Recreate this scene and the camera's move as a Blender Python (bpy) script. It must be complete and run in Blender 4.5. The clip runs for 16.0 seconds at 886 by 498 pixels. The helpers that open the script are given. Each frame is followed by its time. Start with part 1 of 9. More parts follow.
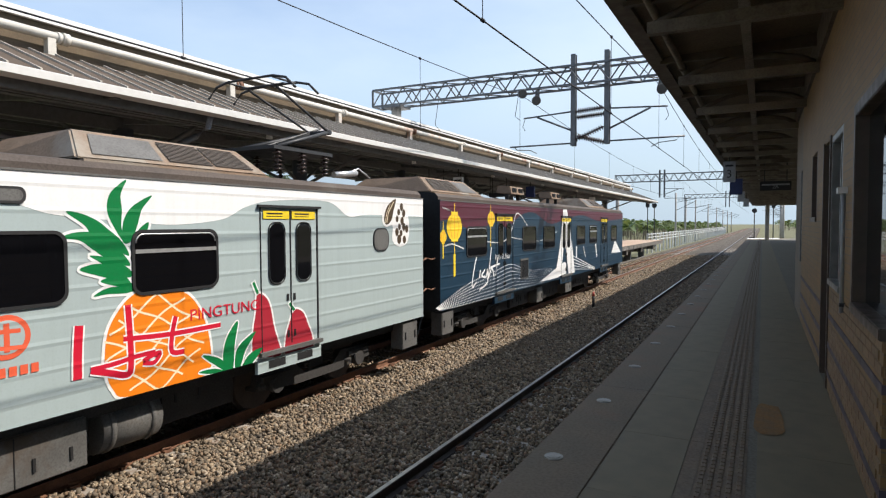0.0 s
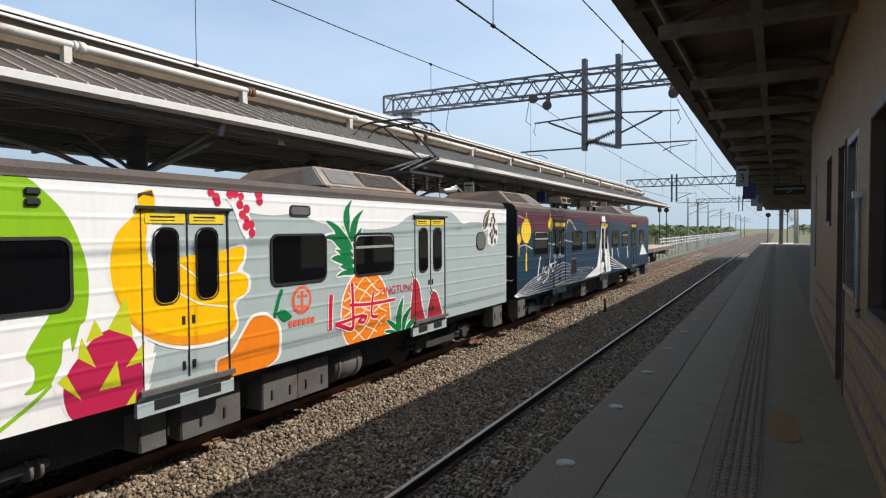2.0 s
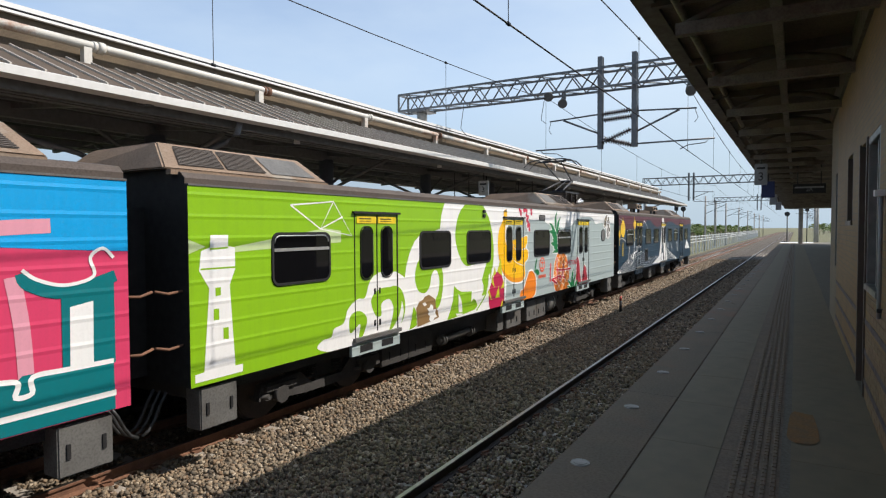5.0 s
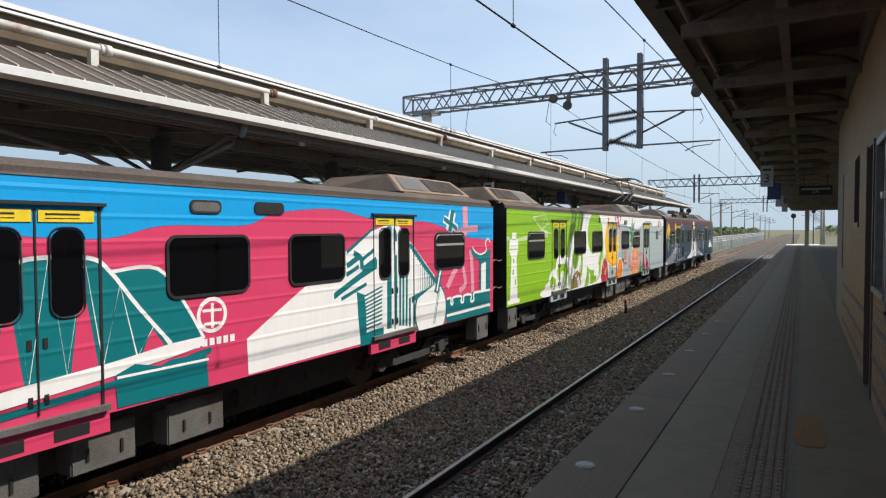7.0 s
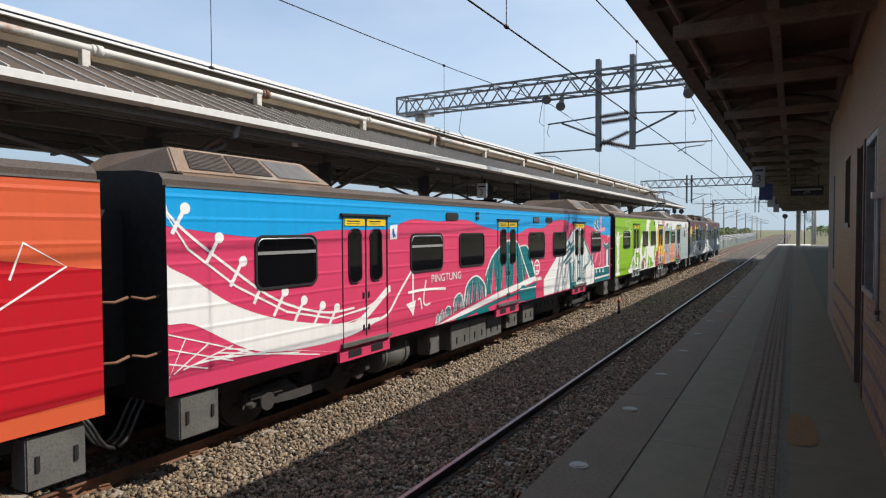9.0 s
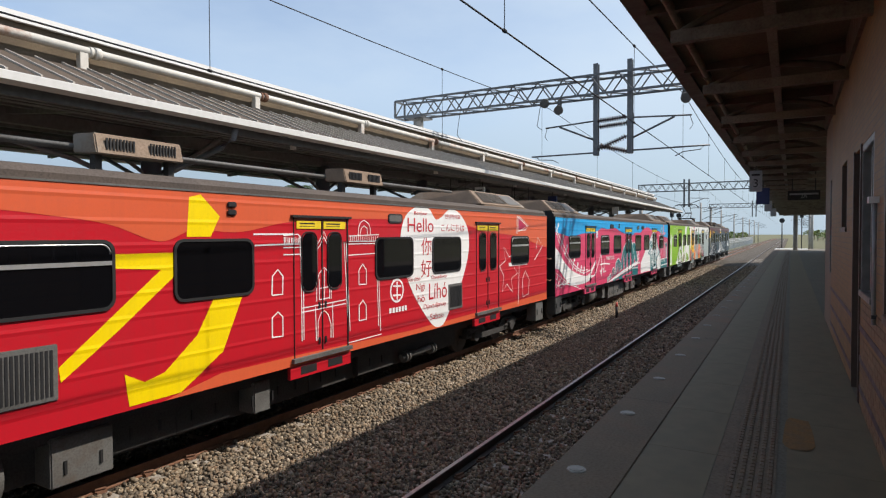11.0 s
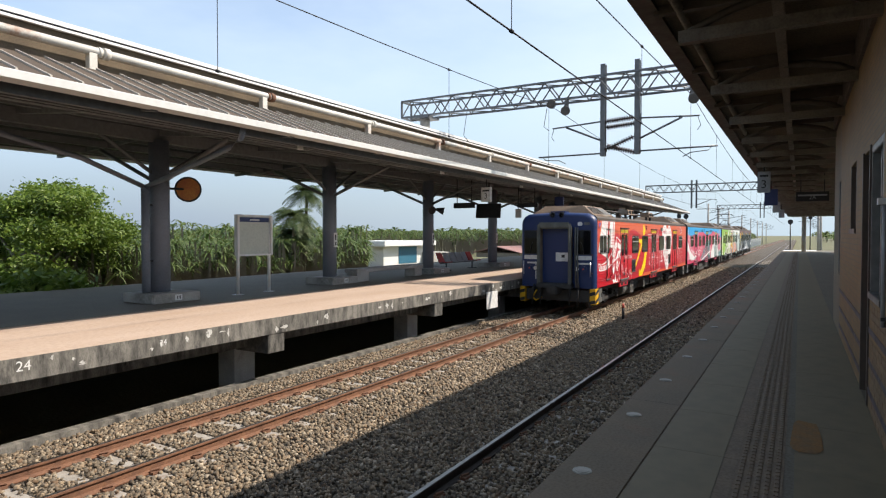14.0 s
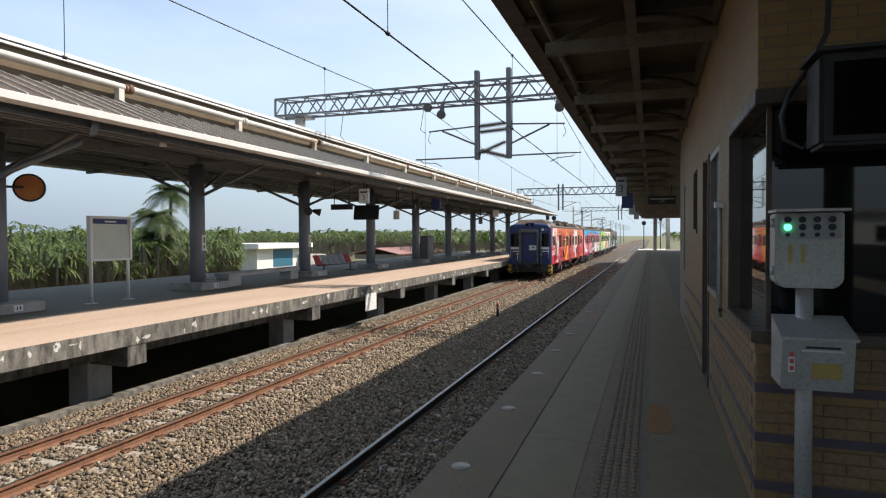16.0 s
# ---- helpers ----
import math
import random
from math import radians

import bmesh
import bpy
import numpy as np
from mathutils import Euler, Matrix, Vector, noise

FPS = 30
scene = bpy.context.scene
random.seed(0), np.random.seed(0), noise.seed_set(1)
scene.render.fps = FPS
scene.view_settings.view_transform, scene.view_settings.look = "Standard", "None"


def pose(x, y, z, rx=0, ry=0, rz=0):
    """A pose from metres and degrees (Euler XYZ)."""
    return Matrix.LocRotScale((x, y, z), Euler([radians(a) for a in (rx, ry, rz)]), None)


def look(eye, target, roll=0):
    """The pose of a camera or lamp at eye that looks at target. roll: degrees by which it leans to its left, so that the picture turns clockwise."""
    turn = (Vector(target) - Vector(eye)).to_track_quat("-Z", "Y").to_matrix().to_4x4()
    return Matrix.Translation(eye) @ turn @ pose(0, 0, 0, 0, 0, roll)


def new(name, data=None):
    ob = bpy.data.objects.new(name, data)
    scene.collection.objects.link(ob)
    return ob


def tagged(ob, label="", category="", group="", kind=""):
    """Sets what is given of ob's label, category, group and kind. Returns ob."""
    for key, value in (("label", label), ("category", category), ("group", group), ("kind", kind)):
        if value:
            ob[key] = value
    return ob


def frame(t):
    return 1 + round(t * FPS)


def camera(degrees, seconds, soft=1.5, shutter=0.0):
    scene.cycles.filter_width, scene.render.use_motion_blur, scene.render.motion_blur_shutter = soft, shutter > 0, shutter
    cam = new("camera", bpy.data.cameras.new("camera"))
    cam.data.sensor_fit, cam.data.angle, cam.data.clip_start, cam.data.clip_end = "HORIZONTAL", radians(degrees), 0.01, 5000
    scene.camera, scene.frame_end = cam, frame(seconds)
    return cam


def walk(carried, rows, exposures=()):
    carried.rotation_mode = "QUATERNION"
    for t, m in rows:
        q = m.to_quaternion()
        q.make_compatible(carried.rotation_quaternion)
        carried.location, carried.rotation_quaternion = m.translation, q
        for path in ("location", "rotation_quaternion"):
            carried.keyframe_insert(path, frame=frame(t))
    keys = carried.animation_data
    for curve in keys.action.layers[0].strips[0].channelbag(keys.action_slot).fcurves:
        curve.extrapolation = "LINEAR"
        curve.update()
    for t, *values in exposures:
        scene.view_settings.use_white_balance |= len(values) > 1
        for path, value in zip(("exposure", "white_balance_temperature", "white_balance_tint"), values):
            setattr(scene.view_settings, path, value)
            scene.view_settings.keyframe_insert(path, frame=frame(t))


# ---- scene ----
cam = camera(72.43, 16.0, soft=1.2)
# seconds, yaw, pitch, roll of the camera held at one spot of the platform
EYE = (0.0, 0.0, 1.68)
TURNS = [(0.0, 27.845, -2.313, 0.201), (0.5, 27.869, -2.183, 0.257), (1.0, 28.119, -2.156, 0.346), (1.5, 28.455, -1.908, 0.319),
        (2.0, 28.867, -1.826, 0.301), (2.5, 29.668, -1.55, 0.409), (3.0, 29.668, -1.728, 0.58), (5.5, 30.415, -1.93, 0.196),
        (6.0, 30.614, -1.837, 0.289), (6.5, 30.706, -1.844, 0.229), (7.0, 30.697, -1.782, 0.189), (7.5, 30.465, -1.694, 0.292),
        (8.0, 30.3, -1.695, 0.334), (10.5, 29.904, -1.634, 0.204), (11.0, 29.893, -1.376, 0.148), (11.5, 29.87, -1.232, -0.099),
        (12.0, 29.956, -1.248, 0.193), (12.5, 30.047, -1.371, 0.19), (13.0, 30.279, -1.471, 0.043), (13.5, 30.394, -1.468, 0.026),
        (14.0, 30.487, -1.346, -0.035), (14.5, 29.884, -1.182, -0.177), (15.0, 26.013, -1.325, 0.074), (15.5, 22.344, -1.288, 0.1),
        (16.0, 19.001, -1.22, 0.277)]
LIGHT = [(0.0, 0.55, 6800), (1.5, 0.45, 6750), (3.0, 0.3, 6750), (5.5, 0.38, 6750), (8.0, 0.36, 6800), (11.0, 0.3, 6800), (12.0, 0.3, 6850), (13.0, 0.58, 6950), (14.5, 0.66, 7000), (16.0, 0.66, 7050)]
walk(cam, [(t, pose(*EYE, 90 + p, r, y)) for t, y, p, r in TURNS], [(t, e, k - 150, 12) for t, e, k in LIGHT])

# ---- light ----
SUN_TO = Vector((0.76, 0.45, 1.0)).normalized()
world = bpy.data.worlds.new("sky")
scene.world = world
world.use_nodes = True
wn = world.node_tree
bg = wn.nodes["Background"]
sky = wn.nodes.new("ShaderNodeTexSky")
sky.sky_type = "NISHITA"
sky.sun_disc = False
sky.sun_elevation = math.asin(SUN_TO.z)
sky.sun_rotation = math.atan2(SUN_TO.x, SUN_TO.y)
sky.air_density, sky.dust_density, sky.ozone_density = 1.0, 0.8, 1.0
# thin high cloud over the blue
wtc = wn.nodes.new("ShaderNodeTexCoord")
wmp = wn.nodes.new("ShaderNodeMapping")
wmp.inputs["Scale"].default_value = (1.0, 1.0, 3.0)
wn.links.new(wtc.outputs["Generated"], wmp.inputs[0])
cloud = wn.nodes.new("ShaderNodeTexNoise")
cloud.inputs["Scale"].default_value, cloud.inputs["Detail"].default_value, cloud.inputs["Roughness"].default_value = 1.6, 6.0, 0.55
wn.links.new(wmp.outputs[0], cloud.inputs["Vector"])
veil = wn.nodes.new("ShaderNodeMapRange")
veil.inputs[1].default_value, veil.inputs[2].default_value, veil.inputs[3].default_value, veil.inputs[4].default_value = 0.38, 0.68, 0.1, 0.6
wn.links.new(cloud.outputs[0], veil.inputs[0])
wmix = wn.nodes.new("ShaderNodeMix")
wmix.data_type = "RGBA"
wmix.inputs[7].default_value = (3.5, 4.3, 5.1, 1)
wsep = wn.nodes.new("ShaderNodeSeparateXYZ")
wn.links.new(wtc.outputs["Generated"], wsep.inputs[0])
haze = wn.nodes.new("ShaderNodeMapRange")
haze.inputs[1].default_value, haze.inputs[2].default_value, haze.inputs[3].default_value, haze.inputs[4].default_value = 0.0, 0.26, 0.85, 0.0
haze.interpolation_type = "SMOOTHSTEP"
wn.links.new(wsep.outputs[2], haze.inputs[0])
wn.links.new(sky.outputs[0], wmix.inputs[6])
hmix = wn.nodes.new("ShaderNodeMix")
hmix.data_type = "RGBA"
# the low haze and the thin cloud brighten towards the sun's side
side = wn.nodes.new("ShaderNodeVectorMath")
side.operation = "DOT_PRODUCT"
side.inputs[1].default_value = Vector((SUN_TO.x, SUN_TO.y, 0)).normalized()
wn.links.new(wtc.outputs["Generated"], side.inputs[0])
glow = wn.nodes.new("ShaderNodeMapRange")
glow.inputs[1].default_value, glow.inputs[2].default_value, glow.inputs[3].default_value, glow.inputs[4].default_value = -0.55, 0.55, 0.0, 1.0
glow.interpolation_type = "SMOOTHSTEP"
wn.links.new(side.outputs["Value"], glow.inputs[0])
hcol = wn.nodes.new("ShaderNodeMix")
hcol.data_type = "RGBA"
hcol.inputs[6].default_value = (1.25, 1.75, 2.5, 1)
hcol.inputs[7].default_value = (2.4, 3.15, 3.8, 1)
wn.links.new(glow.outputs[0], hcol.inputs[0])
wn.links.new(hcol.outputs[2], hmix.inputs[7])
thick = wn.nodes.new("ShaderNodeMath")
thick.operation = "MULTIPLY_ADD"
thick.use_clamp = True
wn.links.new(glow.outputs[0], thick.inputs[0])
thick.inputs[1].default_value = 0.32
wn.links.new(veil.outputs[0], thick.inputs[2])
wn.links.new(thick.outputs[0], wmix.inputs[0])
wn.links.new(haze.outputs[0], hmix.inputs[0])
wn.links.new(wmix.outputs[2], hmix.inputs[6])
wn.links.new(hmix.outputs[2], bg.inputs[0])
bg.inputs[1].default_value = 0.15
sun_data = bpy.data.lights.new("sun", "SUN")
sun_data.energy, sun_data.angle, sun_data.color = 4.3, radians(0.6), (1.0, 0.935, 0.84)
sun = new("sun", sun_data)
sun.matrix_world = look(SUN_TO * 60, (0, 0, 0))

# ---- levels and lines of the plan (platform top is z = 0, tracks run along y) ----
RAIL = -1.17          # rail top
BAL = -1.33           # ballast top between the rails
GROUND = -1.75
NEAR_EDGE, FAR_EDGE = -1.49, -9.16
NEAR_TRACK, FAR_TRACK = -3.04, -7.6
WALL_X, WALL_Y0, WALL_Y1 = 0.6, 4.06, 14.3
NEAR_END, FAR_END = 78.0, 66.0
COL_X, COL_Y0, COL_STEP = -14.0, 9.6, 6.45
GUT_X, GUT_Z = -9.2, 3.80


# ---- material helpers ----
def mat_new(name):
    m = bpy.data.materials.new(name)
    m.use_nodes = True
    return m, m.node_tree, m.node_tree.nodes["Principled BSDF"]


def node(nt, kind, **vals):
    n = nt.nodes.new(kind)
    for k, v in vals.items():
        if k in n.inputs:
            n.inputs[k].default_value = v
    return n


def coords(nt, scale=(1, 1, 1), kind="Object"):
    tc = nt.nodes.new("ShaderNodeTexCoord")
    mp = nt.nodes.new("ShaderNodeMapping")
    mp.inputs["Scale"].default_value = scale
    nt.links.new(tc.outputs[kind], mp.inputs[0])
    return mp.outputs[0]


def mix(nt, a, b, fac):
    n = nt.nodes.new("ShaderNodeMix")
    n.data_type = "RGBA"
    for sock, v in ((n.inputs[6], a), (n.inputs[7], b), (n.inputs[0], fac)):
        if isinstance(v, (tuple, list)):
            sock.default_value = (*v[:3], 1)
        elif isinstance(v, (int, float)):
            sock.default_value = v
        else:
            nt.links.new(v, sock)
    return n.outputs[2]


def ramp(nt, fac, lo, hi, a=0.0, b=1.0):
    n = nt.nodes.new("ShaderNodeMapRange")
    n.inputs[1].default_value, n.inputs[2].default_value = lo, hi
    n.inputs[3].default_value, n.inputs[4].default_value = a, b
    nt.links.new(fac, n.inputs[0])
    return n.outputs[0]


def noise_of(nt, vec, scale, detail=4.0, rough=0.55):
    n = node(nt, "ShaderNodeTexNoise", Scale=scale, Detail=detail, Roughness=rough)
    nt.links.new(vec, n.inputs["Vector"])
    return n.outputs[0]


def bump(nt, bsdf, height, strength=0.3, dist=0.01):
    n = node(nt, "ShaderNodeBump", Strength=strength, Distance=dist)
    nt.links.new(height, n.inputs["Height"])
    nt.links.new(n.outputs[0], bsdf.inputs["Normal"])


def surface(name, base, dark, scale=3.0, fine=60.0, rough=0.8, metal=0.0, bumps=0.25, dist=0.006, stain=None, stretch=(1, 1, 1), amount=0.7):
    """Two scales of variation: broad patches towards dark, fine grain, and optional stains."""
    m, nt, b = mat_new(name)
    v = coords(nt, stretch)
    big = ramp(nt, noise_of(nt, v, scale), 0.35, 0.7)
    col = mix(nt, base, dark, big) if amount >= 1 else mix(nt, base, mix(nt, base, dark, amount), big)
    small = noise_of(nt, v, fine, 3.0)
    col = mix(nt, col, tuple(c * 0.6 for c in dark), ramp(nt, small, 0.45, 0.8, 0.0, 0.6))
    if stain:
        s = ramp(nt, noise_of(nt, v, scale * 0.35, 6.0, 0.7), 0.55, 0.68)
        col = mix(nt, col, stain, s)
    nt.links.new(col, b.inputs["Base Color"])
    b.inputs["Roughness"].default_value = rough
    b.inputs["Metallic"].default_value = metal
    nt.links.new(ramp(nt, small, 0.3, 0.7, rough - 0.1, min(1, rough + 0.1)), b.inputs["Roughness"])
    bump(nt, b, small, bumps, dist)
    return m


def plain(name, col, rough=0.5, metal=0.0, spread=0.12):
    m, nt, b = mat_new(name)
    v = coords(nt)
    n = ramp(nt, noise_of(nt, v, 9.0, 5.0), 0.3, 0.75)
    c = mix(nt, col, tuple(x * (1 - 2.5 * spread) for x in col), n)
    nt.links.new(c, b.inputs["Base Color"])
    b.inputs["Metallic"].default_value = metal
    nt.links.new(ramp(nt, n, 0, 1, max(rough - 0.08, 0.02), min(1, rough + 0.12)), b.inputs["Roughness"])
    return m


def per_piece(name, cols, rough=0.85, fine=80.0, random_of="island", bumps=0.4, grime=0.5):
    """Colours picked piece by piece from a short range."""
    m, nt, b = mat_new(name)
    if random_of == "island":
        g = nt.nodes.new("ShaderNodeNewGeometry")
        r = g.outputs["Random Per Island"]
    else:
        g = nt.nodes.new("ShaderNodeObjectInfo")
        r = g.outputs["Random"]
    cr = nt.nodes.new("ShaderNodeValToRGB")
    el = cr.color_ramp.elements
    el[0].position, el[0].color = 0.0, (*cols[0], 1)
    el[1].position, el[1].color = 1.0, (*cols[-1], 1)
    for i, c in enumerate(cols[1:-1], 1):
        e = el.new(i / (len(cols) - 1))
        e.color = (*c, 1)
    nt.links.new(r, cr.inputs[0])
    n = noise_of(nt, coords(nt), fine, 4.0)
    col = mix(nt, cr.outputs[0], mix(nt, cr.outputs[0], (0.02, 0.018, 0.015), grime), ramp(nt, n, 0.4, 0.75))
    nt.links.new(col, b.inputs["Base Color"])
    b.inputs["Roughness"].default_value = rough
    bump(nt, b, n, bumps, 0.006)
    return m


RIBS = 0.262


def paint(name, col, rough=0.36, ribs=True, dirt=0.2):
    """Vinyl or paint on the ribbed car side: faint pressed ribs, rain streaks, grime towards the sill."""
    m, nt, b = mat_new(name)
    v = coords(nt)
    streak = ramp(nt, noise_of(nt, coords(nt, (1, 7, 0.5)), 1.6, 5.0), 0.45, 0.8, 0.0, dirt)
    fine = noise_of(nt, v, 40.0, 4.0)
    c = mix(nt, col, tuple(x * 0.55 + 0.02 for x in col), streak)
    c = mix(nt, c, tuple(x * 0.75 + 0.015 for x in col), ramp(nt, fine, 0.5, 0.8, 0, 0.35))
    nt.links.new(c, b.inputs["Base Color"])
    nt.links.new(ramp(nt, fine, 0.3, 0.7, rough - 0.06, rough + 0.12), b.inputs["Roughness"])
    if ribs:
        sep = nt.nodes.new("ShaderNodeSeparateXYZ")
        nt.links.new(v, sep.inputs[0])
        mod = node(nt, "ShaderNodeMath")
        mod.operation = "PINGPONG"
        nt.links.new(sep.outputs[2], mod.inputs[0])
        mod.inputs[1].default_value = RIBS / 2
        h = ramp(nt, mod.outputs[0], 0.0, 0.035, 1.0, 0.0)
        wob = node(nt, "ShaderNodeMath")
        wob.operation = "MULTIPLY_ADD"
        nt.links.new(noise_of(nt, coords(nt, (1, 0.7, 1.2)), 1.4, 2.0), wob.inputs[0])
        wob.inputs[1].default_value = 0.9
        nt.links.new(h, wob.inputs[2])
        bump(nt, b, wob.outputs[0], 0.5, 0.010)
    return m


# ---- materials ----
M = {}
M["ballast"] = surface("ballast_bed", (0.11, 0.088, 0.066), (0.035, 0.03, 0.024), 30, 90, 0.95, bumps=1.0, dist=0.05)
M["stone"] = per_piece("ballast_stone", [(0.055, 0.042, 0.03), (0.235, 0.175, 0.115), (0.11, 0.09, 0.066), (0.35, 0.27, 0.18), (0.17, 0.105, 0.06), (0.28, 0.22, 0.15), (0.08, 0.062, 0.046), (0.46, 0.38, 0.28)])
M["rust"] = surface("rusty_rail", (0.21, 0.10, 0.055), (0.09, 0.045, 0.03), 6, 70, 0.8, bumps=0.3)
M["dark_rail"] = surface("dull_rail", (0.055, 0.042, 0.036), (0.025, 0.02, 0.018), 6, 70, 0.75, bumps=0.3)
M["rail_top"] = plain("polished_rail", (0.42, 0.40, 0.38), 0.38, 1.0)
M["sleeper"] = surface("sleeper_concrete", (0.36, 0.33, 0.29), (0.2, 0.17, 0.14), 5, 60, 0.9, stain=(0.2, 0.12, 0.08))
M["concrete"] = surface("concrete", (0.42, 0.40, 0.37), (0.25, 0.24, 0.22), 2.5, 50, 0.9, stain=(0.16, 0.15, 0.14))
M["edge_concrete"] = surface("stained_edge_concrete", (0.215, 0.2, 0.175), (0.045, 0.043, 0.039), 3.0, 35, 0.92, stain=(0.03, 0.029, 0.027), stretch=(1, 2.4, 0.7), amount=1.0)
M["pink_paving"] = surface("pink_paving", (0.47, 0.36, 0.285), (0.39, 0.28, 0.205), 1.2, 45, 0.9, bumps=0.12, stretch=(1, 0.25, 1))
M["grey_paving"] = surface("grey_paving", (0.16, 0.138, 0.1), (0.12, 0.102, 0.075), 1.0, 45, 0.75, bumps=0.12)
M["coping"] = surface("brown_coping", (0.18, 0.128, 0.08), (0.13, 0.105, 0.07), 1.5, 45, 0.8, bumps=0.12, stain=(0.2, 0.11, 0.065))
M["tactile"] = surface("brown_tactile_tile", (0.19, 0.135, 0.085), (0.13, 0.098, 0.07), 3, 45, 0.75)
M["ochre"] = surface("worn_ochre_paint", (0.26, 0.125, 0.03), (0.17, 0.115, 0.06), 8, 45, 0.85)
M["steel_disc"] = plain("worn_steel", (0.3, 0.28, 0.24), 0.5, 0.6)
M["col_paint"] = surface("blue_grey_column_paint", (0.20, 0.22, 0.26), (0.15, 0.165, 0.2), 1.5, 40, 0.55, bumps=0.06)
M["white_paint"] = plain("white_steel_paint", (0.68, 0.68, 0.665), 0.45, 0.0, 0.03)
M["gutter_paint"] = plain("dull_white_gutter_paint", (0.6, 0.595, 0.57), 0.5, 0.0, 0.05)
M["cream_pipe"] = surface("cream_pipe_paint", (0.62, 0.595, 0.54), (0.46, 0.43, 0.38), 2.5, 50, 0.55, stain=(0.33, 0.17, 0.10), bumps=0.1)
M["roof_sheet"] = surface("brown_grey_roof_sheet", (0.082, 0.056, 0.035), (0.052, 0.036, 0.023), 1.0, 40, 0.8, bumps=0.08)
M["seam"] = plain("pale_roof_seam", (0.46, 0.42, 0.36), 0.5)
M["soffit"] = surface("brown_soffit", (0.15, 0.115, 0.075), (0.08, 0.062, 0.045), 1.5, 40, 0.85)
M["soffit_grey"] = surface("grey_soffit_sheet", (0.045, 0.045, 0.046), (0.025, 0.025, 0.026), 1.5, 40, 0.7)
M["beam"] = plain("grey_beam_paint", (0.16, 0.165, 0.17), 0.55)
M["beam_brown"] = plain("brown_beam_paint", (0.10, 0.08, 0.06), 0.6)
M["pipe_brown"] = surface("flaking_pale_brown_paint", (0.22, 0.19, 0.15), (0.11, 0.09, 0.07), 3, 40, 0.6, stain=(0.08, 0.06, 0.045))
M["galv"] = plain("galvanised_steel", (0.16, 0.165, 0.17), 0.5, 0.6)
M["dark_steel"] = plain("dark_steel", (0.045, 0.047, 0.05), 0.55, 0.4)
M["wire"] = plain("wire", (0.03, 0.03, 0.032), 0.6, 0.5)
M["porcelain"] = plain("brown_porcelain", (0.05, 0.03, 0.025), 0.3)
M["under"] = surface("grimy_underframe", (0.045, 0.042, 0.04), (0.02, 0.019, 0.018), 3, 40, 0.8)
M["equip"] = surface("grey_equipment_box", (0.125, 0.123, 0.117), (0.06, 0.058, 0.054), 2.5, 40, 0.65, stain=(0.08, 0.062, 0.048))
M["roof_car"] = surface("brown_car_roof", (0.075, 0.055, 0.043), (0.045, 0.035, 0.03), 1.5, 40, 0.75, stain=(0.10, 0.085, 0.07))
M["ac_tan"] = surface("tan_unit_casing", (0.24, 0.165, 0.11), (0.13, 0.09, 0.06), 2, 40, 0.7, stain=(0.25, 0.22, 0.18))
M["grille"] = surface("dark_grille", (0.09, 0.085, 0.08), (0.05, 0.047, 0.045), 4, 90, 0.6)
M["rubber"] = plain("black_rubber", (0.014, 0.014, 0.015), 0.6)
M["alu"] = plain("bare_aluminium", (0.66, 0.66, 0.65), 0.35, 0.7)


def glass(name, tint, rough=0.03):
    m, nt, b = mat_new(name)
    b.inputs["Base Color"].default_value = (*tint, 1)
    b.inputs["Roughness"].default_value = rough
    b.inputs["IOR"].default_value = 1.5
    return m


M["dark_glass"] = glass("tinted_window_glass", (0.004, 0.004, 0.005))
M["dark_glass"].node_tree.nodes["Principled BSDF"].inputs["Specular IOR Level"].default_value = 0.22
M["window_glass"] = glass("reflecting_window_glass", (0.006, 0.007, 0.007))
M["asphalt"] = surface("field_soil", (0.16, 0.15, 0.08), (0.08, 0.09, 0.035), 0.3, 12, 0.95, bumps=0.5, dist=0.05)


# ---- mesh helpers ----
def add_box(bm, x0, x1, y0, y1, z0, z1, m=None):
    vs = [bm.verts.new((x, y, z)) for x in (x0, x1) for y in (y0, y1) for z in (z0, z1)]
    for q in ((0, 1, 3, 2), (4, 6, 7, 5), (0, 4, 5, 1), (2, 3, 7, 6), (0, 2, 6, 4), (1, 5, 7, 3)):
        bm.faces.new([vs[i] for i in q])
    if m is not None:
        for v in vs:
            v.co = m @ v.co
    return vs


def add_tube(bm, a, b, r, n=10, r2=None, caps=True):
    a, b = Vector(a), Vector(b)
    d = (b - a)
    if d.length < 1e-6:
        return
    q = d.to_track_quat("Z", "Y").to_matrix()
    r2 = r if r2 is None else r2
    ra, rb = [], []
    for i in range(n):
        c = Vector((math.cos(2 * math.pi * i / n), math.sin(2 * math.pi * i / n), 0))
        ra.append(bm.verts.new(a + q @ (c * r)))
        rb.append(bm.verts.new(b + q @ (c * r2)))
    for i in range(n):
        f = bm.faces.new((ra[i], ra[(i + 1) % n], rb[(i + 1) % n], rb[i]))
        f.smooth = n > 6
    if caps:
        bm.faces.new(ra[::-1])
        bm.faces.new(rb)


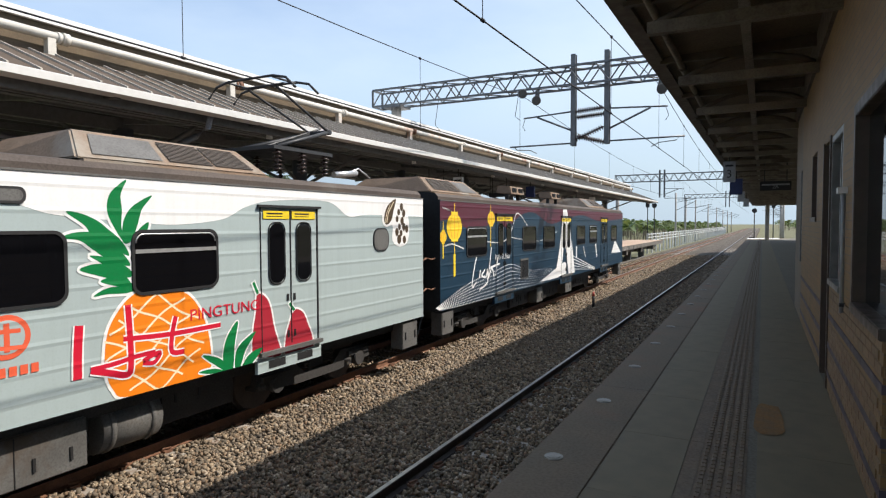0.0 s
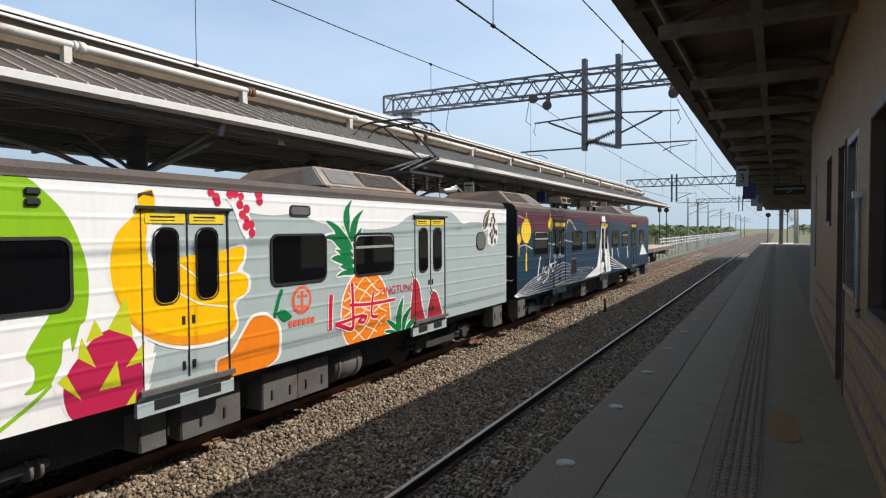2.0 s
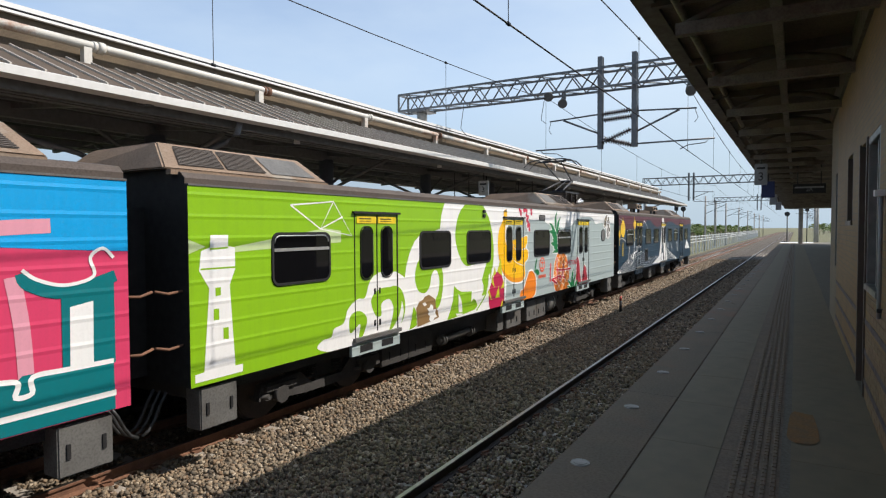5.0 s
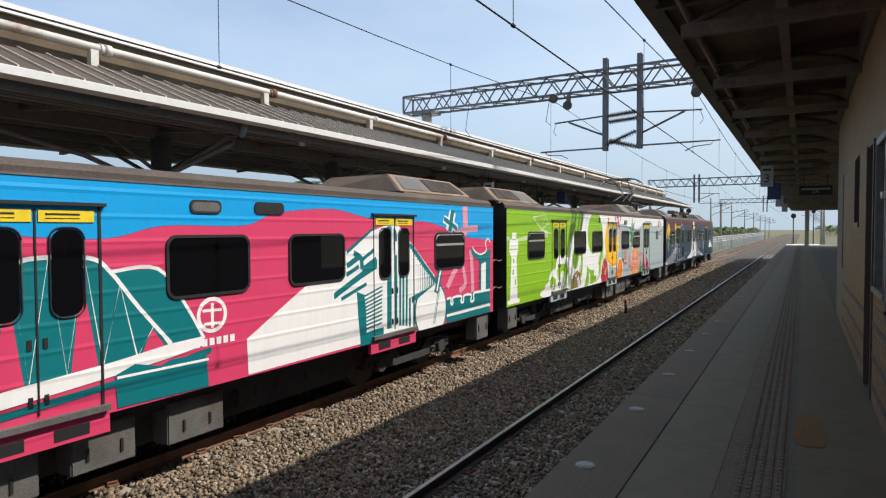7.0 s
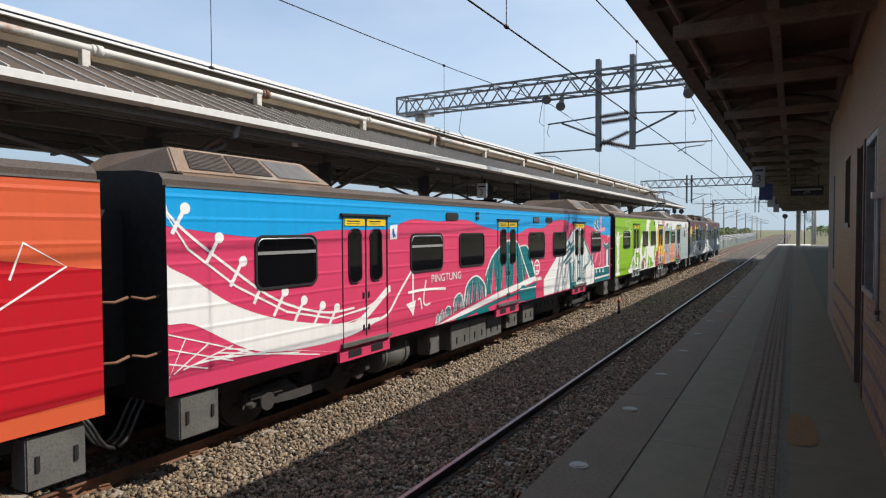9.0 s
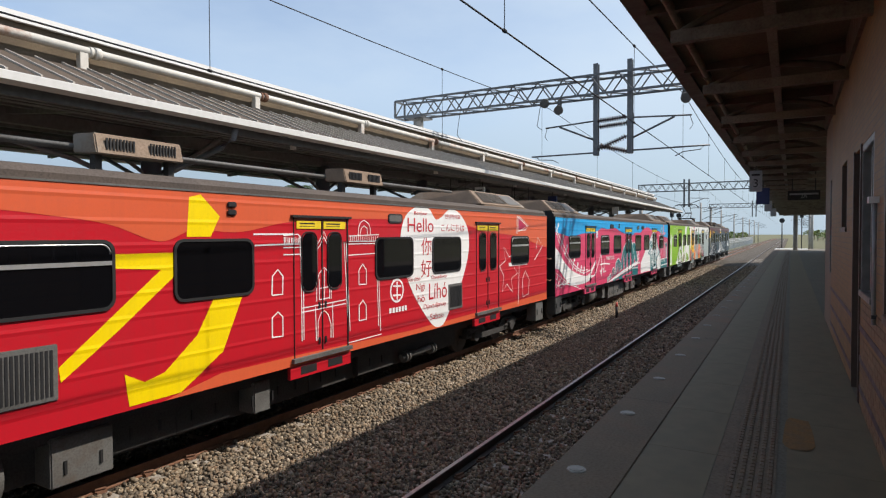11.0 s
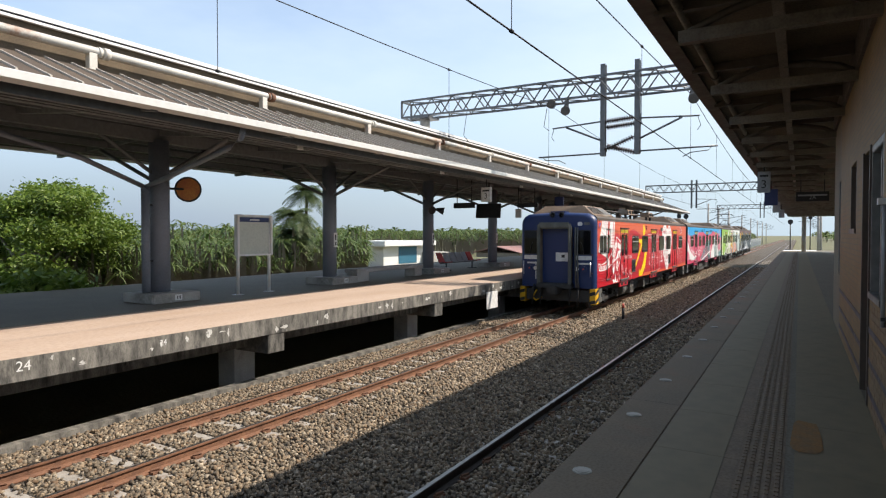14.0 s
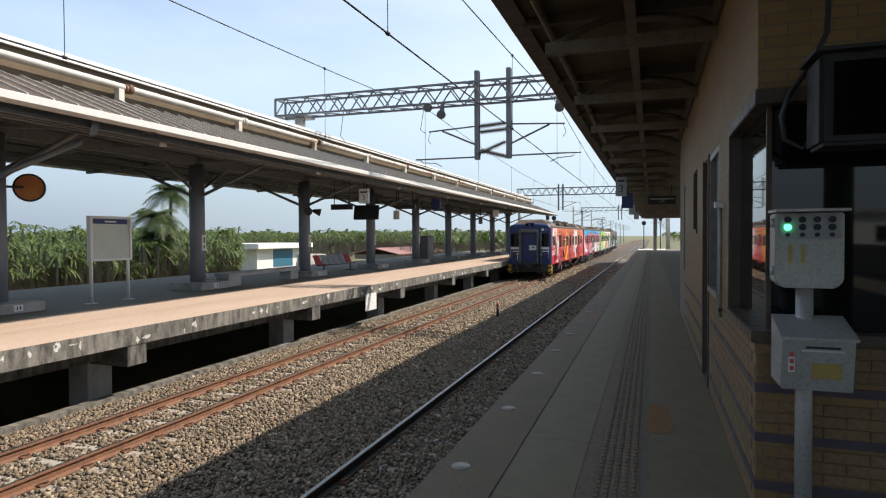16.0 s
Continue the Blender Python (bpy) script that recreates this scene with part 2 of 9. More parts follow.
def add_path(bm, pts, r, n=8):
    """One bent tube through the points."""
    P = [Vector(p) for p in pts]
    rings = []
    for i, p in enumerate(P):
        d = (P[min(i + 1, len(P) - 1)] - P[max(i - 1, 0)]).normalized()
        up = Vector((1, 0, 0)) if abs(d.x) < 0.85 else Vector((0, 0, 1))
        u = d.cross(up).normalized()
        v = d.cross(u)
        rings.append([bm.verts.new(p + (u * math.cos(6.28318 * k / n) + v * math.sin(6.28318 * k / n)) * r) for k in range(n)])
    for a, b in zip(rings, rings[1:]):
        for k in range(n):
            f = bm.faces.new((a[k], a[(k + 1) % n], b[(k + 1) % n], b[k]))
            f.smooth = True
    bm.faces.new(rings[0][::-1])
    bm.faces.new(rings[-1])


def add_prism(bm, outline, axis, lo, hi):
    """An outline in the two other axes, drawn out along axis from lo to hi."""
    def at(p, w):
        return {"x": (w, p[0], p[1]), "y": (p[0], w, p[1]), "z": (p[0], p[1], w)}[axis]
    a = [bm.verts.new(at(p, lo)) for p in outline]
    b = [bm.verts.new(at(p, hi)) for p in outline]
    n = len(outline)
    for i in range(n):
        bm.faces.new((a[i], a[(i + 1) % n], b[(i + 1) % n], b[i]))
    bm.faces.new(a[::-1])
    bm.faces.new(b)


def finish(bm, name, mats, bevel=0.0, smooth=False):
    bmesh.ops.recalc_face_normals(bm, faces=bm.faces)
    if bevel:
        bmesh.ops.bevel(bm, geom=[e for e in bm.edges if e.calc_face_angle(0) > 0.6], offset=bevel, segments=2, affect="EDGES", clamp_overlap=True)
    me = bpy.data.meshes.new(name)
    bm.to_mesh(me)
    bm.free()
    for m in mats if isinstance(mats, (list, tuple)) else [mats]:
        me.materials.append(m)
    if smooth:
        for p in me.polygons:
            p.use_smooth = True
    return me


def part(name, bm, material, parent=None, label="", bevel=0.0, smooth=False):
    ob = new(name, finish(bm, name, material, bevel, smooth) if isinstance(bm, bmesh.types.BMesh) else bm)
    if parent is not None:
        ob.parent = parent
    if label:
        ob["label"] = label
    return ob


def thing(name, label, category, group="", kind="", at=None):
    ob = new(name)
    tagged(ob, label, category, group, kind)
    if at is not None:
        ob.matrix_basis = at
    return ob


def boxes(name, material, parent, *bs, bevel=0.0, label=""):
    bm = bmesh.new()
    for q in bs:
        add_box(bm, *q)
    return part(name, bm, material, parent, label, bevel)


def structure(name, bm, material, label, category=""):
    return tagged(part(name, bm, material), label, category, kind="structure")

# ---- ground and track bed ----
bm = bmesh.new()
add_box(bm, -1500, 1500, -600, 2500, GROUND - 1, GROUND)
structure("ground", bm, M["asphalt"], "flat farm soil with grass reaching the horizon", "ground")

bm = bmesh.new()
bed = [(-10.2, GROUND - 0.2), (-9.9, -1.45), (-9.3, -1.42), (-8.9, BAL), (-6.4, BAL), (-5.3, BAL - 0.06), (-4.2, BAL), (-1.3, BAL), (-1.3, GROUND - 0.2)]
add_prism(bm, bed, "y", -60, 420)
structure("track_bed", bm, M["ballast"], "bed of grey brown crushed stone ballast", "ballast")

SLEEP_DY = 0.61


def rail_mesh():
    bm = bmesh.new()
    prof = [(-0.07, -0.15), (0.07, -0.15), (0.07, -0.135), (0.012, -0.115), (0.009, -0.04), (0.034, -0.03), (0.034, -0.004), (0.026, 0.0), (-0.026, 0.0), (-0.034, -0.004), (-0.034, -0.03), (-0.009, -0.04), (-0.012, -0.115), (-0.07, -0.135)]
    add_prism(bm, prof, "y", -50, 420)
    return bm


def sleeper_mesh():
    bm = bmesh.new()
    prof = [(-0.13, -0.2), (0.13, -0.2), (0.10, 0.0), (-0.10, 0.0)]
    add_prism(bm, prof, "x", -1.0, 1.0)
    return finish(bm, "sleeper", M["sleeper"], 0.012)


def clip_mesh():
    bm = bmesh.new()
    for s in (-1, 1):
        add_box(bm, s * 0.05, s * 0.14, -0.06, 0.06, -0.15, -0.118)
        add_tube(bm, (s * 0.075, -0.05, -0.10), (s * 0.125, 0.05, -0.095), 0.014, 6)
    return finish(bm, "rail_clip", M["rust"])


SLEEPER, CLIP = sleeper_mesh(), clip_mesh()


def track(cx, label, side_mat, y0, count):
    t = thing("railway_track", label, "railway track", "tracks", "structure")
    for s in (-1, 1):
        rb = rail_mesh()
        r = part("rail", rb, [side_mat, M["rail_top"]], t, "worn steel rail with rusty web")
        r.location = (cx + s * 0.566, 0, RAIL)
        for p in r.data.polygons:
            if p.normal.z > 0.9 and p.center.z > -0.01:
                p.material_index = 1
    for i in range(count):
        o = part("sleeper", SLEEPER, None, t)
        o.location = (cx, y0 + i * SLEEP_DY, RAIL - 0.155)
        if i < 60:
            for s in (-1, 1):
                c = part("rail_clip", CLIP, None, t)
                c.location = (cx + s * 0.566, y0 + i * SLEEP_DY, RAIL)
    return t


track(FAR_TRACK, "railway track with rust brown rails on concrete sleepers", M["rust"], 1.0, 130)
track(NEAR_TRACK, "railway track with dull dark rails on concrete sleepers", M["dark_rail"], 1.0, 130)


# loose stones: one object of many small lumps
def stones(name, label, regions, seed):
    rng = np.random.default_rng(seed)
    base = bmesh.new()
    bmesh.ops.create_cube(base, size=1.3)
    bmesh.ops.triangulate(base, faces=base.faces)
    bv = np.array([v.co[:] for v in base.verts])
    bf = np.array([[v.index for v in f.verts] for f in base.faces])
    base.free()
    V, F, off = [], [], 0
    for x0, x1, y0, y1, n, z, size in regions:
        xs, ys = rng.uniform(x0, x1, n), rng.uniform(y0, y1, n)
        for rx in (FAR_TRACK - 0.566, FAR_TRACK + 0.566, NEAR_TRACK - 0.566, NEAR_TRACK + 0.566):
            keep = abs(xs - rx) > 0.10
            xs, ys = xs[keep], ys[keep]
        on = np.zeros(len(xs), bool)
        for cx in (FAR_TRACK, NEAR_TRACK):
            on |= (abs(xs - cx) < 0.98) & (abs((ys - 1.0 + SLEEP_DY / 2) % SLEEP_DY - SLEEP_DY / 2) < 0.10) & (rng.random(len(xs)) < (0.86 if cx == FAR_TRACK else 0.3))
        xs, ys = xs[~on], ys[~on]
        k = len(xs)
        s = rng.uniform(0.55, 1.25, (k, 1)) * size * rng.uniform(0.6, 1.2, (k, 3))
        a = rng.uniform(0, 6.28, k)
        jit = rng.uniform(0.55, 1.35, (k, len(bv), 3))
        p = bv[None] * jit * s[:, None, :]
        tilt = rng.uniform(-1.2, 1.2, k)
        y2 = p[..., 1] * np.cos(tilt)[:, None] - p[..., 2] * np.sin(tilt)[:, None]
        z2 = p[..., 1] * np.sin(tilt)[:, None] + p[..., 2] * np.cos(tilt)[:, None]
        x3 = p[..., 0] * np.cos(a)[:, None] - y2 * np.sin(a)[:, None]
        y3 = p[..., 0] * np.sin(a)[:, None] + y2 * np.cos(a)[:, None]
        zz = np.interp(xs, [-9.9, -9.3, -8.9, -6.4, -5.3, -4.2, -1.3], [-1.45, -1.42, BAL, BAL, BAL - 0.06, BAL, BAL]) + z + rng.uniform(-0.012, 0.03, k)
        q = np.stack([x3 + xs[:, None], y3 + ys[:, None], z2 + zz[:, None]], -1)
        V.append(q.reshape(-1, 3))
        F.append((bf[None] + (np.arange(k) * len(bv))[:, None, None] + off).reshape(-1, 3))
        off += k * len(bv)
    V, F = np.concatenate(V), np.concatenate(F)
    me = bpy.data.meshes.new(name)
    me.vertices.add(len(V))
    me.vertices.foreach_set("co", V.ravel())
    me.loops.add(F.size)
    me.loops.foreach_set("vertex_index", F.ravel().astype(np.int32))
    me.polygons.add(len(F))
    me.polygons.foreach_set("loop_start", np.arange(0, F.size, 3, dtype=np.int32))
    me.update()
    me.validate()
    me.materials.append(M["stone"])
    return tagged(new(name, me), label, "ballast", kind="stuff")


stones("ballast_stones", "loose crushed stone ballast, grey and brown, between the tracks", [
    (-9.8, -1.35, 1.5, 9.0, 46000, 0.0, 0.033), (-9.8, -1.35, 9.0, 18.0, 42000, 0.0, 0.037), (-9.6, -1.4, 18.0, 36.0, 36000, 0.0, 0.05), (-9.4, -1.4, 36.0, 62.0, 12000, 0.0, 0.07)], 3)

# ---- near platform ----
NEAR = thing("platform_near", "station platform with grey paving and brown edge coping, in shade", "platform", kind="structure")
bm = bmesh.new()
add_prism(bm, [(NEAR_EDGE + 0.12, GROUND - 0.3), (9, GROUND - 0.3), (9, -0.06), (NEAR_EDGE + 0.12, -0.06)], "y", -25, NEAR_END)
part("platform_body", bm, M["concrete"], NEAR)
boxes("coping", M["coping"], NEAR, (NEAR_EDGE, -0.98, -25, NEAR_END, -0.2, 0.0), bevel=0.008, label="brown concrete edge coping")

# ---- far platform ----
FAR = thing("platform_far", "island platform with sunlit pink paving and stained concrete edge", "platform", kind="structure")
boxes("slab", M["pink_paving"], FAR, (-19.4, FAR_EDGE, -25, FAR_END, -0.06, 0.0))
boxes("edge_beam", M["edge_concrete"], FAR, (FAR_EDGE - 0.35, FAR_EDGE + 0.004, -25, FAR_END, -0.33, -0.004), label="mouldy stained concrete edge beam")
# canopy's shade put in as a grey sheet, from its shadow edge inwards
boxes("canopy_shade_sheet", M["grey_paving"], FAR, (-19.3, -12.35, -25, FAR_END - 0.5, 0.0, 0.006), label="grey sheet coloured as the canopy's shade on the paving")
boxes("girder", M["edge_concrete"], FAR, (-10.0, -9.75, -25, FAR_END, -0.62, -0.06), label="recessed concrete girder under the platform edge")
boxes("underside_wall", M["concrete"], FAR, (-17.3, -17.0, -25, FAR_END, GROUND - 0.3, -0.06))
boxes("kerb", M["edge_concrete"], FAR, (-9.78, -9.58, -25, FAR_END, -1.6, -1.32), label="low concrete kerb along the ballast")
for k in range(-4, 10):
    y = COL_Y0 + COL_STEP * k
    if y > FAR_END - 1:
        break
    boxes("bracket", M["edge_concrete"], FAR, (-11.9, FAR_EDGE - 0.01, y - 0.95, y - 0.5, -0.72, -0.3), bevel=0.01)
    boxes("pier", M["concrete"], FAR, (-10.6, -10.1, y - 1.0, y - 0.45, GROUND - 0.2, -0.7), bevel=0.01)

# ---- building on the near platform (walls) ----


# ---- far canopy ----
def far_canopy():
    t = thing("platform_canopy", "long platform canopy with brown sheet roof and white gutters", "canopy", "canopies", "structure")
    y0, y1 = -20.0, FAR_END - 3.0
    ridge_x, eave_z = -12.0, GUT_Z + 0.12
    sheet_x, sheet_z = -11.3, 4.72
    top_z = 5.12
    bm = bmesh.new()
    add_prism(bm, [(GUT_X - 0.1, eave_z - 0.05), (sheet_x, sheet_z - 0.06), (sheet_x, sheet_z + 0.02), (GUT_X - 0.1, eave_z + 0.02)], "y", y0, y1)
    part("roof_sheet", bm, M["roof_sheet"], t, "brown standing seam roof sheet")
    bm = bmesh.new()
    bx = 2 * COL_X - GUT_X
    add_prism(bm, [(bx, eave_z + 0.12), (2 * COL_X - ridge_x, top_z + 0.1), (2 * COL_X - ridge_x, top_z + 0.18), (bx, eave_z + 0.19)], "y", y0, y1)
    part("back_roof_sheet", bm, M["roof_sheet"], t)
    # gutters
    bm = bmesh.new()
    add_prism(bm, [(GUT_X, GUT_Z), (GUT_X, GUT_Z + 0.115), (GUT_X - 0.03, GUT_Z + 0.13), (GUT_X - 0.25, GUT_Z + 0.1), (GUT_X - 0.25, GUT_Z - 0.02)], "y", y0, y1)
    part("gutter", bm, M["gutter_paint"], t, "white painted steel gutter")
    boxes("back_gutter", M["white_paint"], t, (bx - 0.05, bx + 0.2, y0, y1, 4.02, 4.2))
    # raised ridge roof with white edge
    bm = bmesh.new()
    add_prism(bm, [(ridge_x + 0.12, 5.52), (ridge_x + 0.12, 5.62), (COL_X, 6.2), (2 * COL_X - ridge_x - 0.1, 5.6), (2 * COL_X - ridge_x - 0.1, 5.52), (COL_X, 6.1)], "y", y0, y1)
    part("ridge_roof", bm, M["white_paint"], t, "white sheet ridge roof")
    boxes("ridge_fascia", M["white_paint"], t, (ridge_x + 0.12, ridge_x + 0.17, y0, y1, 5.53, 5.63), label="white ridge fascia")
    boxes("fascia_groove", M["dark_steel"], t, (ridge_x + 0.11, ridge_x + 0.15, y0, y1, 5.505, 5.53))
    boxes("lower_fascia", M["white_paint"], t, (ridge_x + 0.1, ridge_x + 0.18, y0, y1, 5.455, 5.505))
    boxes("ridge_wall", M["soffit"], t, (ridge_x + 0.0, ridge_x + 0.08, y0, y1, sheet_z - 0.1, 5.56))
    boxes("ridge_ledge", M["soffit"], t, (ridge_x + 0.08, sheet_x, y0, y1, sheet_z - 0.1, sheet_z - 0.02))
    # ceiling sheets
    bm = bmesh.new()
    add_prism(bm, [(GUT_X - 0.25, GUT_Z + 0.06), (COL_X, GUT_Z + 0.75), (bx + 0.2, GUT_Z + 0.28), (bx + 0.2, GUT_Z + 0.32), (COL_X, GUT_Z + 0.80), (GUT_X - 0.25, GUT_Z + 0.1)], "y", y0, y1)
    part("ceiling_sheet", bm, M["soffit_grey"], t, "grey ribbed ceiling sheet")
    # standing seams, one by one where they can be counted
    seam = bmesh.new()
    add_prism(seam, [(GUT_X - 0.12, eave_z), (sheet_x - 0.01, sheet_z), (sheet_x - 0.01, sheet_z + 0.06), (GUT_X - 0.12, eave_z + 0.06)], "y", -0.016, 0.016)
    sm = finish(seam, "seam", M["seam"])
    y, n = 0.2, 0
    while y < y1 and n < 175:
        o = part("seam", sm, None, t)
        o.location = (0, y, 0)
        y += 0.45
        n += 1
    # pipe along the ridge with collars and stands
    px, pz = ridge_x + 0.3, 5.19
    bm = bmesh.new()
    add_tube(bm, (px, y0, pz), (px, y1, pz), 0.085, 14)
    part("ridge_pipe", bm, M["cream_pipe"], t, "cream painted pipe with rust spots")
    for k in range(-3, 16):
        y = 6.9 + 4.3 * k
        if y > y1:
            break
        bm = bmesh.new()
        add_tube(bm, (px, y - 0.06, pz), (px, y + 0.06, pz), 0.115, 14)
        add_tube(bm, (px, y - 0.16, pz), (px, y - 0.10, pz), 0.105, 14)
        part("pipe_collar", bm, M["rust"] if k % 2 else M["cream_pipe"], t)
        boxes("pipe_stand", M["cream_pipe"], t, (px - 0.07, px + 0.07, y - 0.35, y - 0.2, sheet_z - 0.03, pz - 0.05))
    # beams under the roof
    for xx, zz in ((-9.75, 3.79), (-10.5, 3.9), (-11.2, 4.0), (-11.9, 4.12), (-12.9, 4.25), (-15.2, 4.2), (-16.2, 4.12), (-17.2, 4.05)):
        boxes("purlin", M["beam"], t, (xx - 0.05, xx + 0.05, y0, y1, zz - 0.1, zz + 0.06))
    for k in range(-4, 9):
        y = COL_Y0 + COL_STEP * k
        for yy in (y, y + COL_STEP / 2):
            bm = bmesh.new()
            add_prism(bm, [(GUT_X - 0.2, GUT_Z - 0.04), (COL_X, GUT_Z + 0.38), (bx + 0.1, GUT_Z + 0.12), (bx + 0.1, GUT_Z + 0.2), (COL_X, GUT_Z + 0.62), (GUT_X - 0.2, GUT_Z + 0.05)], "y", yy - 0.06, yy + 0.06)
            part("rafter", bm, M["beam"], t)
        bm = bmesh.new()
        add_tube(bm, (COL_X, y, 2.95), (COL_X + 2.6, y, GUT_Z + 0.12), 0.055, 8)
        add_tube(bm, (COL_X, y, 2.95), (COL_X - 2.6, y, GUT_Z + 0.2), 0.055, 8)
        part("brace", bm, M["beam"], t)
        bm = bmesh.new()
        add_tube(bm, (COL_X, y, 3.1), (COL_X, y + 1.7, GUT_Z + 0.35), 0.05, 8)
        add_tube(bm, (COL_X, y, 3.1), (COL_X, y - 1.7, GUT_Z + 0.35), 0.05, 8)
        part("long_brace", bm, M["beam"], t)
        bm = bmesh.new()
        add_tube(bm, (-9.95, y + 0.8, GUT_Z - 0.16), (-9.95, y + 0.8, GUT_Z - 0.02), 0.075, 12, 0.06)
        part("downlight", bm, M["white_paint"], t)
    boxes("long_beam", M["beam"], t, (COL_X - 0.1, COL_X + 0.1, y0, y1, 4.0, 4.3))
    return t


far_canopy()


def far_column(y, first):
    t = thing("canopy_column", "round blue grey steel canopy column on a concrete plinth", "column", "canopy columns", at=pose(COL_X, y, 0))
    bm = bmesh.new()
    add_tube(bm, (0, 0, 0.22), (0, 0, 4.05), 0.24, 24)
    part("shaft", bm, M["col_paint"], t)
    boxes("plinth", M["concrete"], t, (-0.45, 0.75, -0.72, 0.62, 0.0, 0.24), bevel=0.02, label="concrete plinth")
    boxes("plate_number", M["white_paint"], t, (0.752, 0.757, -0.12, 0.08, 0.06, 0.2))
    boxes("bar", M["dark_steel"], t, (0.758, 0.760, -0.07, -0.04, 0.09, 0.17), (0.758, 0.760, 0.0, 0.03, 0.09, 0.17))
    if first:
        bm = bmesh.new()
        add_path(bm, [(0.05, -0.42, 0.24), (0.05, -0.42, 2.85)], 0.1, 14)
        add_path(bm, [(0.05, -0.42, 2.85), (0.5, -2.2, 3.35), (0.9, -4.0, 3.62)], 0.06, 10)
        add_path(bm, [(0.05, -0.42, 2.85), (1.2, -0.62, 3.02), (3.9, -1.1, 3.46), (4.35, -1.18, 3.6), (4.45, -1.2, 3.8)], 0.06, 10)
        part("rain_pipe", bm, M["col_paint"], t, "grey rain pipe")
        bm = bmesh.new()
        for z in (1.0, 2.4):
            add_box(bm, -0.02, 0.06, -0.42, -0.2, z, z + 0.04)
        part("pipe_clip", bm, M["dark_steel"], t)
    else:
        boxes("column_sign", M["white_paint"], t, (0.23, 0.245, -0.06, 0.12, 1.25, 1.75))
        boxes("bar", M["dark_steel"], t, (0.246, 0.248, 0.0, 0.06, 1.32, 1.42), (0.246, 0.248, 0.0, 0.06, 1.5, 1.68))
    return t


for k in range(-3, 9):
    far_column(COL_Y0 + COL_STEP * k, k in (0, -2))


# ---- near canopy ----
def near_canopy():
    t = thing("near_canopy", "dark platform canopy with brown boarded soffit and steel beams", "canopy", "canopies", "structure")
    y0, y1 = -16.0, 72.0
    ex, ez = -1.4, 3.96
    # far side reaches x = 9.6, unseen, extended to keep sun off the floor
    bm = bmesh.new()
    add_prism(bm, [(ex, ez + 0.02), (0.55, 4.06), (9.6, 4.6), (9.6, 4.7), (0.55, 4.18), (ex, ez + 0.14)], "y", y0, y1)
    part("roof", bm, M["soffit"], t, "brown boarded roof underside")
    bm = bmesh.new()
    add_prism(bm, [(ex - 0.06, ez - 0.02), (ex - 0.06, ez + 0.2), (ex + 0.02, ez + 0.2), (ex + 0.14, ez + 0.04), (ex + 0.14, ez - 0.02)], "y", y0, y1)
    part("gutter", bm, M["beam_brown"], t, "brown metal gutter")
    bm = bmesh.new()
    add_tube(bm, (-1.06, y0, 3.93), (-1.06, y1, 3.93), 0.045, 10)
    part("gutter_pipe", bm, M["pipe_brown"], t, "pale brown pipe under the canopy edge")
    boxes("long_beam", M["pipe_brown"], t, (-0.25, -0.15, y0, y1, 3.84, 3.97), label="pale flaking long beam")
    boxes("wall_plate", M["beam_brown"], t, (0.56, 0.72, 4.0, 14.4, 3.69, 4.1))
    for k in range(-9, 26):
        y = 9.0 + 2.55 * k
        bm = bmesh.new()
        add_prism(bm, [(ex + 0.1, ez - 0.06), (0.56, 3.9), (0.56, 4.08), (ex + 0.1, ez + 0.04)], "y", y - 0.04, y + 0.04)
        part("rafter", bm, M["beam_brown"], t)
        boxes("cross_beam", M["pipe_brown"], t, (-1.06, 0.6 if 4.0 < y < 14.4 else 3.2, y - 0.05, y + 0.05, 3.58, 3.70))
        bm = bmesh.new()
        arc = [(-1.02 + 0.8 * u, y, 3.66 + 0.24 * math.sin(math.pi / 2 * u)) for u in (0, 0.2, 0.4, 0.6, 0.8, 1.0)]
        add_path(bm, arc, 0.04, 6)
        part("haunch", bm, M["beam_brown"], t)
        bm = bmesh.new()
        add_path(bm, [(-0.2, y, 3.88), (0.1, y, 3.85), (0.4, y, 3.78), (0.58, y, 3.68)], 0.045, 6)
        part("haunch", bm, M["beam_brown"], t)
    for k in range(20):
        y = 5.6 + 1.9 * k
        bm = bmesh.new()
        add_tube(bm, (-1.06, y - 0.05, 3.93), (-1.06, y + 0.05, 3.93), 0.06, 10)
        part("pipe_collar", bm, M["beam_brown"], t)
    return t


near_canopy()


# ---- overhead line ----
def truss(bm, x0, x1, z0, z1, ya, yb, step):
    for y in (ya, yb):
        for z in (z0, z1):
            add_box(bm, x0, x1, y - 0.035, y + 0.035, z - 0.035, z + 0.035)
    n = max(2, round((x1 - x0) / step))
    for i in range(n):
        a, b = x0 + (x1 - x0) * i / n, x0 + (x1 - x0) * (i + 1) / n
        m = (a + b) / 2
        for y in (ya, yb):
            add_tube(bm, (a, y, z0), (m, y, z1), 0.026, 6, caps=False)
            add_tube(bm, (m, y, z1), (b, y, z0), 0.026, 6, caps=False)
        for z in (z0, z1):
            add_tube(bm, (a, ya, z), (b, yb, z), 0.02, 6, caps=False)
    for x in (x0, x1):
        add_box(bm, x - 0.035, x + 0.035, ya, yb, z0 - 0.03, z0 + 0.03)
        add_box(bm, x - 0.035, x + 0.035, ya, yb, z1 - 0.03, z1 + 0.03)
        for y in (ya, yb):
            add_box(bm, x - 0.035, x + 0.035, y - 0.03, y + 0.03, z0, z1)


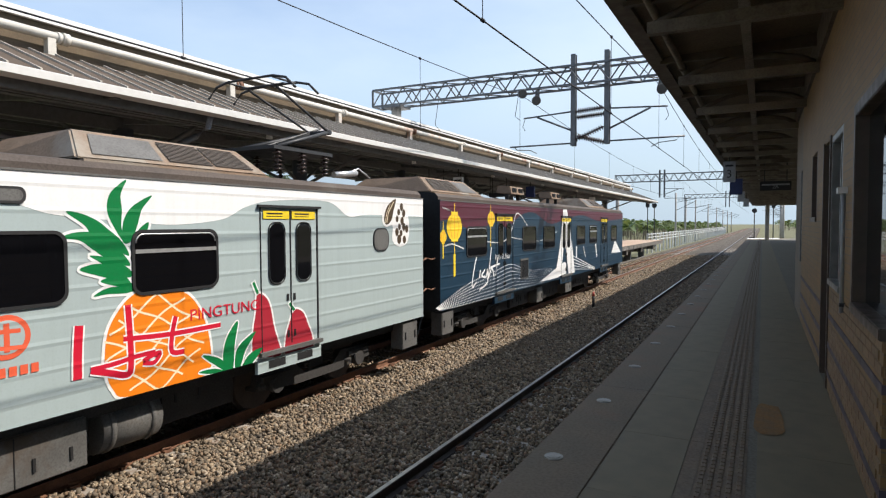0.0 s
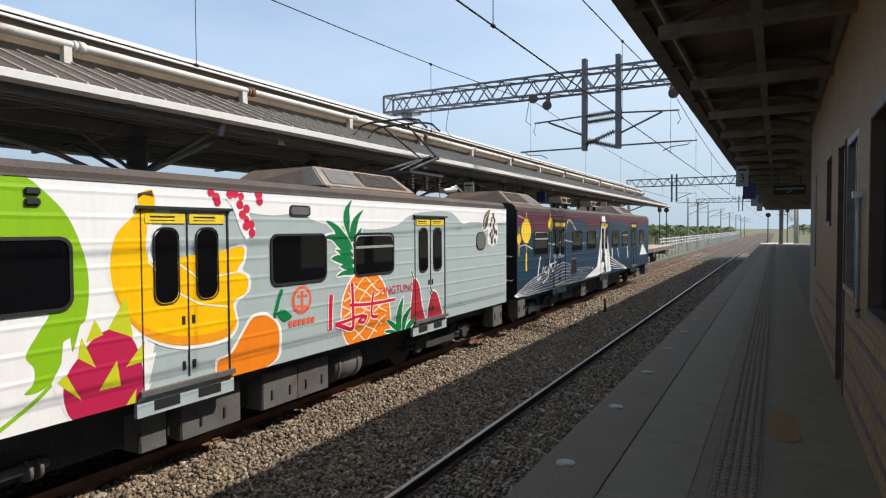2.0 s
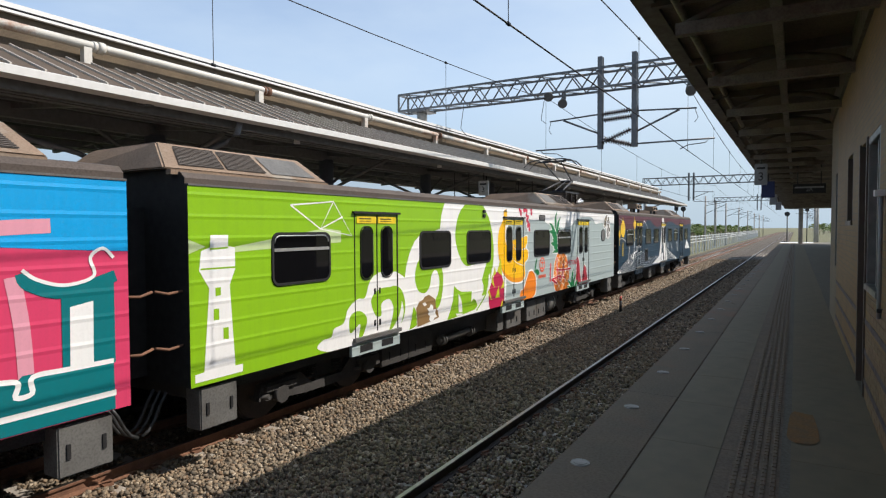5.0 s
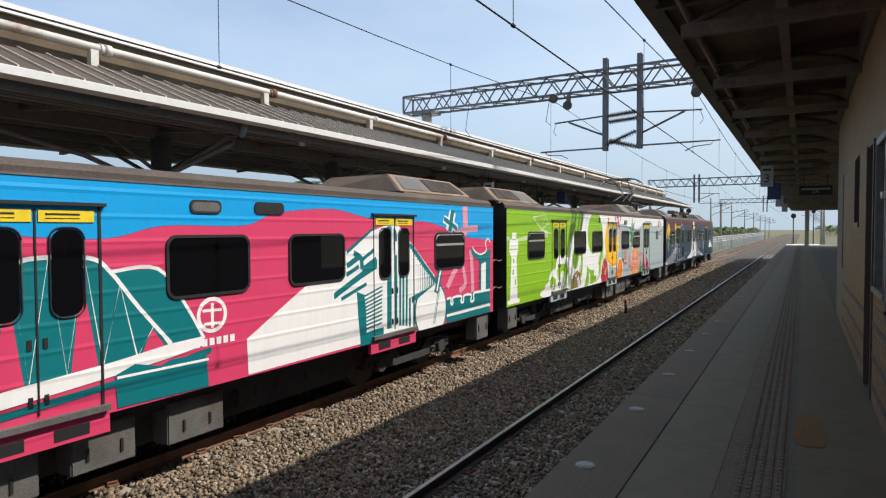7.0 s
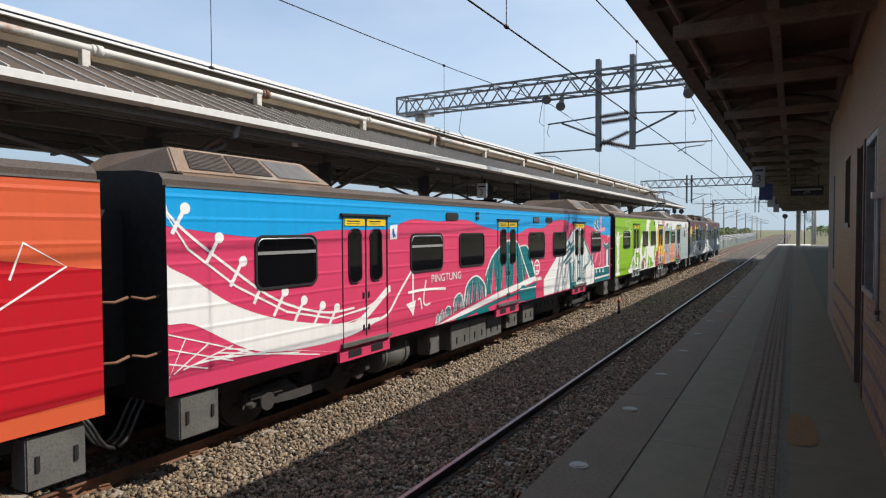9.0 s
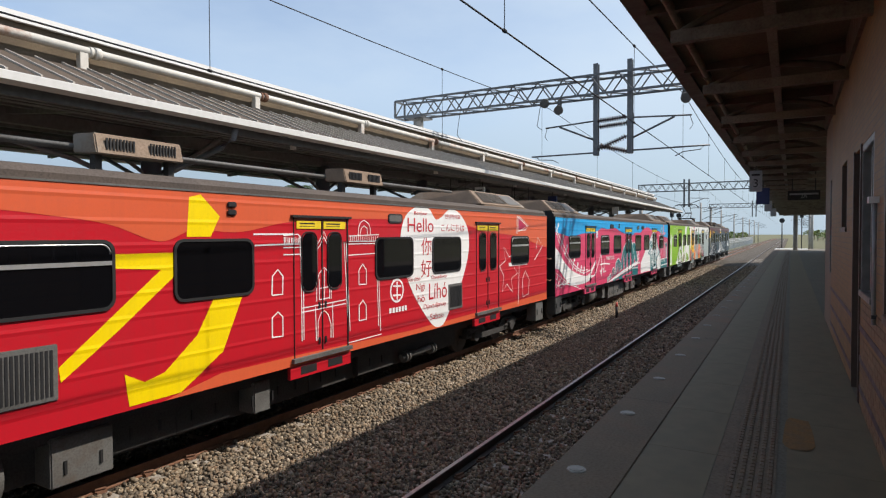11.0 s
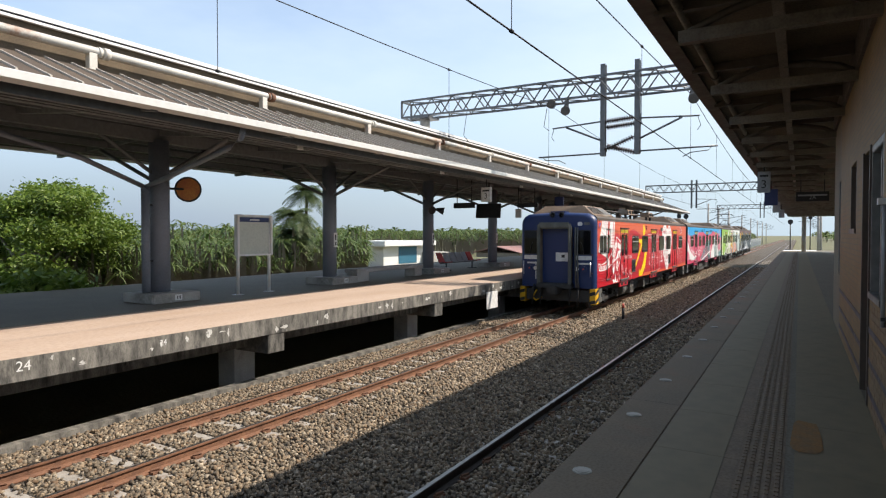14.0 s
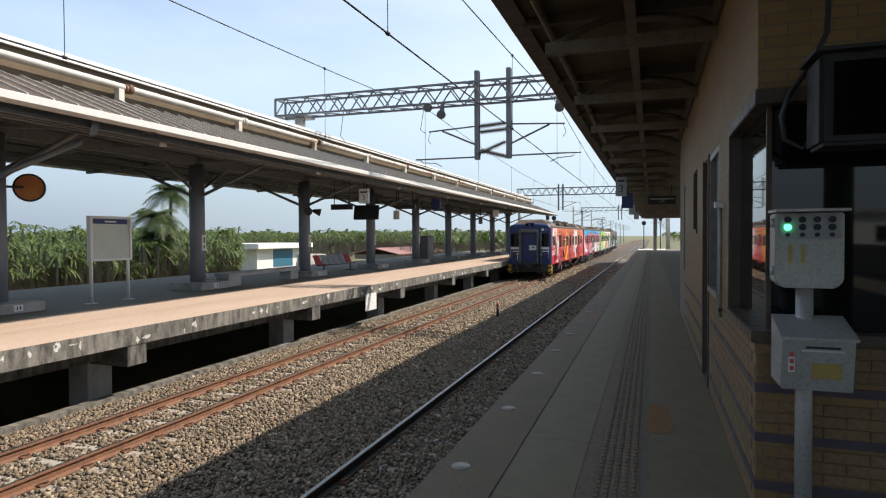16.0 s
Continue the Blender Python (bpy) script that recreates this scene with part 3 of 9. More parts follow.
def insulator(bm, a, b, r=0.075, n=7):
    a, b = Vector(a), Vector(b)
    add_tube(bm, a, b, 0.028, 8)
    for i in range(n):
        c = a.lerp(b, (i + 0.7) / (n + 0.4))
        d = (b - a).normalized()
        add_tube(bm, c - d * 0.012, c + d * 0.02, r, 12, r * 0.5)


def gantry(y, x0, x1, posts, z0, z1, drop_z, arms, label, feet=(GROUND, GROUND)):
    t = thing("catenary_gantry", label, "catenary gantry", "catenary gantries")
    bm = bmesh.new()
    truss(bm, x0, x1, z0, z1, y - 0.35, y + 0.35, 0.95)
    part("truss", bm, M["galv"], t, "lattice steel beam")
    for px, foot in zip(posts, feet):
        bm = bmesh.new()
        add_tube(bm, (px, y, foot), (px, y, z0), 0.2, 12)
        part("mast", bm, M["concrete"], t)
        boxes("cap_plate", M["galv"], t, (px - 0.4, px + 0.4, y - 0.45, y + 0.45, z0 - 0.1, z0 - 0.03))
    for dx in (arms[0], arms[1]):
        bm = bmesh.new()
        for s in (-1, 1):
            add_box(bm, dx - 0.08, dx + 0.08, y + s * 0.09 - 0.02, y + s * 0.09 + 0.02, drop_z, z1 + 0.45)
        add_box(bm, dx - 0.02, dx + 0.02, y - 0.09, y + 0.09, drop_z, z1 + 0.45)
        part("drop_post", bm, M["galv"], t)
    return t


G1 = 20.9
near_gantry = gantry(G1, -14.05, 3.0, (-13.15, 2.8), 6.45, 7.10, 4.4, (-5.88, -4.73), "grey lattice catenary gantry with twin drop posts over both tracks", (5.85, GROUND))


def cantilever(t, y, x0, s, reach):
    """Registration arm of one track: top tube, strut, level tube and steady arm."""
    bm = bmesh.new()
    add_tube(bm, (x0, y, 5.6), (x0 + s * reach * 0.93, y, 5.5), 0.028, 8)
    part("top_tube", bm, M["galv"], t, "tubular cantilever arm")
    bm = bmesh.new()
    add_tube(bm, (x0, y, 4.92), (x0 + s * reach * 0.67, y, 5.5), 0.034, 8)
    part("strut", bm, M["galv"], t)
    bm = bmesh.new()
    add_tube(bm, (x0, y, 4.5), (x0 + s * reach * 1.2, y, 4.5), 0.028, 8)
    part("level_tube", bm, M["galv"], t)
    bm = bmesh.new()
    add_path(bm, [(x0 + s * reach * 1.12, y, 4.5), (x0 + s * reach * 1.06, y, 4.38), (x0 + s * reach * 0.8, y, 4.34), (x0 + s * reach * 0.68, y, 4.22)], 0.016, 6)
    part("steady_arm", bm, M["galv"], t)
    bm = bmesh.new()
    add_path(bm, [(x0 + s * reach * 0.9, y, 5.5), (x0 + s * reach * 0.95, y, 5.2), (x0 + s * reach * 0.9, y, 5.05)], 0.01, 5)
    part("hanger", bm, M["wire"], t)


cantilever(near_gantry, G1, -5.9, -1, 1.95)
cantilever(near_gantry, G1, -4.65, 1, 2.0)
for za, zb, dy in ((5.56, 5.62, -0.12), (5.4, 5.46, 0.12), (4.6, 4.98, -0.12), (4.75, 4.48, 0.12)):
    bm = bmesh.new()
    insulator(bm, (-5.8, G1 + dy, za), (-4.81, G1 + dy, zb), 0.105, 12)
    part("insulator", bm, M["porcelain"], near_gantry, "ribbed brown porcelain insulator")
boxes("arm_post", M["galv"], near_gantry, (-4.68, -4.62, G1 - 0.03, G1 + 0.03, 4.42, 5.75))
for i, (lx, lz) in enumerate(((-7.55, 6.3), (-7.05, 6.02), (-2.95, 5.98))):
    bm = bmesh.new()
    add_tube(bm, (lx, G1 - 0.5, lz + 0.06), (lx + 0.1, G1 - 0.85, lz - 0.1), 0.1, 14, 0.16)
    add_tube(bm, (lx, G1 - 0.3, 6.45), (lx, G1 - 0.5, lz + 0.06), 0.035, 8, 0.1)
    part("flood_lamp", bm, M["equip"], near_gantry, "grey bell-shaped lamp")
for pts in ([(-7.9, G1, 6.45), (-8.05, G1, 5.6), (-7.85, G1, 5.45)], [(-11.0, G1 - 0.4, 6.45), (-11.15, G1 - 0.4, 5.5), (-10.9, G1 - 0.4, 5.2)]):
    bm = bmesh.new()
    add_path(bm, pts, 0.012, 5)
    part("cable", bm, M["wire"], near_gantry)

far_gantry = gantry(70.9, -15.0, 0.5, (-14.8, 0.4), 6.4, 7.2, 4.6, (-10.2, -9.7), "grey lattice catenary gantry beyond the platforms")
cantilever(far_gantry, 70.9, -9.7, 1, 2.2)


def wire(label, pts, r):
    bm = bmesh.new()
    add_path(bm, pts, r, 6)
    return tagged(part("overhead_wire", bm, M["wire"]), label, "wire", "overhead wires")


def sag(x, z, y0, y1, drop, n=14):
    return [(x, y0 + (y1 - y0) * i / n, z - drop * (1 - (2 * i / n - 1) ** 2)) for i in range(n + 1)]


for cx, zm in ((FAR_TRACK, 6.2), (NEAR_TRACK, 6.2)):
    pm, pc = [], []
    for a, b in ((-29.1, G1), (G1, 70.9), (70.9, 121), (121, 171)):
        pm += sag(cx, zm, a, b, 0.75)[:-1]
    wire("dark messenger wire of the overhead line", pm, 0.011)
    wire("dark contact wire hung from the messenger wire", [(cx, -30, 4.15), (cx, 171, 4.15)], 0.012)
    for i in range(-2, 17):
        y = (6.2 if cx == FAR_TRACK else 6.8) + (i - 1) * 7.0
        u = ((y - G1) % 50.0) / 50.0
        zt = zm - 0.75 * (1 - (2 * u - 1) ** 2)
        bm = bmesh.new()
        add_tube(bm, (cx, y, 4.15), (cx, y, zt), 0.006, 5)
        add_tube(bm, (cx, y - 0.03, zt), (cx, y + 0.03, zt), 0.03, 8)
        add_tube(bm, (cx, y - 0.03, 4.15), (cx, y + 0.03, 4.15), 0.025, 8)
        tagged(part("dropper", bm, M["wire"]), "thin dropper wire with clamps on the overhead line", "wire", "droppers")


def tiled(name, a, b, course=0.068, length=0.235):
    m, nt, bs = mat_new(name)
    tc = nt.nodes.new("ShaderNodeTexCoord")
    sep = nt.nodes.new("ShaderNodeSeparateXYZ")
    nt.links.new(tc.outputs["Object"], sep.inputs[0])
    add = nt.nodes.new("ShaderNodeMath")
    nt.links.new(sep.outputs[0], add.inputs[0])
    nt.links.new(sep.outputs[1], add.inputs[1])
    com = nt.nodes.new("ShaderNodeCombineXYZ")
    nt.links.new(add.outputs[0], com.inputs[0])
    nt.links.new(sep.outputs[2], com.inputs[1])
    br = node(nt, "ShaderNodeTexBrick", Scale=1.0)
    br.inputs["Color1"].default_value, br.inputs["Color2"].default_value = (*a, 1), (*b, 1)
    br.inputs["Mortar"].default_value = (0.12, 0.1, 0.08, 1)
    br.inputs["Mortar Size"].default_value = 0.004
    br.inputs["Brick Width"].default_value, br.inputs["Row Height"].default_value = length, course
    nt.links.new(com.outputs[0], br.inputs["Vector"])
    n = noise_of(nt, coords(nt), 1.7, 5)
    col = mix(nt, br.outputs[0], tuple(c * 0.6 for c in a), ramp(nt, n, 0.4, 0.75, 0, 0.7))
    nt.links.new(col, bs.inputs["Base Color"])
    bs.inputs["Roughness"].default_value = 0.6
    bump(nt, bs, ramp(nt, br.outputs[1], 0, 1, 1, 0), 0.6, 0.004)
    return m


M["beige_tile"] = tiled("beige_wall_tile", (0.25, 0.15, 0.055), (0.21, 0.125, 0.046))
M["pale_wall"] = surface("pale_wall_render", (0.24, 0.20, 0.15), (0.19, 0.16, 0.12), 1.5, 40, 0.8, bumps=0.1)
M["tile_piece"] = per_piece("ochre_wall_tile", [(0.22, 0.135, 0.062), (0.185, 0.112, 0.053), (0.25, 0.155, 0.075)], 0.55, 30.0, "object", 0.15)
M["violet_band"] = plain("violet_grey_tile_band", (0.07, 0.055, 0.075), 0.55)
M["brown_frame"] = plain("brown_window_frame", (0.085, 0.06, 0.045), 0.45)
M["grey_frame"] = plain("grey_aluminium_frame", (0.25, 0.25, 0.24), 0.4, 0.5)
M["panel_steel"] = surface("brushed_panel_steel", (0.42, 0.42, 0.40), (0.33, 0.33, 0.32), 3, 60, 0.45, 0.3, 0.06)
M["black"] = plain("matt_black", (0.015, 0.015, 0.017), 0.55)
M["brass"] = plain("brass_plate", (0.45, 0.34, 0.12), 0.4, 0.6)
M["notice_red"] = plain("red_notice", (0.55, 0.08, 0.06), 0.6)
M["sign_grey"] = plain("grey_sign_face", (0.33, 0.34, 0.35), 0.5)
M["sign_white"] = plain("white_sign_face", (0.75, 0.75, 0.73), 0.45)
M["sign_navy"] = plain("navy_sign_face", (0.02, 0.035, 0.13), 0.45)
m_, nt_, b_ = mat_new("green_indicator")
b_.inputs["Base Color"].default_value = (0.0, 0.3, 0.1, 1)
b_.inputs["Emission Color"].default_value = (0.05, 1.0, 0.35, 1)
b_.inputs["Emission Strength"].default_value = 3.0
M["green_lamp"] = m_

HI = 4.1
SPANS = [(4.06, 5.40, 1.05, 2.53), (5.40, 6.20, None, None), (6.20, 7.20, 1.1, 2.54), (7.20, 8.00, 0.0, 2.54), (8.0, 9.0, None, None), (9.0, 9.95, 1.73, 2.6), (9.95, 12.2, None, None), (12.2, 12.75, 1.0, 2.6), (12.75, 14.3, None, None)]
bm = bmesh.new()
bm2 = bmesh.new()
for y0, y1, lo, hi in SPANS:
    tgt = bm2 if y0 > 12.0 else bm
    if lo is None:
        add_box(tgt, WALL_X, WALL_X + 0.2, y0, y1, 0, HI)
    else:
        if lo > 0:
            add_box(tgt, WALL_X, WALL_X + 0.2, y0, y1, 0, lo)
        add_box(tgt, WALL_X, WALL_X + 0.2, y0, y1, hi, HI)
WALL = structure("wall_west", bm, M["beige_tile"], "beige tiled station building wall with violet bands", "wall")
structure("wall_west_end", bm2, M["pale_wall"], "paler rendered end of the station building wall", "wall")
bm = bmesh.new()
add_box(bm, 0.8, 7.0, 4.06, 4.26, 0, 1.05)
add_box(bm, 0.8, 7.0, 4.06, 4.26, 2.53, HI)
add_box(bm, 3.2, 7.0, 4.06, 4.26, 1.05, 2.53)
END_WALL = structure("wall_south", bm, M["beige_tile"], "ochre tiled end wall of the station building", "wall")
bm = bmesh.new()
add_box(bm, 0.8, 7.0, 14.1, 14.3, 0, HI)
add_box(bm, 6.8, 7.0, 4.26, 14.1, 0, HI)
structure("wall_inside", bm, M["pale_wall"], "plain inner and back walls of the station building", "wall")
# out of view: a low wall added to close off the platform's back
bm = bmesh.new()
add_box(bm, 8.7, 8.9, -25, 4.06, -0.01, 1.25)
structure("wall_east", bm, M["pale_wall"], "low unseen parapet added to close the back of the platform", "wall")
bm = bmesh.new()
for z in (0.14, 0.43, 0.73):
    add_box(bm, WALL_X - 0.006, WALL_X, 4.054, 7.2, z, z + 0.055)
    add_box(bm, WALL_X - 0.006, WALL_X, 8.0, 12.2, z, z + 0.055)
    add_box(bm, WALL_X, 7.0, 4.054, 4.06, z, z + 0.055)
structure("trim", bm, M["violet_band"], "violet grey tile bands round the wall", "trim")

# corner window, side window and door
def window_frame(name, label, members, panes, mat):
    t = thing(name, label, "window", kind="structure")
    for q in members:
        boxes("window_frame", M[mat], t, q, bevel=0.006)
    for q in panes:
        boxes("pane", M["window_glass"], t, q)
    return t


window_frame("window_1", "wide corner window in a brown frame with dark reflecting glass",
             [(0.585, 0.80, 5.33, 5.42, 1.03, 2.55), (0.585, 0.80, 4.04, 5.33, 2.46, 2.55), (0.57, 0.80, 4.03, 5.33, 1.03, 1.10), (0.80, 3.2, 4.03, 4.22, 1.03, 1.10), (0.80, 3.2, 4.04, 4.22, 2.46, 2.55), (0.665, 0.695, 4.15, 4.18, 1.10, 2.46), (1.9, 1.96, 4.10, 4.2, 1.1, 2.46)],
             [(0.672, 0.684, 4.18, 5.33, 1.10, 2.46), (0.695, 1.9, 4.156, 4.168, 1.10, 2.46), (1.96, 3.2, 4.156, 4.168, 1.10, 2.46)], "brown_frame")
window_frame("window_2", "sliding window in a grey aluminium frame", [(0.6, 0.76, 6.2, 6.27, 1.1, 2.54), (0.6, 0.76, 7.13, 7.2, 1.1, 2.54), (0.6, 0.76, 6.27, 7.13, 2.47, 2.54), (0.58, 0.76, 6.2, 7.2, 1.07, 1.13), (0.63, 0.7, 6.66, 6.72, 1.13, 2.47)],
             [(0.66, 0.668, 6.27, 6.66, 1.13, 2.47), (0.69, 0.698, 6.72, 7.13, 1.13, 2.47)], "grey_frame")
d = thing("door_1", "brown metal door in a deep dark reveal", "door", kind="structure")
boxes("door_frame", M["brown_frame"], d, (0.585, 0.78, 7.19, 7.26, 0, 2.56), bevel=0.006)
boxes("door_frame", M["brown_frame"], d, (0.585, 0.78, 7.94, 8.01, 0, 2.56), bevel=0.006)
boxes("door_leaf", M["brown_frame"], d, (0.71, 0.75, 7.26, 7.94, 0.01, 2.5), bevel=0.004)
boxes("door_handle", M["grey_frame"], d, (0.67, 0.71, 7.34, 7.37, 1.0, 1.14))
window_frame("window_3", "narrow high window in a brown frame", [(0.6, 0.74, 9.0, 9.06, 1.73, 2.6), (0.6, 0.74, 9.89, 9.95, 1.73, 2.6), (0.58, 0.74, 9.0, 9.95, 1.70, 1.76)], [(0.68, 0.69, 9.06, 9.89, 1.76, 2.6)], "brown_frame")
window_frame("window_4", "narrow window in a grey frame", [(0.6, 0.74, 12.2, 12.26, 1.0, 2.6), (0.6, 0.74, 12.69, 12.75, 1.0, 2.6)], [(0.68, 0.69, 12.26, 12.69, 1.0, 2.6)], "grey_frame")

t = thing("wall_conduit", "pale conduit pipe with fittings on the tiled wall", "conduit")
bm = bmesh.new()
add_tube(bm, (0.575, 5.86, 0.95), (0.575, 5.86, 1.95), 0.016, 8)
part("pipe", bm, M["sign_grey"], t)
boxes("fitting", M["sign_white"], t, (0.53, 0.6, 5.82, 5.92, 1.92, 1.97))
boxes("bracket", M["dark_steel"], t, (0.56, 0.6, 5.84, 5.88, 1.0, 1.03))

# departure signal panel on a post
t = thing("control_panel", "steel platform control panel with lamps and lock box on a post", "control panel", at=pose(0.0, 0.2, 0))
bm = bmesh.new()
add_tube(bm, (0.825, 3.72, 0.0), (0.825, 3.72, 1.42), 0.045, 16)
part("post", bm, M["panel_steel"], t)
boxes("base_plate", M["panel_steel"], t, (0.70, 0.95, 3.6, 3.84, 0.0, 0.02))
bm = bmesh.new()
add_prism(bm, [(0.66, 1.42), (0.70, 1.38), (0.96, 1.38), (1.0, 1.42), (1.0, 1.80), (0.66, 1.80)], "y", 3.64, 3.80)
up = part("upper_box", bm, M["panel_steel"], t, "grey steel indicator box", bevel=0.008)
boxes("lamp_plate", M["sign_grey"], up, (0.675, 0.985, 3.628, 3.64, 1.655, 1.79), bevel=0.004)
boxes("hood", M["panel_steel"], up, (0.65, 1.01, 3.56, 3.80, 1.805, 1.82))
for i in range(4):
    for k in range(3):
        bm = bmesh.new()
        x, z = 0.72 + 0.072 * i, 1.762 - 0.042 * k
        add_tube(bm, (x, 3.615, z), (x, 3.63, z), 0.018 if k < 2 else 0.012, 14)
        on_ = i == 0 and k == 1
        part("indicator", bm, M["green_lamp"] if on_ else (M["black"] if k < 2 else M["dark_steel"]), up, "lit green indicator" if on_ else "")
boxes("yellow_tag", M["brass"], up, (0.725, 0.745, 3.634, 3.639, 1.52, 1.62))
boxes("yellow_tag", M["brass"], up, (0.79, 0.81, 3.634, 3.639, 1.52, 1.62))
for z in (1.45, 1.72):
    bm = bmesh.new()
    add_tube(bm, (0.65, 3.66, z), (0.65, 3.66, z + 0.05), 0.012, 8)
    part("hinge", bm, M["panel_steel"], up)
bm = bmesh.new()
add_prism(bm, [(3.50, 0.84), (3.80, 0.84), (3.80, 1.20), (3.74, 1.20), (3.46, 1.12)], "x", 0.67, 1.01)
low = part("lower_box", bm, M["panel_steel"], t, "steel lock box with sloping lid", bevel=0.006)
bm = bmesh.new()
add_prism(bm, [(3.44, 1.118), (3.74, 1.205), (3.74, 1.22), (3.44, 1.132)], "x", 0.66, 1.02)
part("lid", bm, M["panel_steel"], low)
boxes("notice", M["sign_white"], low, (0.76, 0.96, 3.468, 3.472, 1.055, 1.095))
boxes("bar", M["black"], low, (0.78, 0.94, 3.464, 3.467, 1.072, 1.084))
boxes("red_notice", M["sign_white"], low, (0.70, 0.73, 3.474, 3.478, 0.94, 1.10))
for i in range(4):
    boxes("red_bar", M["notice_red"], low, (0.705, 0.725, 3.470, 3.473, 0.95 + i * 0.037, 0.975 + i * 0.037))
boxes("brass_plate", M["brass"], low, (0.81, 0.95, 3.478, 3.486, 0.91, 1.0), bevel=0.003)

t = thing("canopy_post", "round dark steel post of the near canopy", "column")
bm = bmesh.new()
add_tube(bm, (2.75, -2.6, 0.0), (2.75, -2.6, 4.18), 0.2, 20)
part("shaft", bm, M["beam_brown"], t)
boxes("base_plate", M["beam_brown"], t, (2.45, 3.05, -2.9, -2.3, -0.004, 0.03), bevel=0.01)
t = thing("house", "low cream house with small dark windows behind the platform", "building", at=pose(17.0, -46.0, GROUND))
boxes("wall", M["white_paint"], t, (-5, 5, -4, 0, 0, 5.0))
boxes("roof", M["concrete"], t, (-5.3, 5.3, -4.3, 0.3, 5.0, 5.3))
for x in (-3.6, -0.8, 2.2):
    w_ = boxes("window", M["brown_frame"], t, (x, x + 1.2, -0.02, 0.06, 2.9, 4.1))
    boxes("pane", M["window_glass"], w_, (x + 0.08, x + 1.12, 0.06, 0.065, 2.98, 4.02))

t = thing("wall_monitor", "dark hooded monitor box hung under the canopy", "monitor")
boxes("casing", M["black"], t, (0.81, 1.75, 3.55, 3.85, 2.13, 2.6), bevel=0.02)
boxes("top_ledge", M["dark_steel"], t, (0.78, 1.78, 3.5, 3.88, 2.6, 2.62))
boxes("screen", M["dark_glass"], t, (0.87, 1.7, 3.543, 3.55, 2.18, 2.55))
bm = bmesh.new()
add_path(bm, [(1.3, 3.7, 2.6), (1.3, 3.7, 4.14)], 0.03, 8)
part("bracket", bm, M["black"], t)
t = thing("hanging_cable", "black cable looping down beside the corner window", "cable")
bm = bmesh.new()
add_path(bm, [(0.93, 3.9, 4.1), (0.93, 3.9, 3.05), (0.92, 3.9, 2.8), (0.84, 3.9, 2.62), (0.74, 3.9, 2.48), (0.70, 3.9, 2.35), (0.72, 3.9, 2.22), (0.80, 3.9, 2.17), (0.95, 3.85, 2.3)], 0.016, 8)
part("cable", bm, M["black"], t)

# hanging signs of the near platform
def as_mesh(text, size):
    cu = bpy.data.curves.new("letters", "FONT")
    cu.body, cu.size, cu.align_x, cu.align_y, cu.extrude = text, size, "CENTER", "CENTER", 0.0
    tmp = bpy.data.objects.new("letters", cu)
    me = bpy.data.meshes.new_from_object(tmp)
    bpy.data.objects.remove(tmp)
    return me


def letters(text, size, mat, parent, m, name="lettering"):
    me = as_mesh(text, size)
    me.materials.append(mat)
    ob = new(name, me)
    ob.parent = parent
    ob.matrix_basis = m
    return ob


def hung_sign(x0, x1, y, z0, z1, face, label, text="", roof=3.95, txt=None, thick=0.12, end=None):
    t = thing("hanging_sign", label, "sign", "hanging platform signs")
    boxes("sign_box", M[face], t, (x0, x1, y, y + thick, z0, z1), bevel=0.012)
    for x in ((x0 + x1) / 2,) if x1 - x0 < 0.6 else (x0 + 0.15, x1 - 0.15):
        top = GUT_Z + 0.11 + 0.69 * (-9.45 - x) / 4.55 if x < -9 else 4.02
        bm = bmesh.new()
        add_tube(bm, (x, y + thick / 2, z1 - 0.01), (x, y + thick / 2, top), 0.018, 8)
        part("hanger", bm, M["dark_steel"], t)
    if text:
        letters(text, (z1 - z0) * 0.55, txt or M["black"], t, Matrix.Translation(((x0 + x1) / 2, y - 0.004, z0 + (z1 - z0) * 0.38)) @ pose(0, 0, 0, 90, 0, 0))
        boxes("bar", txt or M["black"], t, (x0 + 0.06, x1 - 0.06, y - 0.003, y - 0.001, z1 - 0.16, z1 - 0.1))
    return t


hung_sign(-1.13, -0.78, 21.0, 2.98, 3.62, "sign_grey", "grey box sign with the platform number 3", "3")
hung_sign(-1.14, -0.70, 25.6, 2.78, 3.38, "sign_navy", "navy direction sign under the canopy")
hung_sign(-1.12, -0.8, 33.0, 2.75, 3.25, "sign_grey", "grey box sign farther along the platform")
hung_sign(-1.12, -0.8, 43.0, 2.75, 3.25, "sign_grey", "grey box sign farther along the platform")
hung_sign(-0.12, 0.92, 26.0, 2.92, 3.27, "black", "black departure board with a dim platform number", "2A", 3.9, M["sign_grey"])


# ---- furniture of the far platform ----
t = thing("notice_board", "white framed notice board with blank faded sheet on two legs", "notice board")
bm = bmesh.new()
add_tube(bm, (-13.45, 11.6, 0.0), (-13.45, 11.6, 2.2), 0.045, 14)
part("leg", bm, M["white_paint"], t)
bm = bmesh.new()
add_tube(bm, (-13.45, 12.74, 0.0), (-13.45, 12.74, 2.2), 0.045, 14)
part("leg", bm, M["white_paint"], t)
boxes("frame", M["white_paint"], t, (-13.5, -13.36, 11.56, 12.78, 1.08, 1.13), bevel=0.01)
boxes("frame", M["white_paint"], t, (-13.5, -13.36, 11.56, 12.78, 2.19, 2.24), bevel=0.01)
boxes("frame", M["white_paint"], t, (-13.5, -13.36, 11.52, 11.6, 1.08, 2.24), bevel=0.01)
boxes("frame", M["white_paint"], t, (-13.5, -13.36, 12.74, 12.82, 1.08, 2.24), bevel=0.01)
M["faded"] = surface("faded_sheet", (0.52, 0.56, 0.50), (0.45, 0.5, 0.45), 1.2, 30, 0.5, bumps=0.02)
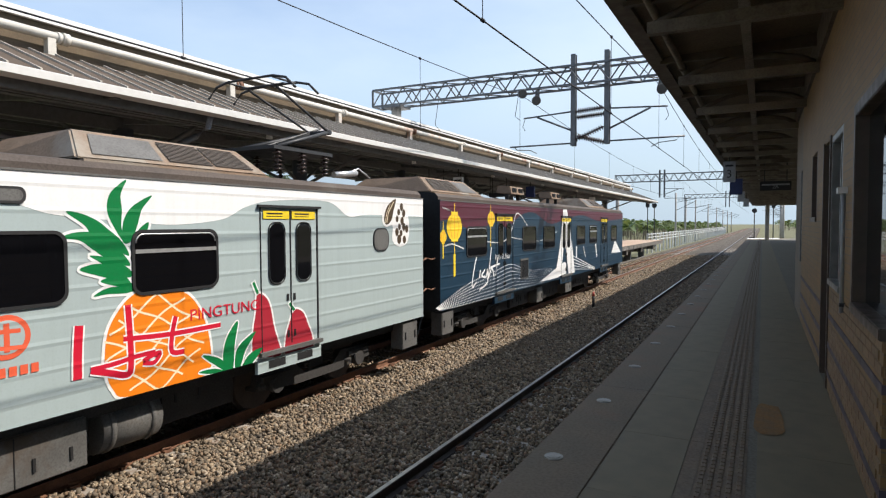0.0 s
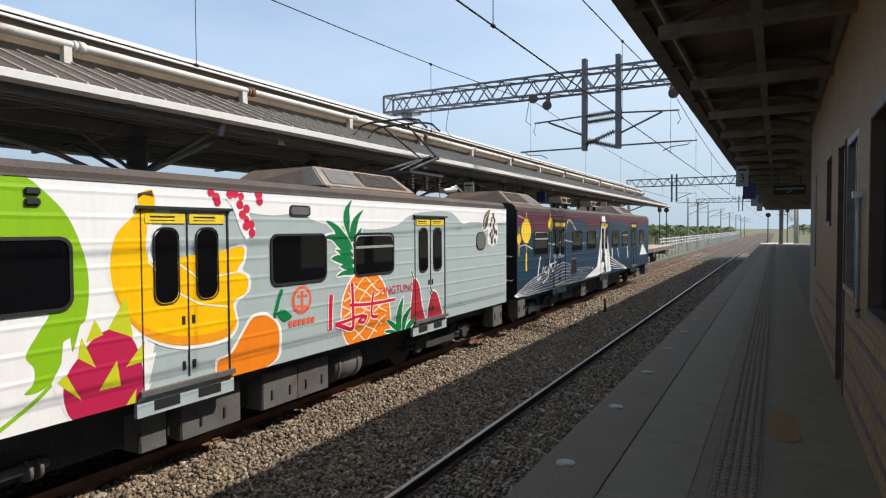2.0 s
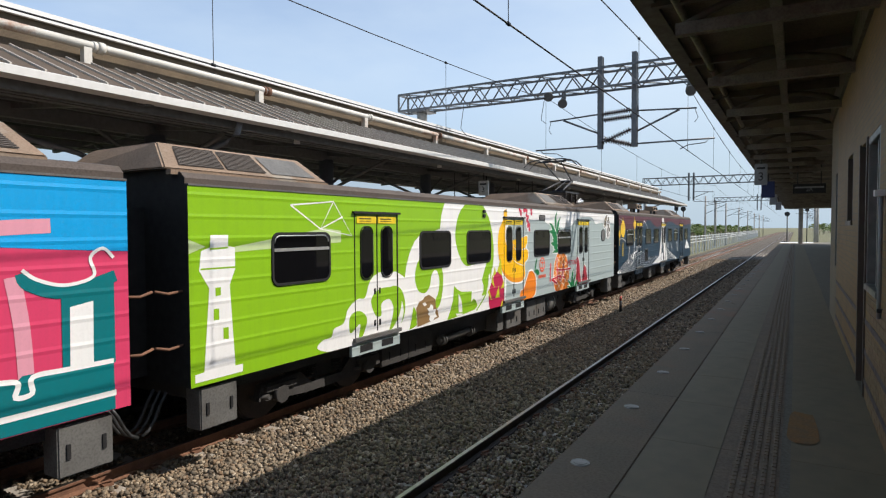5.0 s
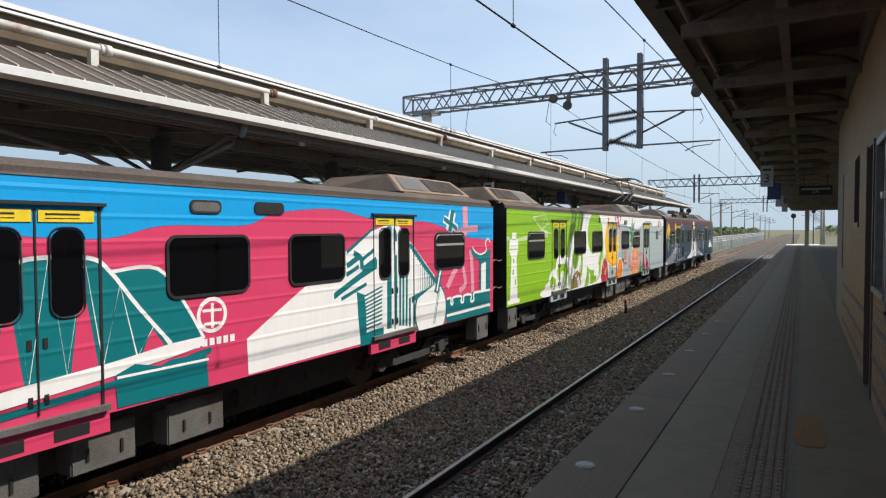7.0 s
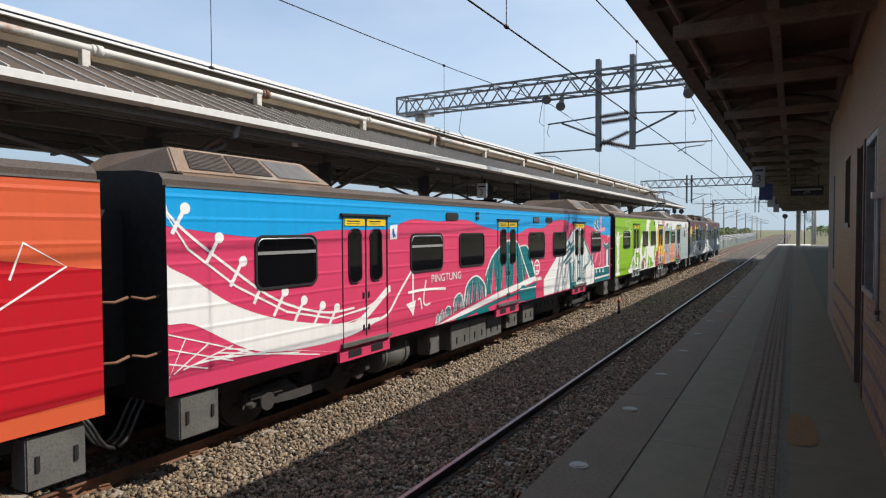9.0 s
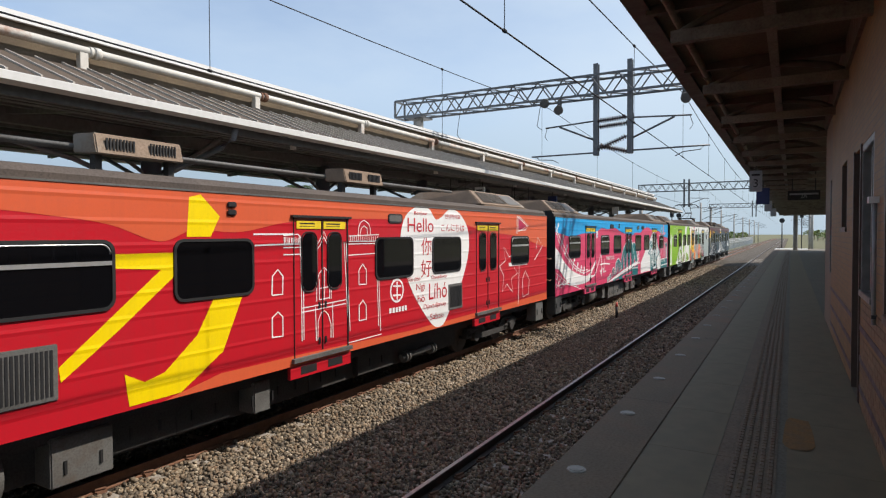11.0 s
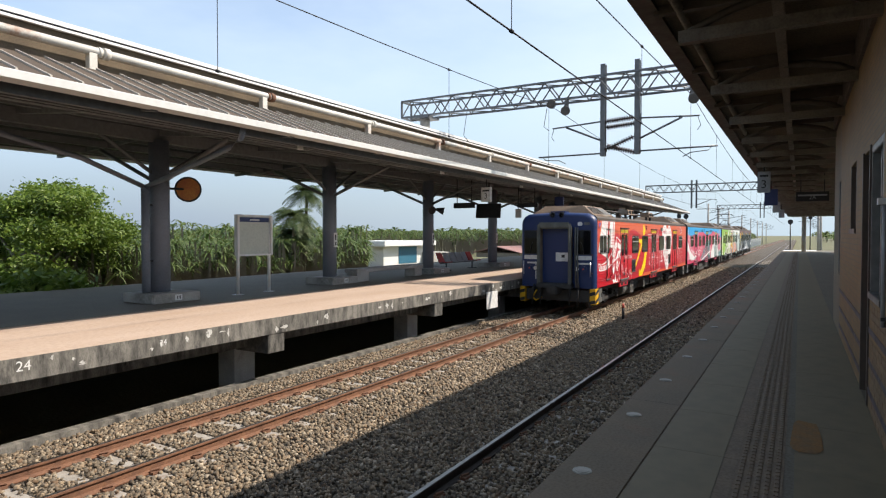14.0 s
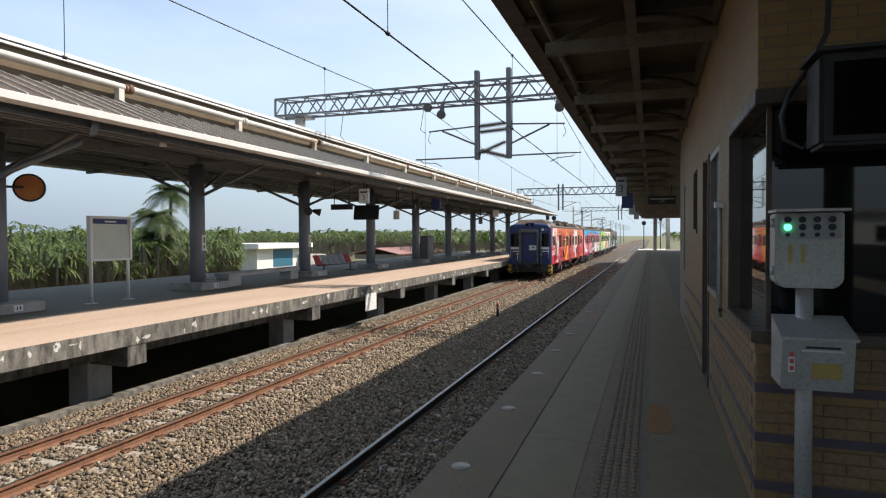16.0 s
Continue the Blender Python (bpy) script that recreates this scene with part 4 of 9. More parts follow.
boxes("sheet", M["faded"], t, (-13.48, -13.42, 11.6, 12.74, 1.13, 2.19))
boxes("header", M["sign_navy"], t, (-13.42, -13.415, 11.62, 12.72, 2.04, 2.17), label="navy title strip")
boxes("bar", M["sign_white"], t, (-13.414, -13.412, 12.0, 12.35, 2.08, 2.12))
for y in (11.6, 12.74):
    boxes("foot", M["white_paint"], t, (-13.55, -13.35, y - 0.12, y + 0.12, 0.006, 0.02))

M["disc_ochre"] = surface("ochre_and_red_disc", (0.45, 0.20, 0.03), (0.30, 0.06, 0.03), 3.5, 30, 0.5, stain=(0.36, 0.05, 0.04))
t = thing("round_sign", "round ochre and red disc in a dark rim on the column", "sign")
bm = bmesh.new()
add_tube(bm, (-13.80, 10.29, 2.86), (-13.75, 10.25, 2.86), 0.33, 32)
part("rim", bm, M["black"], t)
bm = bmesh.new()
add_tube(bm, (-13.755, 10.254, 2.86), (-13.742, 10.244, 2.86), 0.285, 32)
part("disc", bm, M["disc_ochre"], t)
bm = bmesh.new()
add_tube(bm, (-13.95, 9.7, 2.86), (-13.80, 10.28, 2.86), 0.03, 8)
part("arm", bm, M["black"], t)
t = thing("bench", "long grey concrete bench between two columns", "bench")
boxes("seat", M["concrete"], t, (-13.95, -13.35, 16.75, 21.1, 0.34, 0.46), bevel=0.02)
boxes("leg", M["concrete"], t, (-13.9, -13.4, 16.8, 17.5, 0.0, 0.34), bevel=0.015)
boxes("leg", M["concrete"], t, (-13.9, -13.4, 20.5, 21.05, 0.0, 0.34), bevel=0.015)

M["seat_grey"] = plain("grey_seat_shell", (0.30, 0.31, 0.34), 0.4)
M["seat_red"] = plain("red_seat_shell", (0.42, 0.03, 0.03), 0.4)
t = thing("seat_row", "row of linked grey and red waiting seats on a steel beam", "seats")
boxes("beam", M["dark_steel"], t, (-14.3, -14.22, 24.0, 27.6, 0.34, 0.40))
for i in range(6):
    y = 24.2 + 0.58 * i
    bm = bmesh.new()
    add_prism(bm, [(-14.0, 0.43), (-14.42, 0.40), (-14.62, 0.82), (-14.66, 0.82), (-14.48, 0.37), (-14.0, 0.39)], "y", y, y + 0.5)
    part("seat", bm, M["seat_red"] if i in (0, 5) else M["seat_grey"], t, "red seat shell" if i in (0, 5) else "", bevel=0.012)
for y in (24.5, 27.1):
    boxes("leg", M["dark_steel"], t, (-14.5, -14.0, y, y + 0.06, 0.0, 0.04))
    boxes("leg", M["dark_steel"], t, (-14.28, -14.24, y, y + 0.06, 0.04, 0.36))

hung_sign(-10.45, -10.05, 20.6, 2.93, 3.48, "sign_white", "white box sign with the platform number 3", "3")
boards = [(-12.9, -11.9, 22.8, 2.82, 3.05, "black"), (-10.7, -9.75, 24.6, 2.88, 3.06, "black"), (-10.45, -10.0, 28.6, 3.02, 3.55, "sign_navy"), (-12.5, -12.2, 28.5, 2.55, 3.0, "sign_white"), (-10.45, -10.05, 41.0, 3.0, 3.5, "sign_white"), (-12.6, -12.3, 45.0, 2.6, 3.05, "sign_grey")]
for x0, x1, y, z0, z1, f in boards:
    hung_sign(x0, x1, y, z0, z1, f, {"black": "long black departure board under the canopy", "sign_navy": "navy and white direction sign under the canopy"}.get(f, "small pale box sign under the canopy"))
t = thing("hanging_screen", "black tilted screen hung from the canopy", "screen")
bm = bmesh.new()
add_box(bm, -0.58, 0.58, -0.06, 0.06, -0.33, 0.33)
sc_ = part("casing", bm, M["black"], t, bevel=0.015)
sc_.matrix_basis = pose(-12.2, 24.8, 2.77, -12, 0, 8)
bm = bmesh.new()
add_tube(bm, (-12.2, 24.85, 3.0), (-12.2, 24.85, 4.38), 0.03, 8)
part("hanger", bm, M["black"], t)
t = thing("loudspeaker", "pair of dark horn loudspeakers on the column", "loudspeaker")
for dy in (-0.28, 0.28):
    bm = bmesh.new()
    add_tube(bm, (-13.75, 22.5 + dy, 2.8), (-13.5, 22.5 + dy * 1.7, 2.72), 0.06, 14, 0.17)
    part("horn", bm, M["black"], t)
boxes("bracket", M["black"], t, (-13.8, -13.72, 22.2, 22.8, 2.76, 2.84))
t = thing("vending_cabinet", "grey green metal cabinet by the columns", "cabinet")
boxes("body", M["equip"], t, (-14.6, -13.9, 37.2, 38.4, 0.0, 1.7), bevel=0.02)
boxes("door", M["col_paint"], t, (-13.9, -13.88, 37.3, 38.3, 0.15, 1.6), bevel=0.005)
# plate, numbers on the concrete edge
t = thing("edge_plate", "white weathered plate hung on the platform edge", "plate")
boxes("plate", M["sign_white"], t, (FAR_EDGE + 0.01, FAR_EDGE + 0.03, 18.45, 19.3, -0.86, -0.28), bevel=0.004)
SIDE_TEXT = Matrix(((0, 0, 1, 0), (1, 0, 0, 0), (0, 1, 0, 0), (0, 0, 0, 1)))
for y, s in ((4.2, 0.2), (6.32, 0.13)):
    t = thing("edge_number", "white painted position number on the concrete edge", "number")
    letters("24", s, M["sign_white"], t, Matrix.Translation((FAR_EDGE + 0.008, y, -0.13)) @ SIDE_TEXT)
M["worn_white"] = surface("worn_white_paint", (0.62, 0.61, 0.58), (0.3, 0.28, 0.25), 9, 40, 0.9)
rng = random.Random(8)
t = thing("paint_patches", "flaking white patches on the stained platform edge", "paint", kind="stuff")
bm = bmesh.new()
for i in range(70):
    y, z = 3.0 + 42 * rng.random() ** 1.2, -0.06 - 0.2 * rng.random()
    w, hh = 0.03 + 0.13 * rng.random() ** 2, 0.02 + 0.1 * rng.random() ** 2
    n = 17
    vs = [bm.verts.new((FAR_EDGE + 0.006, y + w * math.cos(6.283 * k / n) * rng.uniform(0.25, 1), z + hh * math.sin(6.283 * k / n) * rng.uniform(0.3, 1))) for k in range(n)]
    bm.faces.new(vs)
part("flakes", bm, M["worn_white"], t)["kind"] = "stuff"

# small marker post between the tracks
t = thing("marker_post", "short dark marker post with red cap in the ballast", "post")
bm = bmesh.new()
add_tube(bm, (-5.45, 22.1, -1.45), (-5.45, 22.1, -0.95), 0.05, 10)
part("post", bm, M["black"], t)
bm = bmesh.new()
add_tube(bm, (-5.45, 22.1, -0.95), (-5.45, 22.1, -0.80), 0.055, 10, 0.03)
part("cap", bm, M["notice_red"], t)

# ---- greenery beyond the far platform ----
def leafy(name, cols):
    m, nt, b = mat_new(name)
    g = nt.nodes.new("ShaderNodeNewGeometry")
    cr = nt.nodes.new("ShaderNodeValToRGB")
    el = cr.color_ramp.elements
    el[0].color, el[1].color = (*cols[0], 1), (*cols[-1], 1)
    for i, c in enumerate(cols[1:-1], 1):
        el.new(i / (len(cols) - 1)).color = (*c, 1)
    nt.links.new(g.outputs["Random Per Island"], cr.inputs[0])
    n = ramp(nt, noise_of(nt, coords(nt), 0.9, 4), 0.35, 0.7)
    col = mix(nt, cr.outputs[0], mix(nt, cr.outputs[0], (0.02, 0.045, 0.008), 0.6), n)
    nt.links.new(col, b.inputs["Base Color"])
    b.inputs["Roughness"].default_value = 0.55
    tr = nt.nodes.new("ShaderNodeBsdfTranslucent")
    nt.links.new(col, tr.inputs[0])
    ms = nt.nodes.new("ShaderNodeMixShader")
    ms.inputs[0].default_value = 0.35
    out = nt.nodes["Material Output"]
    nt.links.new(b.outputs[0], ms.inputs[1])
    nt.links.new(tr.outputs[0], ms.inputs[2])
    nt.links.new(ms.outputs[0], out.inputs[0])
    return m


M["leaf_bright"] = leafy("bright_tree_leaves", [(0.08, 0.15, 0.02), (0.15, 0.235, 0.03), (0.23, 0.31, 0.05), (0.11, 0.19, 0.022)])
M["leaf_field"] = leafy("plantation_leaves", [(0.05, 0.10, 0.025), (0.10, 0.16, 0.04), (0.19, 0.22, 0.07), (0.07, 0.125, 0.03)])
M["leaf_palm"] = leafy("palm_leaves", [(0.035, 0.065, 0.02), (0.07, 0.11, 0.03), (0.13, 0.15, 0.06)])
M["bark"] = surface("pale_bark", (0.24, 0.20, 0.15), (0.12, 0.1, 0.075), 6, 40, 0.9)


def quads_object(name, P, mat, per=4):
    """Faces of per corners each from an array of corners."""
    n = len(P) // per
    me = bpy.data.meshes.new(name)
    me.vertices.add(len(P))
    me.vertices.foreach_set("co", np.ascontiguousarray(P, dtype=np.float32).ravel())
    me.loops.add(len(P))
    me.loops.foreach_set("vertex_index", np.arange(len(P), dtype=np.int32))
    me.polygons.add(n)
    me.polygons.foreach_set("loop_start", np.arange(0, len(P), per, dtype=np.int32))
    me.update()
    me.validate()
    me.materials.append(mat)
    return new(name, me)


def leaf_cards(rng, C, size, droop=0.3):
    """Small bent leaves (two quads would be dear: one diamond each) round the centres C."""
    k = len(C)
    a, e = rng.uniform(0, 6.283, k), rng.uniform(-0.9, 0.7, k)
    d = np.stack([np.cos(a) * np.cos(e), np.sin(a) * np.cos(e), np.sin(e) - droop], 1)
    d /= np.linalg.norm(d, axis=1)[:, None]
    u = np.cross(d, rng.normal(size=(k, 3)))
    u /= np.linalg.norm(u, axis=1)[:, None] + 1e-9
    s = size * rng.uniform(0.6, 1.3, (k, 1))
    return np.stack([C - d * s, C + u * s * 0.42, C + d * s, C - u * s * 0.42], 1).reshape(-1, 3)


def tree(label, at, height, clumps, leaf_mat, leaves, size, seed):
    t = thing("tree", label, "tree", "trees", at=pose(*at))
    rng = np.random.default_rng(seed)
    bm = bmesh.new()
    add_tube(bm, (0, 0, -0.2), (0.15, 0.1, height * 0.35), 0.2, 10, 0.14)
    for c in clumps:
        add_tube(bm, (0.15, 0.1, height * 0.3), (c[0] * 0.55, c[1] * 0.55, c[2] * 0.75), 0.1, 7, 0.05)
        add_tube(bm, (c[0] * 0.55, c[1] * 0.55, c[2] * 0.75), (c[0], c[1], c[2]), 0.05, 6, 0.02)
    part("trunk", bm, M["bark"], t)
    C = []
    for cx, cy, cz, r in clumps:
        k = int(leaves * r * r)
        sub = rng.normal(size=(14, 3))
        sub = sub / np.linalg.norm(sub, axis=1)[:, None] * np.array([r, r, r * 0.55]) * rng.uniform(0.55, 1.0, (14, 1))
        pick = rng.integers(0, 14, k)
        C.append(np.array([cx, cy, cz]) + sub[pick] + rng.normal(size=(k, 3)) * np.array([0.3, 0.3, 0.16]) * r)
    ob = quads_object("crown", leaf_cards(rng, np.concatenate(C), size), leaf_mat)
    ob.parent = t
    return t


rng0 = random.Random(4)
cl = []
for i in range(24):
    a, q = rng0.uniform(0, 6.28), rng0.uniform(0.1, 1) ** 0.6
    zc = 2.2 + 3.1 * (1 - q * q) * rng0.uniform(0.75, 1.05) - (0.9 if i % 3 == 0 else 0) * rng0.random()
    cl.append((4.0 * q * math.cos(a), 3.4 * q * math.sin(a), zc, rng0.uniform(0.9, 1.35)))
tree("broad leafy tree with bright green foliage beyond the platform", (-25.5, 11.9, GROUND), 5.6, cl, M["leaf_bright"], 3000, 0.085, 11)
cl2 = [(rng0.uniform(-2.5, 2.5), rng0.uniform(-3, 3), rng0.uniform(0.7, 1.9), rng0.uniform(0.7, 1.0)) for i in range(14)]
tree("low bright green bush below the tree", (-22.3, 9.3, GROUND), 1.8, cl2, M["leaf_bright"], 700, 0.17, 12)
cl3 = [(rng0.uniform(-3, 3), rng0.uniform(-3, 3), rng0.uniform(1.5, 4.8), rng0.uniform(0.9, 1.3)) for i in range(18)]
tree("broad leafy tree with bright green foliage beside the line", (-25.0, 2.0, GROUND), 5.2, cl3, M["leaf_bright"], 700, 0.16, 13)


def fronds(rng, tops, count, length, width, droop, segs=4):
    """Arching blades: strips of quads from each top."""
    P = []
    for tx, ty, tz, s in tops:
        a = rng.uniform(0, 6.283, count)
        lift = rng.uniform(0.15, 1.2, count)
        L = length * s * rng.uniform(0.7, 1.15, count)
        prev = None
        for j in range(segs + 1):
            u = j / segs
            h = L * (u * np.cos(lift * 0.8))
            z = L * (np.sin(lift) * u - droop * u * u)
            w = width * s * np.sin(np.pi * (0.12 + 0.86 * u)) * 0.5
            cx, cy = tx + np.cos(a) * h, ty + np.sin(a) * h
            l = np.stack([cx - np.sin(a) * w, cy + np.cos(a) * w, tz + z], 1)
            r = np.stack([cx + np.sin(a) * w, cy - np.cos(a) * w, tz + z], 1)
            if prev is not None:
                P.append(np.stack([prev[0], prev[1], r, l], 1).reshape(-1, 3))
            prev = (l, r)
    return np.concatenate(P)


def plantation(name, label, n, xr, yr, hr, frond, seed):
    rng = np.random.default_rng(seed)
    xs, ys = rng.uniform(*xr, n), rng.uniform(*yr, n)
    keep = (ys / -xs < 1.30) | (xs < -58) | (xs > 0) | (ys > 90)
    xs, ys = xs[keep], ys[keep]
    n = len(xs)
    hs = rng.uniform(*hr, n)
    tops = [(x, y, GROUND + h, rng.uniform(0.8, 1.2)) for x, y, h in zip(xs, ys, hs)]
    t = thing(name, label, "plantation", kind="stuff")
    ob = quads_object("leaves", fronds(rng, tops, *frond), M["leaf_field"])
    ob.parent = t
    ob["kind"] = "stuff"
    P = []
    for x, y, zt, s in tops:
        for k in range(3):
            a, b2 = 2.094 * k, 2.094 * (k + 1)
            P.append([(x + 0.07 * math.cos(a), y + 0.07 * math.sin(a), GROUND), (x + 0.07 * math.cos(b2), y + 0.07 * math.sin(b2), GROUND), (x + 0.05 * math.cos(b2), y + 0.05 * math.sin(b2), zt), (x + 0.05 * math.cos(a), y + 0.05 * math.sin(a), zt)])
    ob = quads_object("stems", np.array(P).reshape(-1, 3), M["bark"])
    ob.parent = t
    ob["kind"] = "stuff"
    return t


plantation("banana_field", "dense rows of young palms with pale stems beyond the platform", 2600, (-38, -24.5), (12, 50), (1.5, 3.1), (13, 0.8, 0.07, 0.8), 21)
plantation("banana_field", "dense dark green palm plantation stretching away", 4200, (-90, -34), (10, 190), (2.6, 4.1), (10, 1.4, 0.17, 0.75, 3), 22)
plantation("banana_field", "distant dark green palm plantation along the horizon", 2200, (-420, -60), (190, 520), (3.0, 5.5), (8, 3.4, 1.1, 0.6, 2), 23)
plantation("banana_field", "dark green growth beside the line far off", 900, (-70, -16), (95, 330), (2.0, 3.6), (8, 2.4, 0.7, 0.6, 2), 24)
plantation("banana_field", "dark green growth across the line far off", 700, (8, 120), (150, 520), (2.5, 5.0), (8, 3.2, 1.0, 0.6, 2), 25)


def palm(at, h, seed, s):
    t = thing("palm_tree", "coconut palm with drooping feathery fronds", "palm", "palm trees", at=pose(*at))
    rng = np.random.default_rng(seed)
    bm = bmesh.new()
    pts = [(0.25 * math.sin(u * 1.4), 0.1 * u, h * u) for u in (0, 0.25, 0.5, 0.75, 1.0)]
    for i, (a, b2) in enumerate(zip(pts, pts[1:])):
        add_tube(bm, a, b2, 0.16 - 0.02 * i, 10, 0.14 - 0.02 * i)
    part("trunk", bm, M["bark"], t)
    P = []
    for k in range(40):
        a = 6.283 * k / 40 + rng.uniform(-0.2, 0.2)
        lift, L = rng.uniform(-0.1, 1.25), s * rng.uniform(0.8, 1.15)
        spine = [np.array([pts[-1][0] + math.cos(a) * L * u * math.cos(lift * 0.7), pts[-1][1] + math.sin(a) * L * u * math.cos(lift * 0.7), h + L * (math.sin(lift) * u - 0.75 * u * u)]) for u in np.linspace(0, 1, 13)]
        side = np.array([-math.sin(a), math.cos(a), 0])
        for j in range(1, 13):
            c, d = spine[j], spine[j] - spine[j - 1]
            w = 0.62 * s / 2.2 * math.sin(math.pi * (0.12 + 0.8 * j / 12))
            for sg in (-1, 1):
                for q in (0, 0.5):
                    c2 = c - d * q
                    tip = c2 + side * sg * w + d * 0.8 + np.array([0, 0, -0.35 * w])
                    P += [c2, c2 + d * 0.34, tip + d * 0.16, tip]
    ob = quads_object("fronds", np.array(P), M["leaf_palm"])
    ob.parent = t
    return t


palm((-26.5, 27.9, GROUND), 6.0, 5, 1.5)
palm((-26.0, 26.3, GROUND), 4.5, 6, 1.6)
palm((-26.8, 27.2, GROUND), 3.3, 7, 1.7)

# hut and far things
M["blue_door"] = plain("blue_shutter", (0.03, 0.14, 0.22), 0.5)
t = thing("hut", "low white hut with flat white awning and blue shutter", "building", at=pose(-38, 51.5, GROUND))
boxes("wall", M["white_paint"], t, (-5, 0, 0.6, 9.5, 0, 2.2))
boxes("roof", M["white_paint"], t, (-5.6, 0.9, -0.4, 9.9, 2.2, 2.75), bevel=0.03)
boxes("shutter", M["blue_door"], t, (0.0, 0.05, 3.4, 7.0, 0.25, 2.1), label="blue roller shutter")
boxes("lean_to", M["concrete"], t, (-1, 1.4, 8.2, 12.0, 0, 1.4))
M["red_roof"] = plain("faded_red_roof", (0.30, 0.15, 0.13), 0.6)
t = thing("shed", "long low shed with faded red roof among the plants", "building", at=pose(-40, 84, GROUND - 0.75))
bm = bmesh.new()
add_prism(bm, [(-4, 1.4), (0, 2.3), (4, 1.4), (4, 1.5), (0, 2.42), (-4, 1.5)], "y", 0, 22)
part("roof", bm, M["red_roof"], t)
boxes("wall", M["pale_wall"], t, (-3.6, 3.6, 0.4, 21.6, 0, 1.42))

t = thing("trackside_fence", "white post and rail fence beside the line", "fence", kind="structure")
for z in (-0.2, 0.15, 0.5):
    boxes("rail", M["sign_white"], t, (-11.05, -10.97, 68, 230, z, z + 0.09))
for i in range(54):
    boxes("post", M["sign_white"], t, (-11.08, -10.92, 68 + 3 * i, 68.14 + 3 * i, -1.6, 0.65))


def mast(x, y, arm, h=7.0):
    t = thing("catenary_mast", "pale grey catenary mast with bracket arm", "mast", "catenary masts", at=pose(x, y, GROUND))
    bm = bmesh.new()
    add_tube(bm, (0, 0, 0), (0, 0, h + 1.0), 0.15, 10, 0.12)
    part("pole", bm, M["concrete"], t)
    bm = bmesh.new()
    add_tube(bm, (0, 0, h - 0.4), (arm, 0, h + 0.1), 0.04, 6)
    add_tube(bm, (0, 0, h - 1.6), (arm, 0, h - 0.2), 0.04, 6)
    add_tube(bm, (arm * 0.4, 0, h - 1.2), (arm * 1.1, 0, h - 1.2), 0.03, 6)
    part("bracket_arm", bm, M["galv"], t)


for i in range(7):
    mast(-11.5, 96 + 30 * i, 2.8)
    mast(2.4 + 0.8 * i, 92 + 31 * i, -3.0)
for i in range(3):
    mast(9.0 + 3 * i, 110 + 35 * i, -2.5)
far3 = gantry(121.0, -13.0, 3.0, (-12.8, 2.8), 6.4, 7.1, 4.7, (-6.0, -5.4), "grey lattice catenary gantry far down the line")


def signal_post(x, y, h, kind):
    t = thing("signal_post", "railway signal on a slim dark post", "signal", "signals", at=pose(x, y, -1.4))
    bm = bmesh.new()
    add_tube(bm, (0, 0, 0), (0, 0, h), 0.06, 8)
    part("post", bm, M["dark_steel"], t)
    if kind:
        bm = bmesh.new()
        add_tube(bm, (0, -0.1, h), (0, -0.02, h), 0.28, 18)
        part("disc", bm, M["black"], t)
    else:
        boxes("head", M["black"], t, (-0.22, 0.22, -0.18, 0.0, h - 0.9, h + 0.1), bevel=0.03)


signal_post(-0.9, 81.0, 4.6, True)
signal_post(-11.2, 74.0, 5.2, True)
signal_post(-12.6, 78.0, 6.0, False)
signal_post(1.2, 90.0, 6.0, False)
signal_post(0.6, 104.0, 6.4, False)
boxes_end = boxes("ramp_slab", M["sign_white"], NEAR, (NEAR_EDGE, 1.6, NEAR_END - 4.0, NEAR_END, 0.001, 0.008), label="pale sunlit end slab")


# ---- the train ----
CAR_L, SIDE, SILL, TOP = 19.25, 1.43, -0.21, 2.2


def where(t):
    """How far the train has run along the track."""
    return -8.455313 + 1.466015 * t + 0.209577 * t ** 2 + 0.004787 * t ** 3 - 0.000127 * t ** 4


def rounded(w, h, r, n=5):
    pts = []
    for cx, cy, a0 in ((w - r, h - r, 0), (-w + r, h - r, 90), (-w + r, -h + r, 180), (w - r, -h + r, 270)):
        for i in range(n + 1):
            a = radians(a0 + 90 * i / n)
            pts.append((cx + r * math.cos(a), cy + r * math.sin(a)))
    return pts


def car_body(t, main):
    bm = bmesh.new()
    prof = [(-SIDE, SILL), (SIDE, SILL), (SIDE, TOP), (SIDE - 0.05, TOP + 0.02), (SIDE - 0.05, TOP + 0.09), (SIDE - 0.12, TOP + 0.16), (SIDE - 0.5, TOP + 0.21), (0, TOP + 0.25),
            (-SIDE + 0.5, TOP + 0.21), (-SIDE + 0.12, TOP + 0.16), (-SIDE + 0.05, TOP + 0.09), (-SIDE + 0.05, TOP + 0.02), (-SIDE, TOP)]
    add_prism(bm, prof, "y", 0, CAR_L)
    body = part("body", bm, [main, M["roof_car"], M["rubber"]], t)
    for p in body.data.polygons:
        if p.center.z > TOP + 0.005:
            p.material_index = 1
        elif abs(p.normal.y) > 0.5:
            p.material_index = 2
    return body


